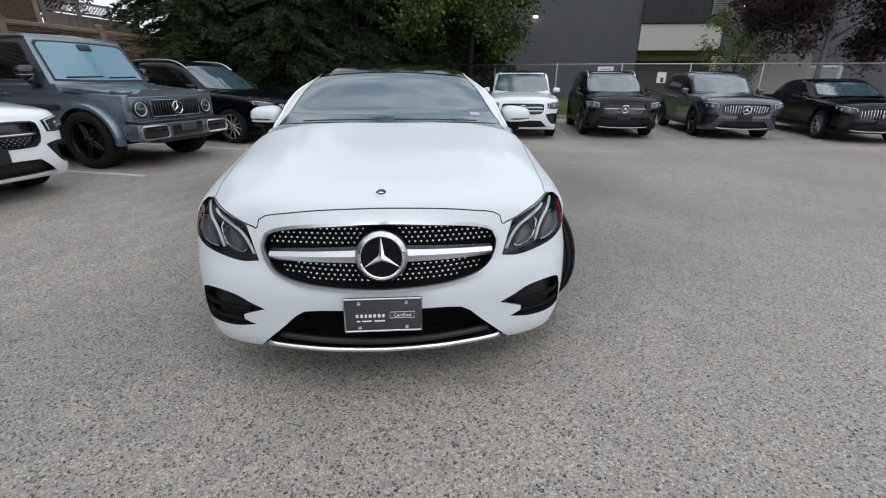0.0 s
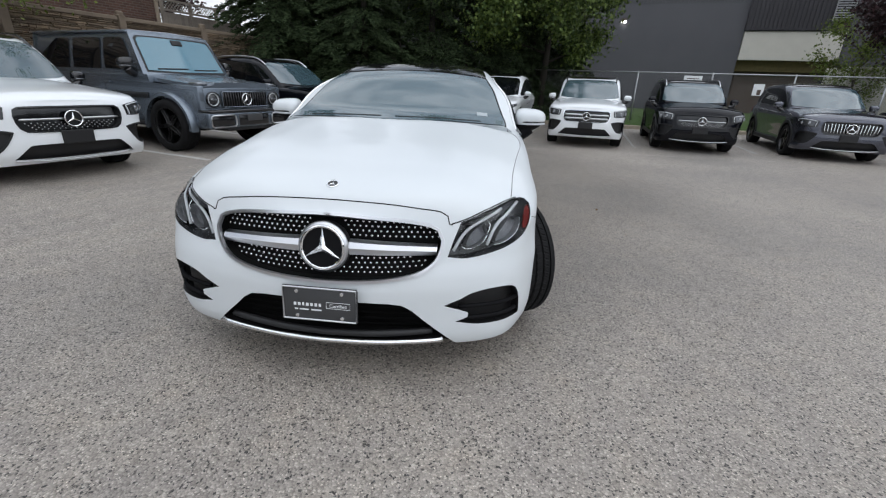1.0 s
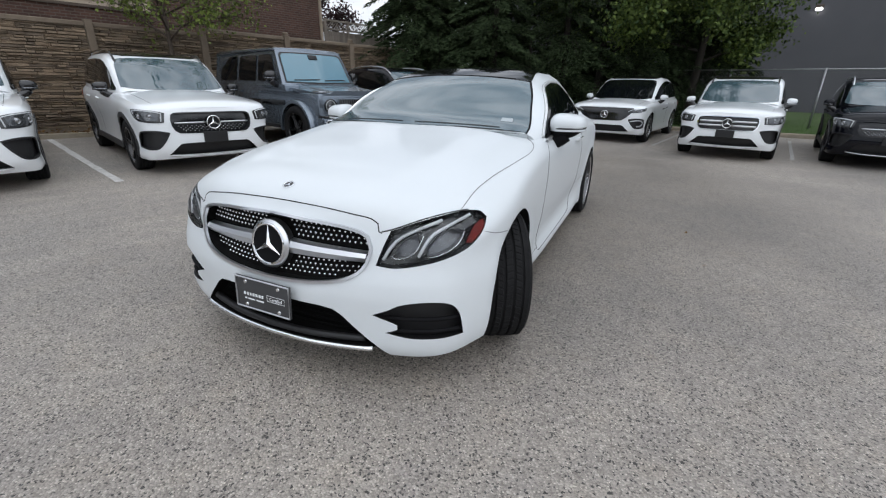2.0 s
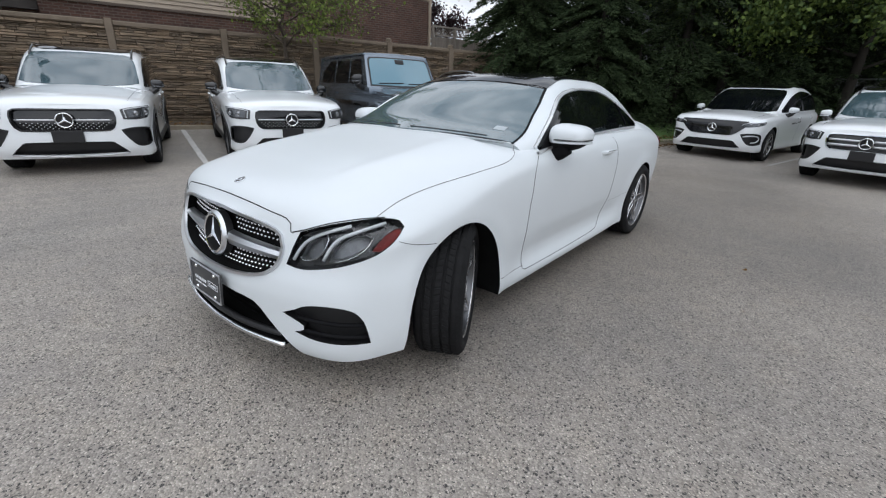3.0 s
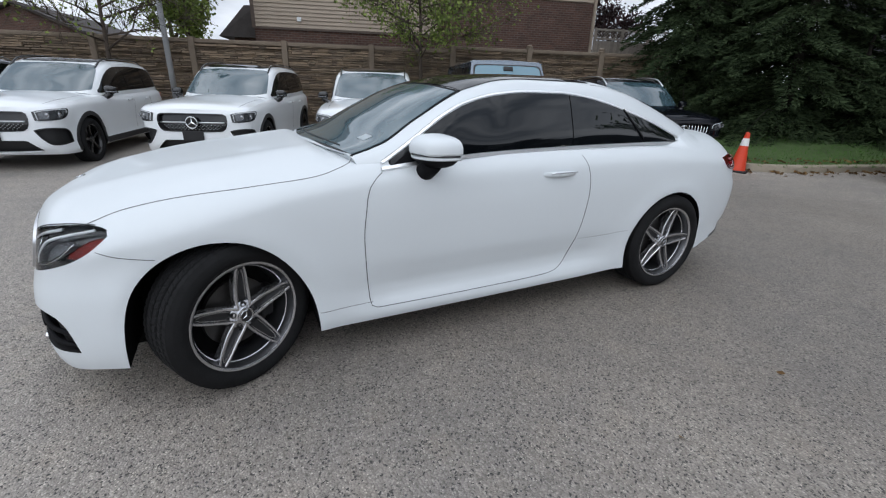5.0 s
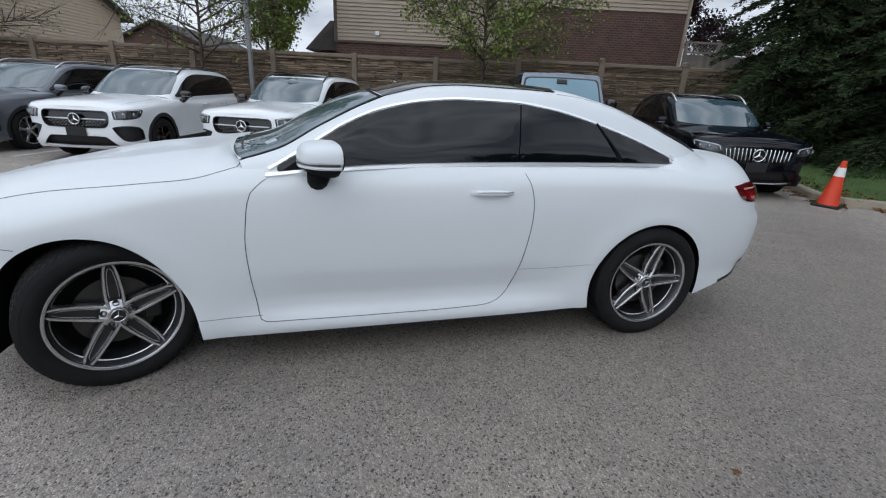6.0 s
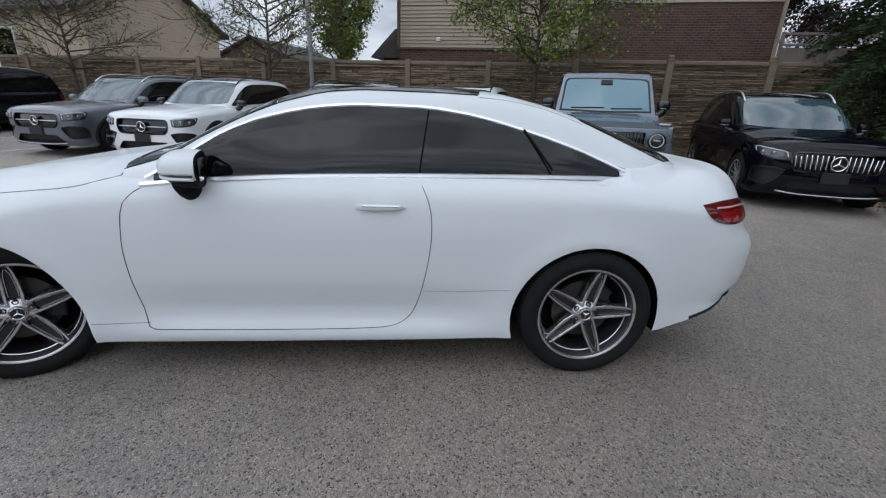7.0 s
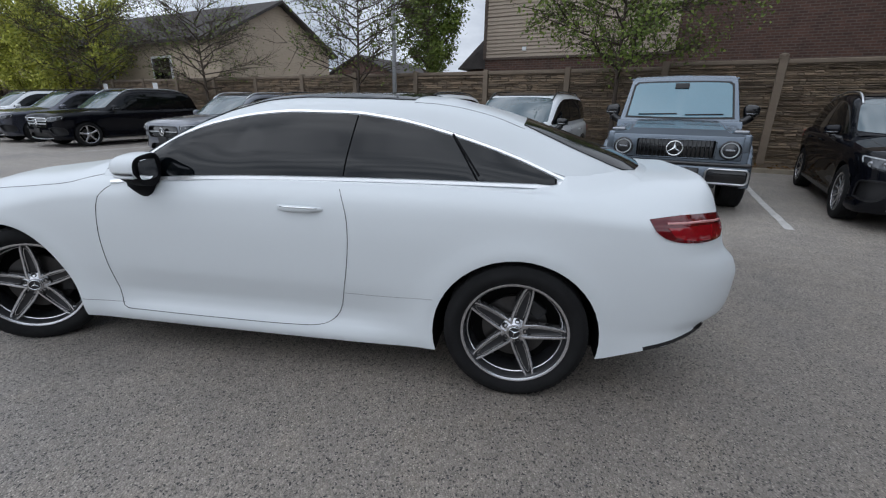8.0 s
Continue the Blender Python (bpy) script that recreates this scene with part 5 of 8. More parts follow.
SPRUCE = leaf_mat("spruce_needles", (0.010, 0.019, 0.009), (0.066, 0.092, 0.044), 0.85, 0.08)
MAPLE = leaf_mat("dark_green_leaves", (0.022, 0.046, 0.012), (0.12, 0.165, 0.036))
SPARSE = leaf_mat("olive_leaves", (0.075, 0.115, 0.02), (0.19, 0.24, 0.05))
YELLOW = leaf_mat("yellow_green_leaves", (0.20, 0.23, 0.035), (0.52, 0.52, 0.09))
PURPLE = leaf_mat("purple_leaves", (0.018, 0.010, 0.012), (0.055, 0.026, 0.028))


def sprays(P, D, size, rng, wide=0.45):
    """Folded leaf shapes at P that point along D."""
    n = len(P)
    D = D / np.maximum(np.linalg.norm(D, axis=1)[:, None], 1e-6)
    R = rng.randn(n, 3)
    S = np.cross(D, R)
    S /= np.maximum(np.linalg.norm(S, axis=1)[:, None], 1e-6)
    N = np.cross(D, S)
    L = (size * (0.6 + 0.8 * rng.rand(n)))[:, None]
    a = P
    b = P + D * L * 0.45 + S * L * wide * 0.5 + N * L * 0.08
    c = P + D * L
    d = P + D * L * 0.45 - S * L * wide * 0.5 + N * L * 0.08
    v = np.stack([a, b, c, d], 1).reshape(-1, 3)
    i = np.arange(n) * 4
    f = np.concatenate([np.stack([i, i + 1, i + 2], 1), np.stack([i, i + 2, i + 3], 1)])
    me = bpy.data.meshes.new("crown")
    me.from_pydata(v.tolist(), [], f.tolist())
    return me


def conifer(x, y, z, height, radius, seed, n=26000, low=0.15):
    rng = np.random.RandomState(seed)
    t = tagged(new("spruce_tree"), "dense dark green spruce with drooping boughs", "tree", "spruces behind the lawn")
    t.matrix_world = Matrix.Translation((x, y, z))
    part_mesh("trunk", mesh_from("trunk", *tube([(0, 0, -0.2), (0.04, 0.02, height * 0.5), (0, 0, height)], 0.16, 10, 0.02), DARK_BARK, True), t)
    boughs = int(height * 26)
    hh = low + (1 - (rng.rand(boughs)) ** 0.7) * (height - low)
    az = rng.rand(boughs) * 2 * math.pi
    ln = radius * (1 - hh / height) ** 0.8 * (0.75 + 0.45 * rng.rand(boughs)) + 0.15
    per = n // boughs
    P, D = [], []
    bv, bf = [], []
    for i in range(boughs):
        dv = np.array([math.cos(az[i]), math.sin(az[i]), 0])
        sd = np.array([-dv[1], dv[0], 0])
        q = rng.rand(per) ** 0.75
        droop = 0.10 - 0.34 * q**1.5 * (1 + 0.3 * rng.rand())
        lat = (rng.rand(per) - 0.5) * 0.55 * ln[i] * (1 - q * 0.75)
        p = np.array([0, 0, hh[i]]) + np.outer(q * ln[i], dv) + np.outer(lat, sd)
        p[:, 2] += droop * ln[i] + (rng.rand(per) - 0.5) * 0.10
        P.append(p)
        D.append(np.tile(dv, (per, 1)) * 0.8 + np.outer(np.sign(lat), sd) * 0.6 + np.array([0, 0, -0.25]) + rng.randn(per, 3) * 0.25)
        if i % 3 == 0:
            e = np.array([0, 0, hh[i]]) + dv * ln[i] * 0.85 + np.array([0, 0, -0.2 * ln[i]])
            sh = tube([(0, 0, hh[i]), tuple(np.array([0, 0, hh[i] + 0.05 * ln[i]]) + dv * ln[i] * 0.4), tuple(e)], 0.013, 5, 0.005)
            k = len(bv)
            bv += sh[0]
            bf += [[a + k for a in g_] for g_ in sh[1]]
    tagged(part_mesh("branchwork", mesh_from("branchwork", bv, bf, DARK_BARK, True), t), kind="stuff")
    me = sprays(np.concatenate(P), np.concatenate(D), 0.135, rng, 0.26)
    me.materials.append(SPRUCE)
    tagged(part_mesh("crown", me, t), kind="stuff")
    return t


def broadleaf(name, label, x, y, z, height, spread, seed, leaves, leaf, material, bark, clear=0.3, limbs=9, twigs=7, dense=1.0, droop=0.0, group="", trunk=None):
    """A tree with a tapered trunk, limbs that fork into twigs, and leaves in clumps along them."""
    rng = np.random.RandomState(seed)
    t = tagged(new(name), label, "tree", group)
    t.matrix_world = Matrix.Translation((x, y, z))
    tr = trunk or height * 0.016 + 0.03
    bend = rng.randn(2) * 0.02 * height
    tp = [(0, 0, -0.2), (bend[0] * 0.4, bend[1] * 0.4, height * 0.35), (bend[0], bend[1], height * 0.7), (bend[0] * 1.3, bend[1] * 1.3, height * 0.96)]
    part_mesh("trunk", mesh_from("trunk", *tube(spline(tp, 0.25, False), tr, 10, tr * 0.15), bark, True), t)
    bv, bf = [], []
    tips = []

    def add(sh):
        k = len(bv)
        bv.extend(sh[0])
        bf.extend([[a + k for a in g_] for g_ in sh[1]])

    for i in range(limbs):
        hz = height * (clear + (0.92 - clear) * (i + rng.rand() * 0.7) / limbs)
        az = i * 2.4 + rng.rand() * 0.8
        fr = 1 - abs((hz / height - 0.55) / 0.62) ** 2
        ln = spread * (0.45 + 0.6 * fr) * (0.8 + 0.4 * rng.rand())
        base = Vector((bend[0] * hz / height, bend[1] * hz / height, hz))
        dv = Vector((math.cos(az), math.sin(az), 0.55 + 0.5 * rng.rand() - droop))
        pts = [base]
        for q in (0.35, 0.7, 1.0):
            pts.append(base + dv * ln * q + Vector((rng.randn() * 0.06, rng.randn() * 0.06, -0.10 * q * q)) * ln)
        add(tube(pts, tr * 0.34, 6, tr * 0.07))
        for j in range(twigs):
            q = 0.25 + 0.75 * rng.rand()
            s = base + dv * ln * q
            d2 = (dv.normalized() + Vector(rng.randn(3) * 0.75)).normalized()
            l2 = ln * (0.22 + 0.3 * rng.rand())
            e = s + d2 * l2
            m_ = s + d2 * l2 * 0.5 + Vector(rng.randn(3) * 0.04)
            add(tube([s, m_, e], tr * 0.14, 4, tr * 0.03))
            tips += [(s, m_), (m_, e), (m_, e)]
            for h in range(2):
                d3 = (d2 + Vector(rng.randn(3) * 0.8)).normalized()
                e3 = m_ + d3 * l2 * 0.55
                add(tube([m_, e3], tr * 0.07, 3, tr * 0.02))
                tips.append((m_, e3))
    part_mesh("branchwork", mesh_from("branchwork", bv, bf, bark, True), t)
    if leaves:
        A, B_ = np.array([list(a) for a, b in tips]), np.array([list(b) for a, b in tips])
        k = rng.randint(0, len(tips), leaves)
        u = rng.rand(leaves)[:, None]
        P = A[k] * (1 - u) + B_[k] * u + rng.randn(leaves, 3) * 0.10 * dense * (1 + 0.0 * u)
        D = rng.randn(leaves, 3) + np.array([0, 0, -0.5])
        me = sprays(P, D, leaf, rng, 0.75)
        me.materials.append(material)
        tagged(part_mesh("crown", me, t), kind="stuff")
    return t


for i, (x, y, h, r) in enumerate(((-7.1, 13.5, 9.0, 2.9), (-7.2, 14.6, 8.5, 2.3), (-5.2, 16.0, 9.5, 2.6), (-4.0, 13.6, 7.5, 2.2), (-1.9, 15.6, 9.0, 2.5), (0.2, 17.2, 9.5, 2.6), (-8.8, 17.5, 10.0, 2.8), (-2.8, 19.0, 10.5, 3.0), (2.6, 19.2, 9.5, 2.6))):
    conifer(x, y, 0.25, h, r, 100 + i, 66000 if i in (0, 1, 3) else 46000)
for i, (x, y, h, r) in enumerate(((2.2, 17.6, 3.6, 1.9), (0.4, 16.4, 3.2, 1.7), (-1.2, 17.4, 3.4, 1.8), (3.9, 18.6, 3.4, 1.8), (-6.0, 13.2, 3.0, 1.5), (-2.9, 14.4, 3.0, 1.6))):
    conifer(x, y, 0.25, h, r, 140 + i, 15000, 0.05)
broadleaf("maple_tree", "large dark green broadleaf tree over the fence", 2.6, 16.9, 0.3, 8.5, 3.0, 11, 52000, 0.115, MAPLE, DARK_BARK, 0.22, 18, 12, 2.6, 0.35)
broadleaf("maple_tree", "large dark green broadleaf tree over the fence", -0.6, 16.0, 0.3, 8.0, 2.6, 12, 40000, 0.115, MAPLE, DARK_BARK, 0.25, 16, 11, 2.6, 0.25)
broadleaf("plum_tree", "dark purple-leaved tree behind the parked cars", 17.2, 15.6, 0.3, 6.8, 3.1, 21, 62000, 0.11, PURPLE, PALE_BARK, 0.28, 16, 11, 2.4, 0.25)
broadleaf("plum_tree", "dark purple-leaved tree behind the parked cars", 21.8, 14.2, 0.3, 6.5, 3.0, 22, 18000, 0.13, PURPLE, BARK, 0.25, 14, 10, 2.4, 0.25)
broadleaf("shrub", "small olive shrub before the dark building", 15.6, 18.5, 0.3, 3.6, 1.3, 23, 4500, 0.09, SPARSE, BARK, 0.15, 12, 8, 1.6)
for a, o, h, s, sd, nl, lab in ((3.88, -0.75, 5.4, 2.0, 31, 6500, "young tree with sparse green leaves by the wall"), (-4.0, -0.8, 5.2, 1.9, 32, 1500, "young thin tree with few leaves by the wall"), (-11.2, -0.8, 4.8, 2.1, 33, 900, "nearly bare young tree by the wall"), (-18.5, -0.8, 5.4, 2.3, 34, 1500, "young tree with few leaves by the wall")):
    p = at_wall(a, o)
    broadleaf("young_tree", lab, p.x, p.y, float(gz(p.x, p.y)), h, s, sd, int(nl * 1.7), 0.075, SPARSE, BARK, 0.36, 26, 20, 1.1, 0.30, "young trees along the wall", 0.075)
p = at_wall(-3.1, 2.4)
broadleaf("poplar_tree", "narrow leafy tree behind the wall", p.x, p.y, 0.1, 6.8, 1.1, 41, 15000, 0.095, SPARSE, BARK, 0.3, 16, 8, 1.3, -0.5)
p = at_wall(-4.9, 6.0)
broadleaf("poplar_tree", "narrow leafy tree behind the wall", p.x, p.y, 0.1, 6.6, 1.3, 42, 7000, 0.095, SPARSE, BARK, 0.3, 14, 8, 1.3, -0.4)
for a, o, sd, h in ((-21.5, -0.6, 51, 5.5), (-25.5, -0.4, 52, 6.0), (-30, -0.3, 53, 6.5)):
    p = at_wall(a, o)
    broadleaf("willow_tree", "yellow-green leafy tree along the wall", p.x, p.y, 0.1, h, 2.4, sd, 22000, 0.11, YELLOW, BARK, 0.2, 14, 10, 1.8, 0.2, "yellow-green trees")
p = at_wall(13.5, 9.5)
broadleaf("plum_tree", "dark purple-leaved tree behind the garden fence", p.x, p.y, 0.1, 8.5, 2.3, 61, 20000, 0.13, PURPLE, BARK, 0.35, 14, 10, 2.2, 0.1)

# ---- fallen leaves ----
LITTER = leaf_mat("fallen_leaves", (0.06, 0.032, 0.014), (0.22, 0.13, 0.05), 0.8)


def litter(n, place, size, seed, name, label):
    rng = np.random.RandomState(seed)
    P = np.array([place(rng) for _ in range(n)])
    D = np.concatenate([rng.randn(n, 2), rng.randn(n, 1) * 0.25], 1)
    me = sprays(P, D, size, rng, 0.6)
    me.materials.append(LITTER)
    return tagged(part_mesh(name, me), label, "leaves", kind="stuff")


def by_kerb(rng):
    i = rng.randint(2, 46)
    p = kl[min(i, len(kl) - 1)]
    t = (kl[i + 1] - kl[i - 1]).normalized()
    s = Vector((-t.y, t.x))
    q = p - s * (abs(rng.randn()) * 0.16 + 0.0) if rng.rand() < 0.7 else p + s * (0.16 + abs(rng.randn()) * 0.2)
    g = float(gz(q.x, q.y)) + (0.012 if (q - p).dot(s) < 0 else 0.14)
    return q.x, q.y, g + rng.rand() * 0.02


litter(2600, by_kerb, 0.055, 71, "leaf_litter", "brown dead leaves gathered along the kerb")


def by_wall(rng):
    p = at_wall(-20 + 31 * rng.rand(), -1.15 + abs(rng.randn()) * 0.5)
    return p.x, p.y, float(gz(p.x, p.y)) + 0.11


litter(1800, by_wall, 0.07, 72, "leaf_litter", "brown dead leaves on the verge by the wall")
for i, (x, y) in enumerate(((2.05, 1.62), (2.0, 2.55), (-1.0, 8.2), (3.6, 6.5), (1.4, -1.9))):
    lf_ = litter(1, lambda rng: (x, y, float(gz(x, y)) + 0.008), 0.05, 80 + i, "fallen_leaf", "single dry leaf on the asphalt")
    lf_["kind"] = "stuff"

# plain dark unseen walls, added to close the lot and darken window reflections
FAR_WALL = mat("dark_backdrop", (0.03, 0.036, 0.026), 0.95, 0, 0.4, 0.6, 8, 0.02)
for nm, x0, x1, y0, y1, h in (("wall_east", 36, 37, -40, 30, 2.2), ("wall_south", -30, 37, -41, -40, 2.2)):
    bm = bmesh.new()
    box(bm, x1 - x0, y1 - y0, h, Matrix.Translation(((x0 + x1) / 2, (y0 + y1) / 2, h / 2 - 0.1)))
    tagged(part(nm, bm, FAR_WALL), "plain dark unseen wall added to close the far side of the lot", "wall", kind="structure")
# ---- the white coupe ----
COUPE = dict(
    mid=1.5, axle=0.335, shoulder=0.055, crown=5.2, crease=(0.50, 0.007, 0.07, -0.7, 0.5),
    outline=[(0, -0.915), (0.2, -0.905), (0.4, -0.876), (0.55, -0.841), (0.70, -0.793), (0.80, -0.734), (0.865, -0.650), (0.908, -0.54), (0.935, -0.42), (0.942, -0.2), (0.936, 0.1), (0.935, 1.4), (0.935, 2.4), (0.927, 2.9), (0.905, 3.33), (0.862, 3.62), (0.778, 3.812), (0.60, 3.967), (0.3, 3.994), (0, 4.0)],
    zb=[(-0.95, 0.20), (-0.88, 0.188), (-0.84, 0.176), (-0.75, 0.182), (-0.5, 0.194), (0.0, 0.185), (0.35, 0.178), (2.45, 0.200), (3.25, 0.230), (3.5, 0.280), (3.8, 0.352), (3.98, 0.39)],
    zs=[(-0.92, 0.722), (-0.86, 0.744), (-0.75, 0.750), (-0.6, 0.763), (-0.44, 0.803), (-0.2, 0.862), (0.0, 0.904), (0.4, 0.986), (0.75, 1.020), (1.2, 1.030), (2.0, 1.040), (2.6, 1.038), (3.1, 1.014), (3.4, 0.980), (3.7, 0.950), (3.86, 0.938), (3.98, 0.87)],
    zc=[(-0.92, 0.752), (-0.88, 0.796), (-0.84, 0.846), (-0.79, 0.873), (-0.72, 0.892), (-0.5, 0.935), (-0.2, 0.992), (0.1, 1.032), (0.32, 1.063), (0.42, 1.076), (0.47, 1.06), (0.7, 1.035), (1.2, 1.030), (2.8, 1.038), (3.05, 1.062), (3.3, 1.092), (3.55, 1.099), (3.75, 1.095), (3.85, 1.098), (3.90, 1.075), (3.95, 1.0), (4.0, 0.91)],
    nose_side=[(0.15, 0.031), (0.20, 0.014), (0.27, -0.002), (0.35, -0.008), (0.52, -0.005), (0.62, 0.006), (0.8, 0.018)],
    plain_side=[(0.15, 0.05), (0.20, 0.032), (0.25, 0.026), (0.35, 0.026), (0.45, 0.020), (0.53, 0.012), (0.66, 0.004), (0.8, 0.0), (1.06, 0.0)],
    side=[(0.15, 0.06), (0.188, 0.030), (0.212, 0.018), (0.24, 0.020), (0.275, 0.032), (0.31, 0.050), (0.36, 0.054), (0.44, 0.036), (0.53, 0.014), (0.66, 0.004), (0.78, 0.0), (0.90, 0.008), (0.98, 0.024), (1.06, 0.035)],
    front=[(0.15, 0.055), (0.20, 0.02), (0.25, 0.008), (0.33, 0.004), (0.45, 0.0), (0.52, 0.010), (0.60, 0.036), (0.68, 0.055), (0.74, 0.07), (0.80, 0.088)],
    rear=[(0.38, 0.13), (0.45, 0.045), (0.53, 0.026), (0.64, 0.021), (0.72, 0.050), (0.79, 0.135), (0.88, 0.172), (0.95, 0.185)],
    flares=[(-0.07, 0.41, 0.39, 0.010), (2.87, 0.405, 0.39, 0.012)],
    zr=[(0.42, 1.075), (0.62, 1.128), (0.85, 1.250), (1.08, 1.360), (1.28, 1.424), (1.5, 1.467), (1.75, 1.481), (2.05, 1.483), (2.35, 1.470), (2.65, 1.415), (2.95, 1.328), (3.2, 1.243), (3.42, 1.168), (3.58, 1.098)],
    xb=[(0.42, 0.840), (0.6, 0.865), (0.9, 0.862), (1.2, 0.850), (1.5, 0.832), (2.0, 0.797), (2.5, 0.758), (2.9, 0.750), (3.2, 0.735), (3.58, 0.63)],
    bow=[(0.42, 0.168), (0.8, 0.132), (1.3, 0.070), (1.8, 0.0), (2.6, 0.0), (3.0, -0.075), (3.58, -0.17)],
    z0=[(0.42, 0.97), (0.9, 0.985), (2.0, 1.0), (3.0, 1.0), (3.58, 0.99)],
    foot=[(1, 0), (0.992, 0.25), (0.972, 0.50), (0.945, 0.66), (0.905, 0.77), (0.845, 0.835), (0.74, 0.882), (0.60, 0.925), (0.40, 0.965), (0.20, 0.99), (0, 1)],
    section=[(1, 0), (0.976, 0.22), (0.905, 0.48), (0.827, 0.71), (0.745, 0.862), (0.632, 0.942), (0.427, 0.979), (0.17, 0.995), (0, 1)],
)


def lower_mouth():
    """The wide lower intake, open to the road, with slanted ends."""
    half = [(0.0, 0.408), (0.28, 0.404), (0.345, 0.396), (0.388, 0.370), (0.44, 0.320), (0.53, 0.238), (0.597, 0.168), (0.61, 0.10)]
    ring = half + [(-x, z) for x, z in half[::-1][:-1]]
    n = len(ring)
    v = [(x, y, z) for y in (-1.2, -0.775) for x, z in ring]
    f = [list(range(n)), [n + i for i in range(n)][::-1]] + [[i, n + i, n + (i + 1) % n, (i + 1) % n] for i in range(n)]
    return v, f


def mirror_pts(pts):
    return [(-p[0], p[1], p[2]) for p in pts]


def both(name, shape, material, parent, label="", smooth=True, sharp=35):
    """A part and its mirror image on the car's other side."""
    a = part_mesh(name, mesh_from(name, *shape, material, smooth, sharp), parent, label)
    b = part_mesh(name, mesh_from(name, *flip(shape), material, smooth, sharp), parent, label)
    return a, b


def build_coupe():
    car = tagged(new("coupe"), "white two-door coupe with black roof and turned front wheels", "car")
    lower, upper = shell(COUPE, 190, 40, 22), cabin(COUPE, 90, 36)
    B, U, BU = bvh_of(lower), bvh_of(upper), bvh_of(lower, upper)
    F = (0, -1, 0)
    DIAG = (0.62, -0.78, 0.05)
    # openings in the front
    half_g = [(0.25, -0.86, 0.768), (0.42, -0.83, 0.751), (0.488, -0.80, 0.726), (0.508, -0.80, 0.68), (0.480, -0.82, 0.592), (0.40, -0.85, 0.540), (0.22, -0.9, 0.507)]
    grille = spline([(0, -0.87, 0.775)] + half_g + [(0, -0.9, 0.498)] + mirror_pts(half_g[::-1]), 0.03)
    vent = spline([(0.532, -0.852, 0.392), (0.532, -0.852, 0.392), (0.60, -0.825, 0.425), (0.635, -0.81, 0.447), (0.70, -0.78, 0.464), (0.79, -0.735, 0.466), (0.840, -0.70, 0.448), (0.857, -0.66, 0.40), (0.865, -0.64, 0.33), (0.862, -0.625, 0.285), (0.862, -0.625, 0.285), (0.78, -0.70, 0.284), (0.68, -0.79, 0.288), (0.586, -0.835, 0.308), (0.586, -0.835, 0.308), (0.632, -0.81, 0.330), (0.632, -0.81, 0.352), (0.615, -0.82, 0.362), (0.615, -0.82, 0.362)], 0.02)
    lamp = spline([(0.528, -0.803, 0.610), (0.528, -0.803, 0.610), (0.556, -0.782, 0.690), (0.580, -0.755, 0.757), (0.580, -0.755, 0.757), (0.685, -0.690, 0.797), (0.760, -0.595, 0.813), (0.820, -0.496, 0.816), (0.862, -0.451, 0.806), (0.885, -0.445, 0.785), (0.893, -0.475, 0.760), (0.892, -0.520, 0.726), (0.870, -0.592, 0.686), (0.810, -0.682, 0.652), (0.720, -0.742, 0.624), (0.610, -0.787, 0.604)], 0.02)
    cut = [pocket(grille, F, B, 0.055), lower_mouth(), pocket(vent, DIAG, B, 0.05, 0.04), flip(pocket(vent, DIAG, B, 0.05, 0.04)), pocket(lamp, DIAG, B, 0.06, 0.04), flip(pocket(lamp, DIAG, B, 0.06, 0.04))]
    mats = [LINER, LINER, PLASTIC, PLASTIC, LAMP_DARK, LAMP_DARK]
    front_arch = [(-0.478, 0.06), (-0.478, 0.20), (-0.455, 0.41), (-0.405, 0.552), (-0.320, 0.648), (-0.215, 0.706), (-0.095, 0.729), (0.035, 0.710), (0.145, 0.648), (0.238, 0.542), (0.308, 0.395), (0.335, 0.24), (0.338, 0.06)]
    for s in (1, -1):
        cut.append(prism_line(front_arch, *sorted((s * 0.50, s * 1.2))))
        cut.append(prism_arch(2.871, 0.316, 0.411, 0.411, *sorted((s * 0.50, s * 1.2))))
        mats += [LINER, LINER]
    me = mesh_from("body", *lower, [WHITE, LINER], True)
    body = part_mesh("body", carve(me, cut, mats), car, "white painted body")
    part_mesh("cabin", mesh_from("cabin", *upper, WHITE, True, 60), car, "white pillars and roof frame")

    # glass
    half_s = [(0.35, 0.45, 1.085), (0.60, 0.52, 1.070), (0.770, 0.578, 1.052), (0.770, 0.578, 1.052), (0.764, 0.65, 1.073), (0.748, 0.73, 1.102), (0.722, 0.83, 1.152), (0.700, 0.91, 1.198), (0.668, 1.03, 1.268), (0.597, 1.225, 1.360), (0.597, 1.225, 1.360), (0.445, 1.20, 1.378), (0.168, 1.19, 1.398)]
    scr = spline([(0, 0.4, 1.088)] + half_s + [(0, 1.188, 1.400)] + mirror_pts(half_s[::-1]), 0.05)
    half_f = [(0.35, 0.42, 1.070), (0.60, 0.50, 1.057), (0.780, 0.575, 1.044), (0.780, 0.575, 1.044), (0.774, 0.65, 1.076), (0.758, 0.73, 1.107), (0.732, 0.83, 1.158), (0.711, 0.91, 1.204), (0.679, 1.03, 1.275), (0.607, 1.235, 1.370), (0.607, 1.235, 1.370), (0.45, 1.212, 1.388), (0.17, 1.202, 1.408)]
    frit = spline([(0, 0.4, 1.072)] + half_f + [(0, 1.200, 1.410)] + mirror_pts(half_f[::-1]), 0.05)
    part_mesh("screen_surround", mesh_from("screen_surround", *patch(frit, (0, -1, 0.3), U, 0.04, 0.003), SEAL, True, 40), car, "black screen border")
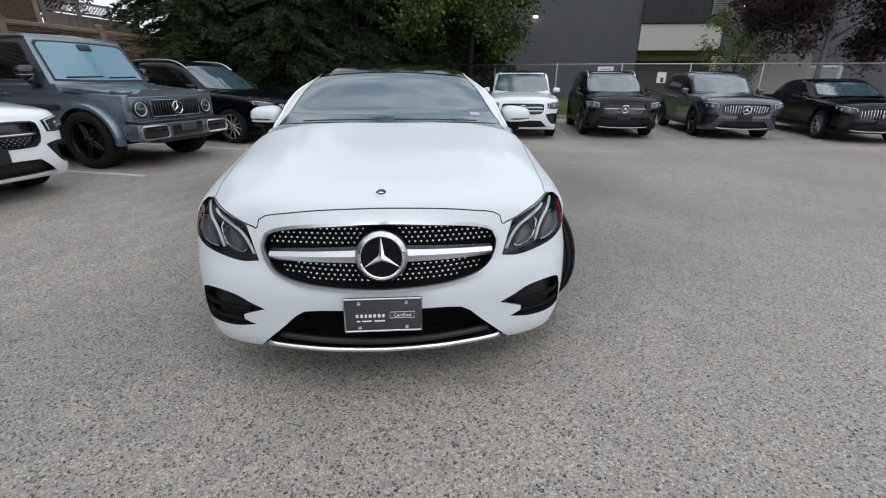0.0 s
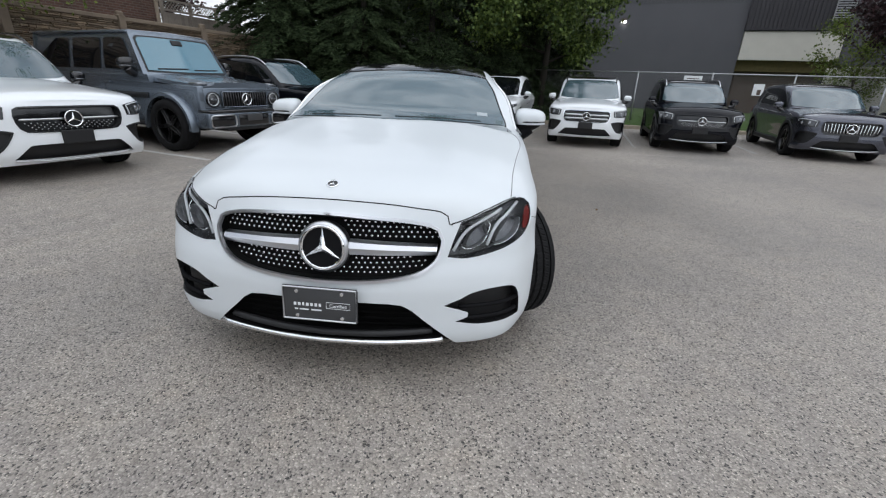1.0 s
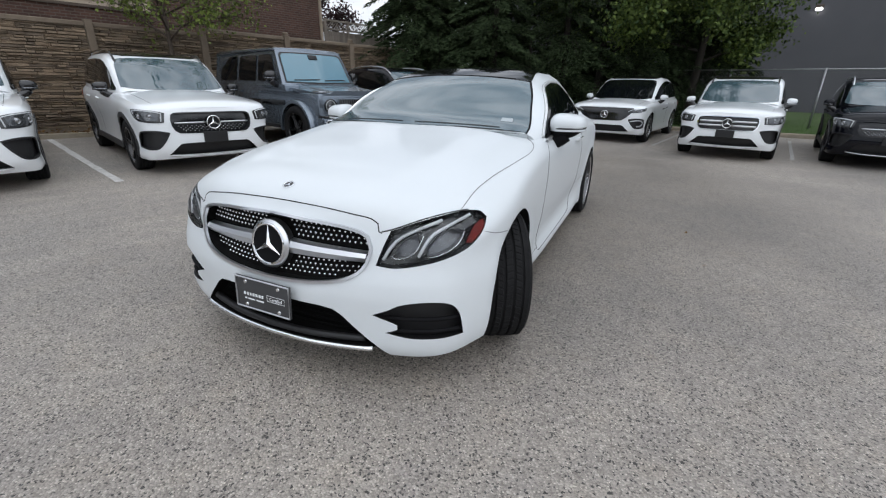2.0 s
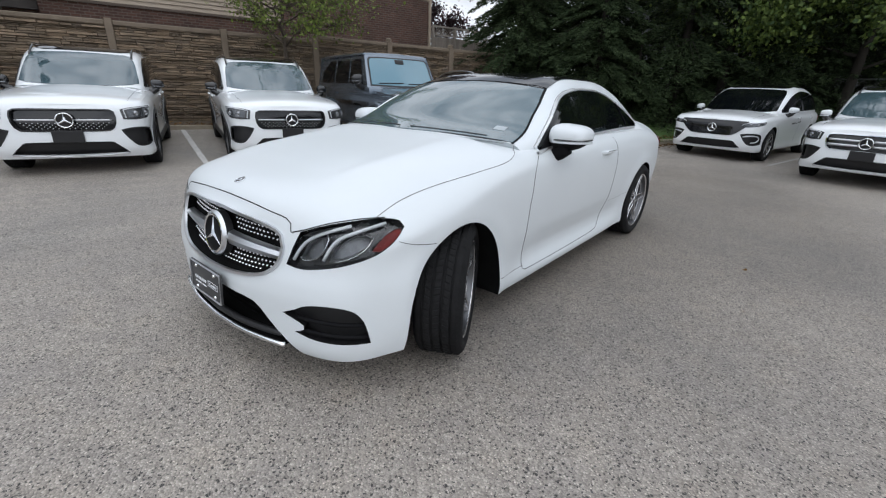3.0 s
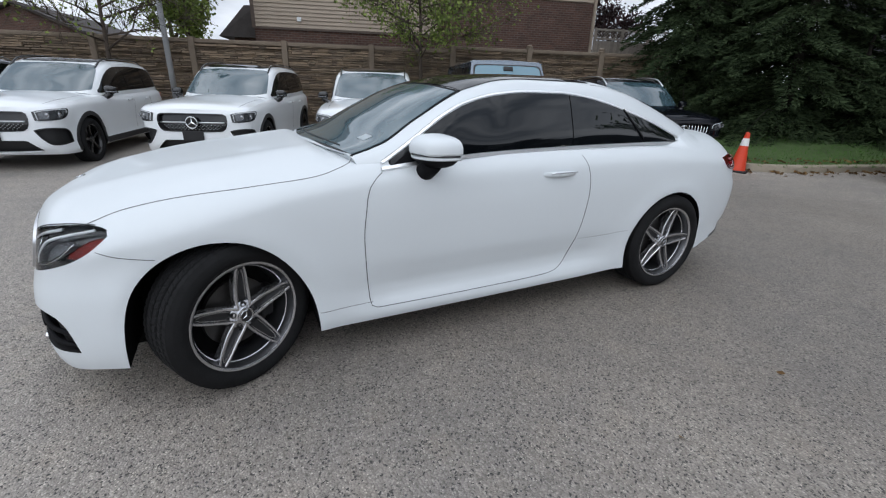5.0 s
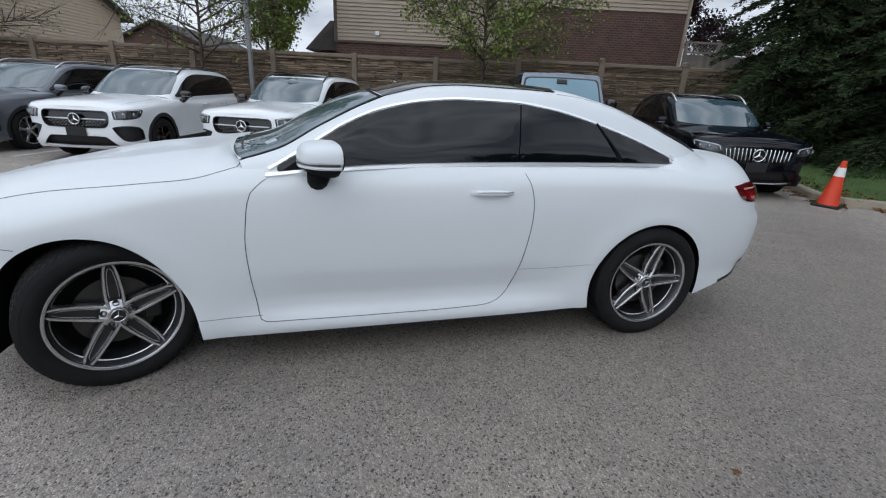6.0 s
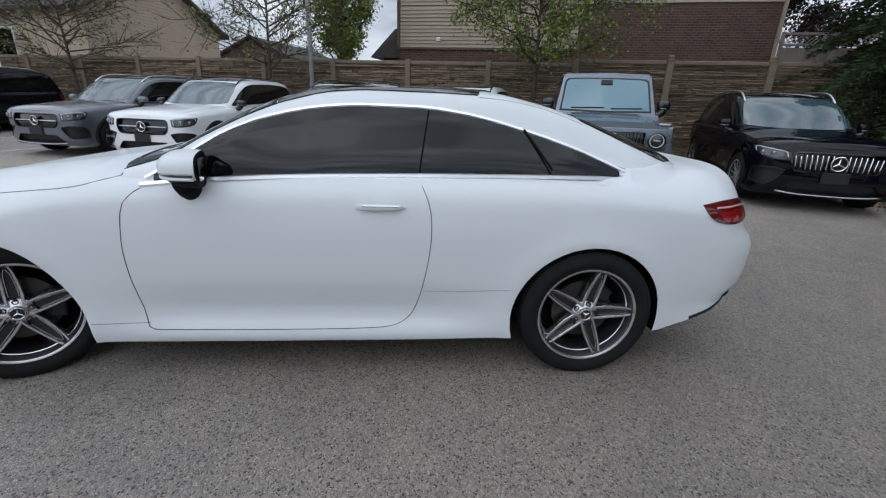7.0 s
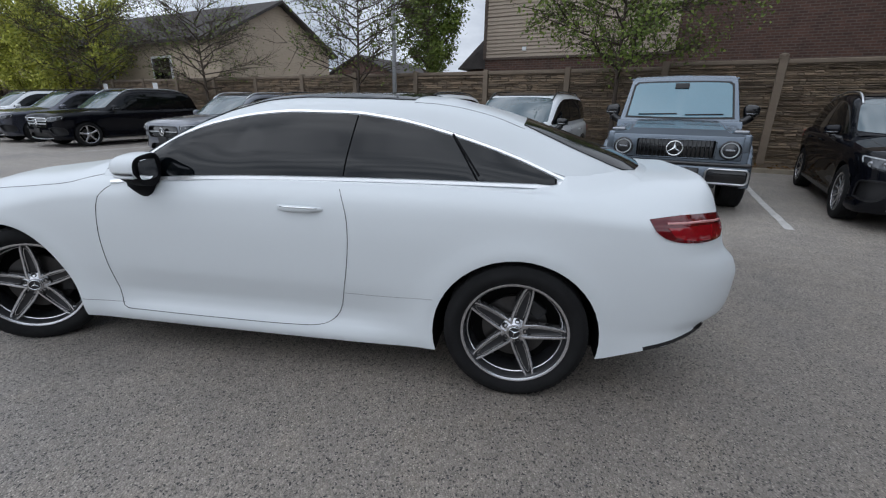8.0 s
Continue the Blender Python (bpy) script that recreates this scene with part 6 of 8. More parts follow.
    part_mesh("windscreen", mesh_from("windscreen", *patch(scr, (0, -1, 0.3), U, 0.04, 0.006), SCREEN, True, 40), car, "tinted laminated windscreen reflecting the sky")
    half_r = [(0.17, 1.217, 1.5), (0.45, 1.230, 1.5), (0.604, 1.258, 1.5), (0.604, 1.258, 1.5), (0.594, 1.346, 1.5), (0.566, 1.53, 1.5), (0.552, 1.72, 1.5), (0.550, 1.95, 1.5), (0.535, 2.20, 1.5), (0.525, 2.28, 1.5), (0.525, 2.28, 1.5), (0.42, 2.30, 1.5)]
    roof = spline([(0, 1.215, 1.5)] + half_r + [(0, 2.31, 1.5)] + mirror_pts(half_r[::-1]), 0.06)
    part_mesh("roof_panel", mesh_from("roof_panel", *patch(roof, (0, 0, 1), U, 0.05, 0.006), ROOF_GLASS, True, 40), car, "black glass roof panel")
    half_w = [(0.40, 2.865, 1.35), (0.512, 2.85, 1.32), (0.536, 2.95, 1.3), (0.560, 3.09, 1.2), (0.565, 3.23, 1.2), (0.540, 3.35, 1.1), (0.476, 3.425, 1.1), (0.37, 3.465, 1.1)]
    rear = spline([(0, 2.87, 1.36)] + half_w + [(0, 3.50, 1.1)] + mirror_pts(half_w[::-1]), 0.06)
    part_mesh("rear_window", mesh_from("rear_window", *patch(rear, (0, 0.3, 1), U, 0.05, 0.006), TINT, True, 40), car, "dark tinted rear window")
    SD = (1, 0, 0.25)
    sill = curve_fn([(0.66, 0.986), (0.76, 0.997), (0.93, 1.014), (1.1, 1.031), (1.5, 1.053), (1.95, 1.067), (2.45, 1.077), (2.9, 1.080), (3.1, 1.074)])
    arch = curve_fn([(0.68, 0.968), (0.772, 1.024), (0.844, 1.070), (0.916, 1.119), (0.99, 1.169), (1.065, 1.218), (1.25, 1.306), (1.45, 1.359), (1.70, 1.383), (1.95, 1.384), (2.2, 1.358), (2.5, 1.287), (2.8, 1.188), (3.045, 1.082)])
    def between(y0, y1, lean0=0.0, lean1=0.0):
        top = [on_x(y, float(arch(y)), 0.75) for y in np.linspace(y0 + lean0, y1 + lean1, 26)]
        bot = [on_x(y, float(sill(y)) + 0.008, 0.85) for y in np.linspace(y1, y0, 22)]
        def edge(a, b):
            n = max(2, int(abs(a[2] - b[2]) / 0.04))
            return [tuple(np.array(a) + (np.array(b) - np.array(a)) * q / n) for q in range(1, n)]
        return top + edge(top[-1], bot[0]) + bot + edge(bot[-1], top[0])
    both("window_seal", patch(between(0.738, 3.025), SD, U, 0.04, 0.001), SEAL, car, "black window surround")
    for nm, a, b, la, lb, lab in (("door_window", 0.744, 1.966, 0.0, 0.045, "tinted frameless door glass"), ("rear_side_window", 1.974, 2.640, 0.045, -0.135, "tinted rear side glass"), ("quarter_window", 2.652, 3.015, -0.135, 0.0, "small fixed quarter glass")):
        both(nm, patch(between(a, b, la, lb), SD, U, 0.022, 0.008), TINT, car, lab)
    both("quarter_bar", ribbon([on_x(2.652 - 0.146 * q, 1.074 + (1.285 - 1.074) * q, 0.7) for q in np.linspace(0, 1, 12)], SD, U, 0.012, 0.013), SEAL, car, "black quarter window bar")
    sail = [on_x(0.757, 1.006, 0.85), on_x(0.757, 1.006, 0.85), on_x(0.86, 1.068, 0.8), on_x(0.925, 1.112, 0.78), on_x(0.925, 1.112, 0.78), on_x(0.945, 1.07, 0.82), on_x(0.965, 1.028, 0.85), on_x(0.965, 1.028, 0.85), on_x(0.87, 1.018, 0.85)]
    both("mirror_sail", patch(spline(sail, 0.02), SD, U, 0.04, 0.011), SEAL, car, "black panel in the corner of the window")
    rim = [on_x(y, float(arch(y)) + 0.012, 0.75) for y in np.linspace(0.70, 3.025, 70)]
    tipp = [on_x(3.056, 1.083, 0.72), on_x(3.062, 1.074, 0.72), on_x(3.052, 1.066, 0.72), on_x(3.03, 1.064, 0.74)]
    both("window_trim", ribbon(spline(rim + tipp, 0.02, False), SD, BU, 0.016, 0.010), BRIGHT_TRIM, car, "satin silver window surround")
    both("waist_trim", ribbon([on_x(y, float(sill(y)) - 0.006, 0.85) for y in np.linspace(0.69, 3.045, 60)], SD, BU, 0.020, 0.014), BRIGHT_TRIM, car, "bright waist strip")
    both("roof_seam", ribbon([on_x(y, float(arch(y)) + 0.023, 0.75) for y in np.linspace(0.70, 3.0, 60)] + [on_x(3.06, 1.100, 0.72), on_x(3.092, 1.080, 0.72)], SD, BU, 0.0034, 0.001), SEAM_SOFT, car)
    both("roof_joint", ribbon(spline([(0.545, 2.283, 1.424), (0.525, 2.543, 1.401), (0.530, 2.687, 1.364), (0.550, 2.857, 1.302)], 0.04, False), (0.3, 0, 1), U, 0.0045, 0.001), SEAM_SOFT, car)
    # the pillar's foot runs smoothly into the quarter panel
    d_, e_ = Vector((0.8, 0, 0.6)), Vector((-0.6, 0, 0.8))
    rows_ = []
    for y in np.linspace(2.90, 3.50, 31):
        k = min(1.0, (y - 2.885) / 0.2, (3.515 - y) / 0.2)
        k = k * k * (3 - 2 * k)
        def far(bv, w):
            return drop_on(bv, Vector((0.72, y, 1.05)) + e_ * w, d_)
        ws = [w for w in np.linspace(0.12, -0.10, 45) if (far(B, w)[0] - far(U, w)[0]).dot(d_) > 0]
        wc = ws[0] if ws else -0.02
        (a, na), (b, nb) = far(U, min(wc + 0.055 * k, wc + 0.01 if y < 3.05 else 9)), far(B, wc - 0.075 * k - 0.004)
        ta, tb = Vector((na.z, 0, -na.x)).normalized(), Vector((nb.z, 0, -nb.x)).normalized()
        ln_ = (b - a).length
        row = []
        for q in np.linspace(0, 1, 9):
            h0, h1, h2, h3 = 2 * q**3 - 3 * q**2 + 1, q**3 - 2 * q**2 + q, -2 * q**3 + 3 * q**2, q**3 - q**2
            row.append(a * h0 + ta * (h1 * ln_) + b * h2 + tb * (h3 * ln_) + d_ * 0.0008)
        rows_.append(row)
    v = [p for r in rows_ for p in r]
    f = [(9 * i + j, 9 * i + j + 1, 9 * i + j + 10, 9 * i + j + 9) for i in range(len(rows_) - 1) for j in range(8)]
    both("pillar_foot", (v, f), WHITE, car)
    # rubber apron at the foot of the screen, with the wipers
    cowl = spline([(0, 0.446, 1.2), (0.4, 0.475, 1.2), (0.60, 0.512, 1.2), (0.74, 0.560, 1.2), (0.73, 0.585, 1.2), (0.5, 0.530, 1.2), (0, 0.478, 1.2), (-0.5, 0.530, 1.2), (-0.73, 0.585, 1.2), (-0.74, 0.560, 1.2), (-0.60, 0.512, 1.2), (-0.4, 0.475, 1.2)], 0.04)
    part_mesh("scuttle", mesh_from("scuttle", *patch(cowl, (0, 0, 1), BU, 0.04, 0.003), PLASTIC, True, 40), car, "black plastic scuttle")
    for s, x0, x1 in ((1, 0.60, 0.02), (-1, -0.08, -0.60)):
        line = [drop_on(BU, Vector((x, 0.478 + 0.16 * abs(x) ** 1.6, 1.1)), Vector((0, -0.3, 1)).normalized())[0] + Vector((0, -0.002, 0.005)) for x in np.linspace(x0, x1, 16)]
        part_mesh("wiper", mesh_from("wiper", *tube(line, 0.0055, 6), PLASTIC, True), car, "black wiper blade")

    # grille: frame, bar, ring, studs
    gr = part_mesh("grille", None, car)
    part_mesh("grille_frame", mesh_from("grille_frame", *ribbon(grille + grille[:2], F, B, 0.016, 0.011), SATIN, True, 40), gr, "chrome grille surround")
    for s in (1, -1):
        v, f = [], []
        for x in np.linspace(0.09, 0.485, 16):
            y = drop_on(B, Vector((x, 0, 0.63)), Vector(F))[0].y + 0.012
            hgt = 0.022 + 0.012 * (0.485 - x) / 0.4
            zc_ = 0.640 - 0.012 * x
            v += [(s * x, y + 0.03, zc_ + hgt), (s * x, y, zc_ + hgt * 0.8), (s * x, y - 0.012, zc_ + 0.002), (s * x, y - 0.002, zc_ - hgt * 0.9), (s * x, y + 0.03, zc_ - hgt)]
        for i in range(15):
            for k in range(4):
                q = (5 * i + k, 5 * i + k + 1, 5 * i + k + 6, 5 * i + k + 5)
                f.append(q if s < 0 else q[::-1])
        part_mesh("grille_bar", mesh_from("grille_bar", v, f, SATIN, True, 40), gr, "silver grille bar")
    stud = lathe([(-0.004, 0.0005), (-0.0036, 0.0038), (-0.002, 0.0058), (0.0035, 0.0063)], 8, "y")
    stud_me = mesh_from("stud", *stud, CHROME, True, 50)
    poly = [(p[0], p[2]) for p in grille]
    def inside(x, z):
        c = False
        for i in range(len(poly)):
            (ax, az), (bx, bz) = poly[i], poly[i - 1]
            if (az > z) != (bz > z) and x < (bx - ax) * (z - az) / (bz - az) + ax:
                c = not c
        return c
    for r in range(14):
        z0 = 0.502 + r * 0.0200
        for k in range(-20, 21):
            x = (k + 0.5 * (r % 2)) * 0.0262
            z = z0 + (0.020 if z0 < 0.62 else 0.0) * (abs(x) / 0.5) ** 2 * 1.2
            if math.hypot(x, z - 0.638) < 0.119 or abs(z - 0.64 + 0.012 * abs(x)) < 0.040:
                continue
            if all(inside(x + a, z + b) for a, b in ((0.012, 0), (-0.012, 0), (0, 0.009), (0, -0.009))):
                y = drop_on(B, Vector((x, 0, z)), Vector(F))[0].y + 0.0505
                part_mesh("stud", stud_me, gr, "", Matrix.Translation((x, y, z)))
    yst = -0.875
    face = Matrix.Translation((0, yst, 0.640)) @ Matrix.Rotation(radians(-8), 4, "X") @ Matrix.Scale(0.91, 4)
    emb = part_mesh("emblem", mesh_from("emblem", *join(ring_shape(0.108, 0.012, 0.007), star_shape(0.098, 0.014)), CHROME, True, 25), gr, "large chrome ring with a three-armed star", face)
    part_mesh("emblem_disc", mesh_from("emblem_disc", *disc_shape(0.10, 0.002), SEAL, False), emb, "gloss black disc")
    part_mesh("emblem_collar", mesh_from("emblem_collar", *lathe([(0.0, 0.106), (-0.005, 0.110), (0.004, 0.121), (0.012, 0.124)], 40, "y"), SATIN, True, 40), emb, "silver collar")
    part_mesh("emblem_socket", mesh_from("emblem_socket", *lathe([(0.011, 0.1235), (0.03, 0.124), (0.05, 0.125)], 40, "y"), PLASTIC, True, 40), emb, "black emblem socket")

    # lower intake
    it = part_mesh("front_intake", None, car)
    for r in range(5):
        z = 0.252 + r * 0.030
        hw = 0.48 - r * 0.027
        pts = [(x, drop_on(B, Vector((x, 0, z)), Vector(F))[0].y + 0.085, z) for x in np.linspace(-hw, hw, 20)]
        t = tube(pts, 0.0042, 5)
        part_mesh("intake_slat", mesh_from("intake_slat", *t, LINER, True), it)
    lip = [(x, drop_on(B, Vector((x, 0, 0.235)), Vector(F))[0].y - 0.018 + 0.03 * abs(x) ** 4, 0.212 + 0.05 * abs(x) ** 2.2) for x in np.linspace(-0.528, 0.528, 30)]
    part_mesh("chrome_lip", mesh_from("chrome_lip", *tube(lip, 0.0125, 8), CHROME, True), it, "chrome lower lip")
    blade = [(p[0] * 0.90, p[1] + 0.022, p[2] + 0.030) for p in lip]
    part_mesh("intake_blade", mesh_from("intake_blade", *tube(blade, 0.017, 8), PLASTIC, True), it)
    v = [p for q in lip for p in ((q[0], q[1] + 0.012, q[2]), (q[0], -0.72, q[2] + 0.012), (q[0], -0.72, 0.42))]
    f = [(3 * i + k, 3 * i + k + 1, 3 * i + k + 4, 3 * i + k + 3) for i in range(len(lip) - 1) for k in range(2)]
    part_mesh("intake_duct", mesh_from("intake_duct", v, f, LINER, True), it, "black intake duct")
    # vents with two fins each
    for s in (1, -1):
        for z, w0, w1 in ((0.378, 0.60, 0.85), (0.318, 0.62, 0.855)):
            pts = []
            for q in np.linspace(0, 1, 10):
                p = drop_on(B, Vector((w0 + (w1 - w0) * q, -0.82 + 0.18 * q, z - 0.006 * q)), Vector(DIAG).normalized())[0]
                pts.append((s * (p.x - 0.012), p.y + 0.014, p.z))
            part_mesh("vent_fin", mesh_from("vent_fin", *tube(pts, 0.011, 8), SEAL, True), car, "black vent fin")
    # headlamps
    def lp(x, y, z, sink):
        d = Vector(DIAG).normalized()
        return drop_on(B, Vector((x, y, z)), d)[0] - d * sink
    for s in (1, -1):
        hl = part_mesh("headlamp", None, car)
        lens = patch(lamp, DIAG, B, 0.035, 0.001, 0.004)
        lo = part_mesh("lens", mesh_from("lens", *(lens if s == 1 else flip(lens)), LENS, True, 50), hl, "clear lamp cover")
        lo.visible_shadow = False
        def sg(p):
            return (s * p[0], p[1], p[2])
        strips = [[(0.562, -0.79, 0.632), (0.595, -0.772, 0.690), (0.632, -0.75, 0.730), (0.695, -0.705, 0.766), (0.758, -0.632, 0.792)],
                  [(0.704, -0.74, 0.652), (0.729, -0.717, 0.710), (0.752, -0.69, 0.745), (0.792, -0.627, 0.771), (0.838, -0.513, 0.796)]]
        threads = [[(0.60, -0.784, 0.652), (0.615, -0.781, 0.640), (0.652, -0.767, 0.646), (0.69, -0.75, 0.668), (0.712, -0.731, 0.712), (0.716, -0.718, 0.738), (0.702, -0.714, 0.758)],
                   [(0.735, -0.733, 0.652), (0.768, -0.715, 0.656), (0.815, -0.677, 0.678), (0.843, -0.633, 0.708), (0.845, -0.583, 0.752)]]
        for st in strips:
            pts = [sg(lp(*p, 0.018)) for p in spline(st, 0.02, False)]
            part_mesh("light_strip", mesh_from("light_strip", *tube(pts, 0.0078, 8), LAMP_WHITE, True), hl, "white light strip")
        for st in threads:
            pts = [sg(lp(*p, 0.014)) for p in spline(st, 0.02, False)]
            part_mesh("bowl_edge", mesh_from("bowl_edge", *tube(pts, 0.0028, 6), CHROME, True), hl, "chrome bowl edge")
        for bl in ([(0.605, -0.78, 0.655), (0.625, -0.76, 0.705), (0.690, -0.73, 0.748), (0.706, -0.735, 0.700), (0.685, -0.752, 0.668), (0.645, -0.77, 0.648)], [(0.740, -0.735, 0.662), (0.755, -0.71, 0.715), (0.805, -0.64, 0.765), (0.838, -0.585, 0.752), (0.838, -0.635, 0.712), (0.808, -0.68, 0.682)], [(0.590, -0.75, 0.742), (0.64, -0.72, 0.768), (0.72, -0.66, 0.795), (0.69, -0.69, 0.778), (0.62, -0.74, 0.745)]):
            bw = patch(spline(bl, 0.03), DIAG, B, 0.04, -0.046)
            part_mesh("reflector", mesh_from("reflector", *(bw if s == 1 else flip(bw)), LAMP_BOWL, True, 40), hl, "silvery reflector")
        am = spline([(0.856, -0.600, 0.702), (0.862, -0.565, 0.738), (0.866, -0.520, 0.766), (0.880, -0.465, 0.780), (0.889, -0.468, 0.766), (0.889, -0.515, 0.730), (0.872, -0.575, 0.698)], 0.02)
        bw = patch(am, DIAG, B, 0.03, -0.012)
        part_mesh("side_reflector", mesh_from("side_reflector", *(bw if s == 1 else flip(bw)), AMBER, True, 40), hl, "dark red side reflector")
    # panel gaps
    def gap(name, pts, way, bvh, w=0.005, m=SEAM, two=True):
        sh = ribbon(spline(pts, 0.025, False), way, bvh, w, 0.0008 if bvh is B else 0.0016)
        if two:
            both(name, sh, m, car)
        else:
            part_mesh(name, mesh_from(name, *sh, m, True), car)
    half_b = [(0.18, -0.788, 0.827), (0.40, -0.782, 0.815), (0.492, -0.770, 0.805), (0.522, -0.769, 0.788), (0.531, -0.777, 0.755), (0.545, -0.772, 0.748)]
    gap("bonnet_gap", mirror_pts(half_b[::-1]) + [(0, -0.788, 0.831)] + half_b, (0, -0.7, 0.7), B, 0.0065, SEAM, False)
    gap("lamp_gap", [(0.545, -0.772, 0.750), (0.580, -0.755, 0.761), (0.685, -0.690, 0.801), (0.760, -0.595, 0.817), (0.820, -0.496, 0.819)], DIAG, B, 0.007)
    gap("wing_gap", [(0.796, -0.532, 0.82), (0.800, -0.366, 0.874), (0.816, -0.175, 0.909), (0.845, 0.091, 0.939), (0.868, 0.300, 0.962), (0.866, 0.420, 0.986), (0.835, 0.510, 1.015), (0.785, 0.575, 1.045)], (0.6, 0, 1), BU, 0.0034, SEAM_SOFT)
    gap("door_gap", [on_x(0.690, 1.009), on_x(0.665, 0.992), on_x(0.645, 0.972), on_x(0.622, 0.946), on_x(0.606, 0.900), on_x(0.594, 0.825), on_x(0.581, 0.710), on_x(0.585, 0.562), on_x(0.600, 0.40), on_x(0.614, 0.300), on_x(0.640, 0.286), on_x(0.72, 0.284), on_x(1.2, 0.284), on_x(1.76, 0.294), on_x(1.885, 0.320), on_x(1.948, 0.385), on_x(1.997, 0.55), on_x(2.029, 0.75), on_x(2.031, 0.89), on_x(2.012, 0.98), on_x(1.984, 1.045)], (1, 0, 0.1), BU, 0.0036)
    gap("bumper_gap", [on_x(-0.525, 0.730), on_x(-0.46, 0.708), on_x(-0.38, 0.692), on_x(-0.325, 0.684)], (1, -0.1, 0), B, 0.0032)
    gap("sill_gap", [on_x(0.34, 0.288), on_x(0.62, 0.290)], (1, 0, 0), B, 0.003, SEAM_SOFT)
    gap("quarter_gap", [on_x(1.995, 0.475), on_x(2.25, 0.478), on_x(2.46, 0.49)], (1, 0, 0), B, 0.0016, SEAM_SOFT)
    # door handles
    for s in (1, -1):
        hd = part_mesh("door_handle", None, car)
        hit = lambda y, z: drop_on(B, Vector((1.2, y, z)), Vector((1, 0, 0)))[0]
        cup = spline([on_x(1.66, 0.917), on_x(1.72, 0.94), on_x(1.80, 0.945), on_x(1.89, 0.935), on_x(1.90, 0.915), on_x(1.85, 0.90), on_x(1.75, 0.897)], 0.02)
        c_ = patch(cup, (1, 0, 0), B, 0.03, 0.0012, 0.002)
        part_mesh("handle_cup", mesh_from("handle_cup", *(c_ if s == 1 else flip(c_)), WHITE, True, 40), hd)
        v, f = [], []
        for q in np.linspace(0, 1, 18):
            y = 1.668 + 0.24 * q
            p = hit(y, 0.918)
            b = 0.004 + 0.026 * min(1, 4 * q, 4 * (1.02 - q))
            hh = 0.006 + 0.011 * math.sin(math.pi * min(1, 0.15 + 0.85 * q)) ** 0.5
            for a in np.linspace(0, 2 * math.pi, 10, endpoint=False):
                v.append((s * (p.x + b * 0.55 + b * 0.45 * math.cos(a)), y, 0.918 + hh * math.sin(a)))
        for i in range(17):
            for k in range(10):
                f.append((10 * i + k, 10 * i + (k + 1) % 10, 10 * i + 10 + (k + 1) % 10, 10 * i + 10 + k))
        f += [tuple(range(10)), tuple(170 + k for k in range(10))[::-1]]
        part_mesh("handle_grip", mesh_from("handle_grip", v, f, WHITE, True, 50), hd)
        st = [(s * (hit(y, 0.92).x + 0.031), y, 0.928) for y in np.linspace(1.70, 1.893, 8)]
        part_mesh("handle_strip", mesh_from("handle_strip", *tube(st, 0.004, 6), CHROME, True), hd, "chrome handle strip")
    # tail lamps
    tl = spline([(0.848, 3.427, 0.941), (0.848, 3.427, 0.941), (0.795, 3.57, 0.953), (0.70, 3.71, 0.952), (0.607, 3.80, 0.945), (0.607, 3.80, 0.945), (0.645, 3.81, 0.896), (0.690, 3.795, 0.843), (0.690, 3.795, 0.843), (0.815, 3.660, 0.838), (0.866, 3.525, 0.853), (0.874, 3.455, 0.896)], 0.02)
    lower_half = spline([(0.842, 3.50, 0.906), (0.842, 3.50, 0.906), (0.76, 3.645, 0.910), (0.637, 3.80, 0.902), (0.637, 3.80, 0.902), (0.660, 3.80, 0.875), (0.692, 3.785, 0.852), (0.692, 3.785, 0.852), (0.80, 3.67, 0.848), (0.855, 3.55, 0.864)], 0.02)
    TD = (0.86, 0.5, 0.0)
    for s in (1, -1):
        tt = part_mesh("tail_lamp", None, car)
        a = patch(tl, TD, B, 0.03, 0.006, 0.01)
        part_mesh("tail_lens", mesh_from("tail_lens", *(a if s == 1 else flip(a)), DARK_RED, True, 45), tt, "dark red tail lamp lens")
        a = patch(lower_half, TD, B, 0.03, 0.0085, 0.002)
        part_mesh("brake_lens", mesh_from("brake_lens", *(a if s == 1 else flip(a)), RED_LENS, True, 45), tt, "bright red brake lens")
        a = ribbon(spline([(0.845, 3.502, 0.922), (0.76, 3.65, 0.924), (0.645, 3.79, 0.915)], 0.03, False), TD, B, 0.013, 0.0095)
        part_mesh("tail_band", mesh_from("tail_band", *(a if s == 1 else flip(a)), PINK_BAND, True), tt, "pale indicator band")
    # rear bumper: dark apron and exhaust tips
    ap = [(x, 3.80 - 0.12 * abs(x) ** 3, 0.405) for x in np.linspace(-0.74, 0.74, 24)]
    part_mesh("rear_apron", mesh_from("rear_apron", *tube(ap, 0.035, 8), PLASTIC, True), car, "black rear apron")
    low_edge = curve_fn(COUPE["zb"])
    both("rear_valance", ribbon([on_x(y, float(low_edge(y)) + 0.001 + 0.010 * (y - 3.4)) for y in np.linspace(3.54, 3.88, 16)], (1, 0.12, 0), B, 0.022, 0.003), PLASTIC, car, "black rear valance edge")
    for s in (1, -1):
        bm = bmesh.new()
        box(bm, 0.15, 0.12, 0.05, Matrix.Translation((s * 0.55, 3.76, 0.39)) @ Matrix.Rotation(s * -0.35, 4, "Z"), 0.02, 2)
        part("exhaust_trim", bm, CHROME, car, "chrome exhaust trim", True)
    bm = bmesh.new()
    box(bm, 1.24, 3.9, 0.11, Matrix.Translation((0, 1.38, 0.192)), 0.03, 2)
    box(bm, 1.60, 2.0, 0.11, Matrix.Translation((0, 1.42, 0.172)), 0.03, 2)
    part("underbody", bm, LINER, car, "black underbody", True)
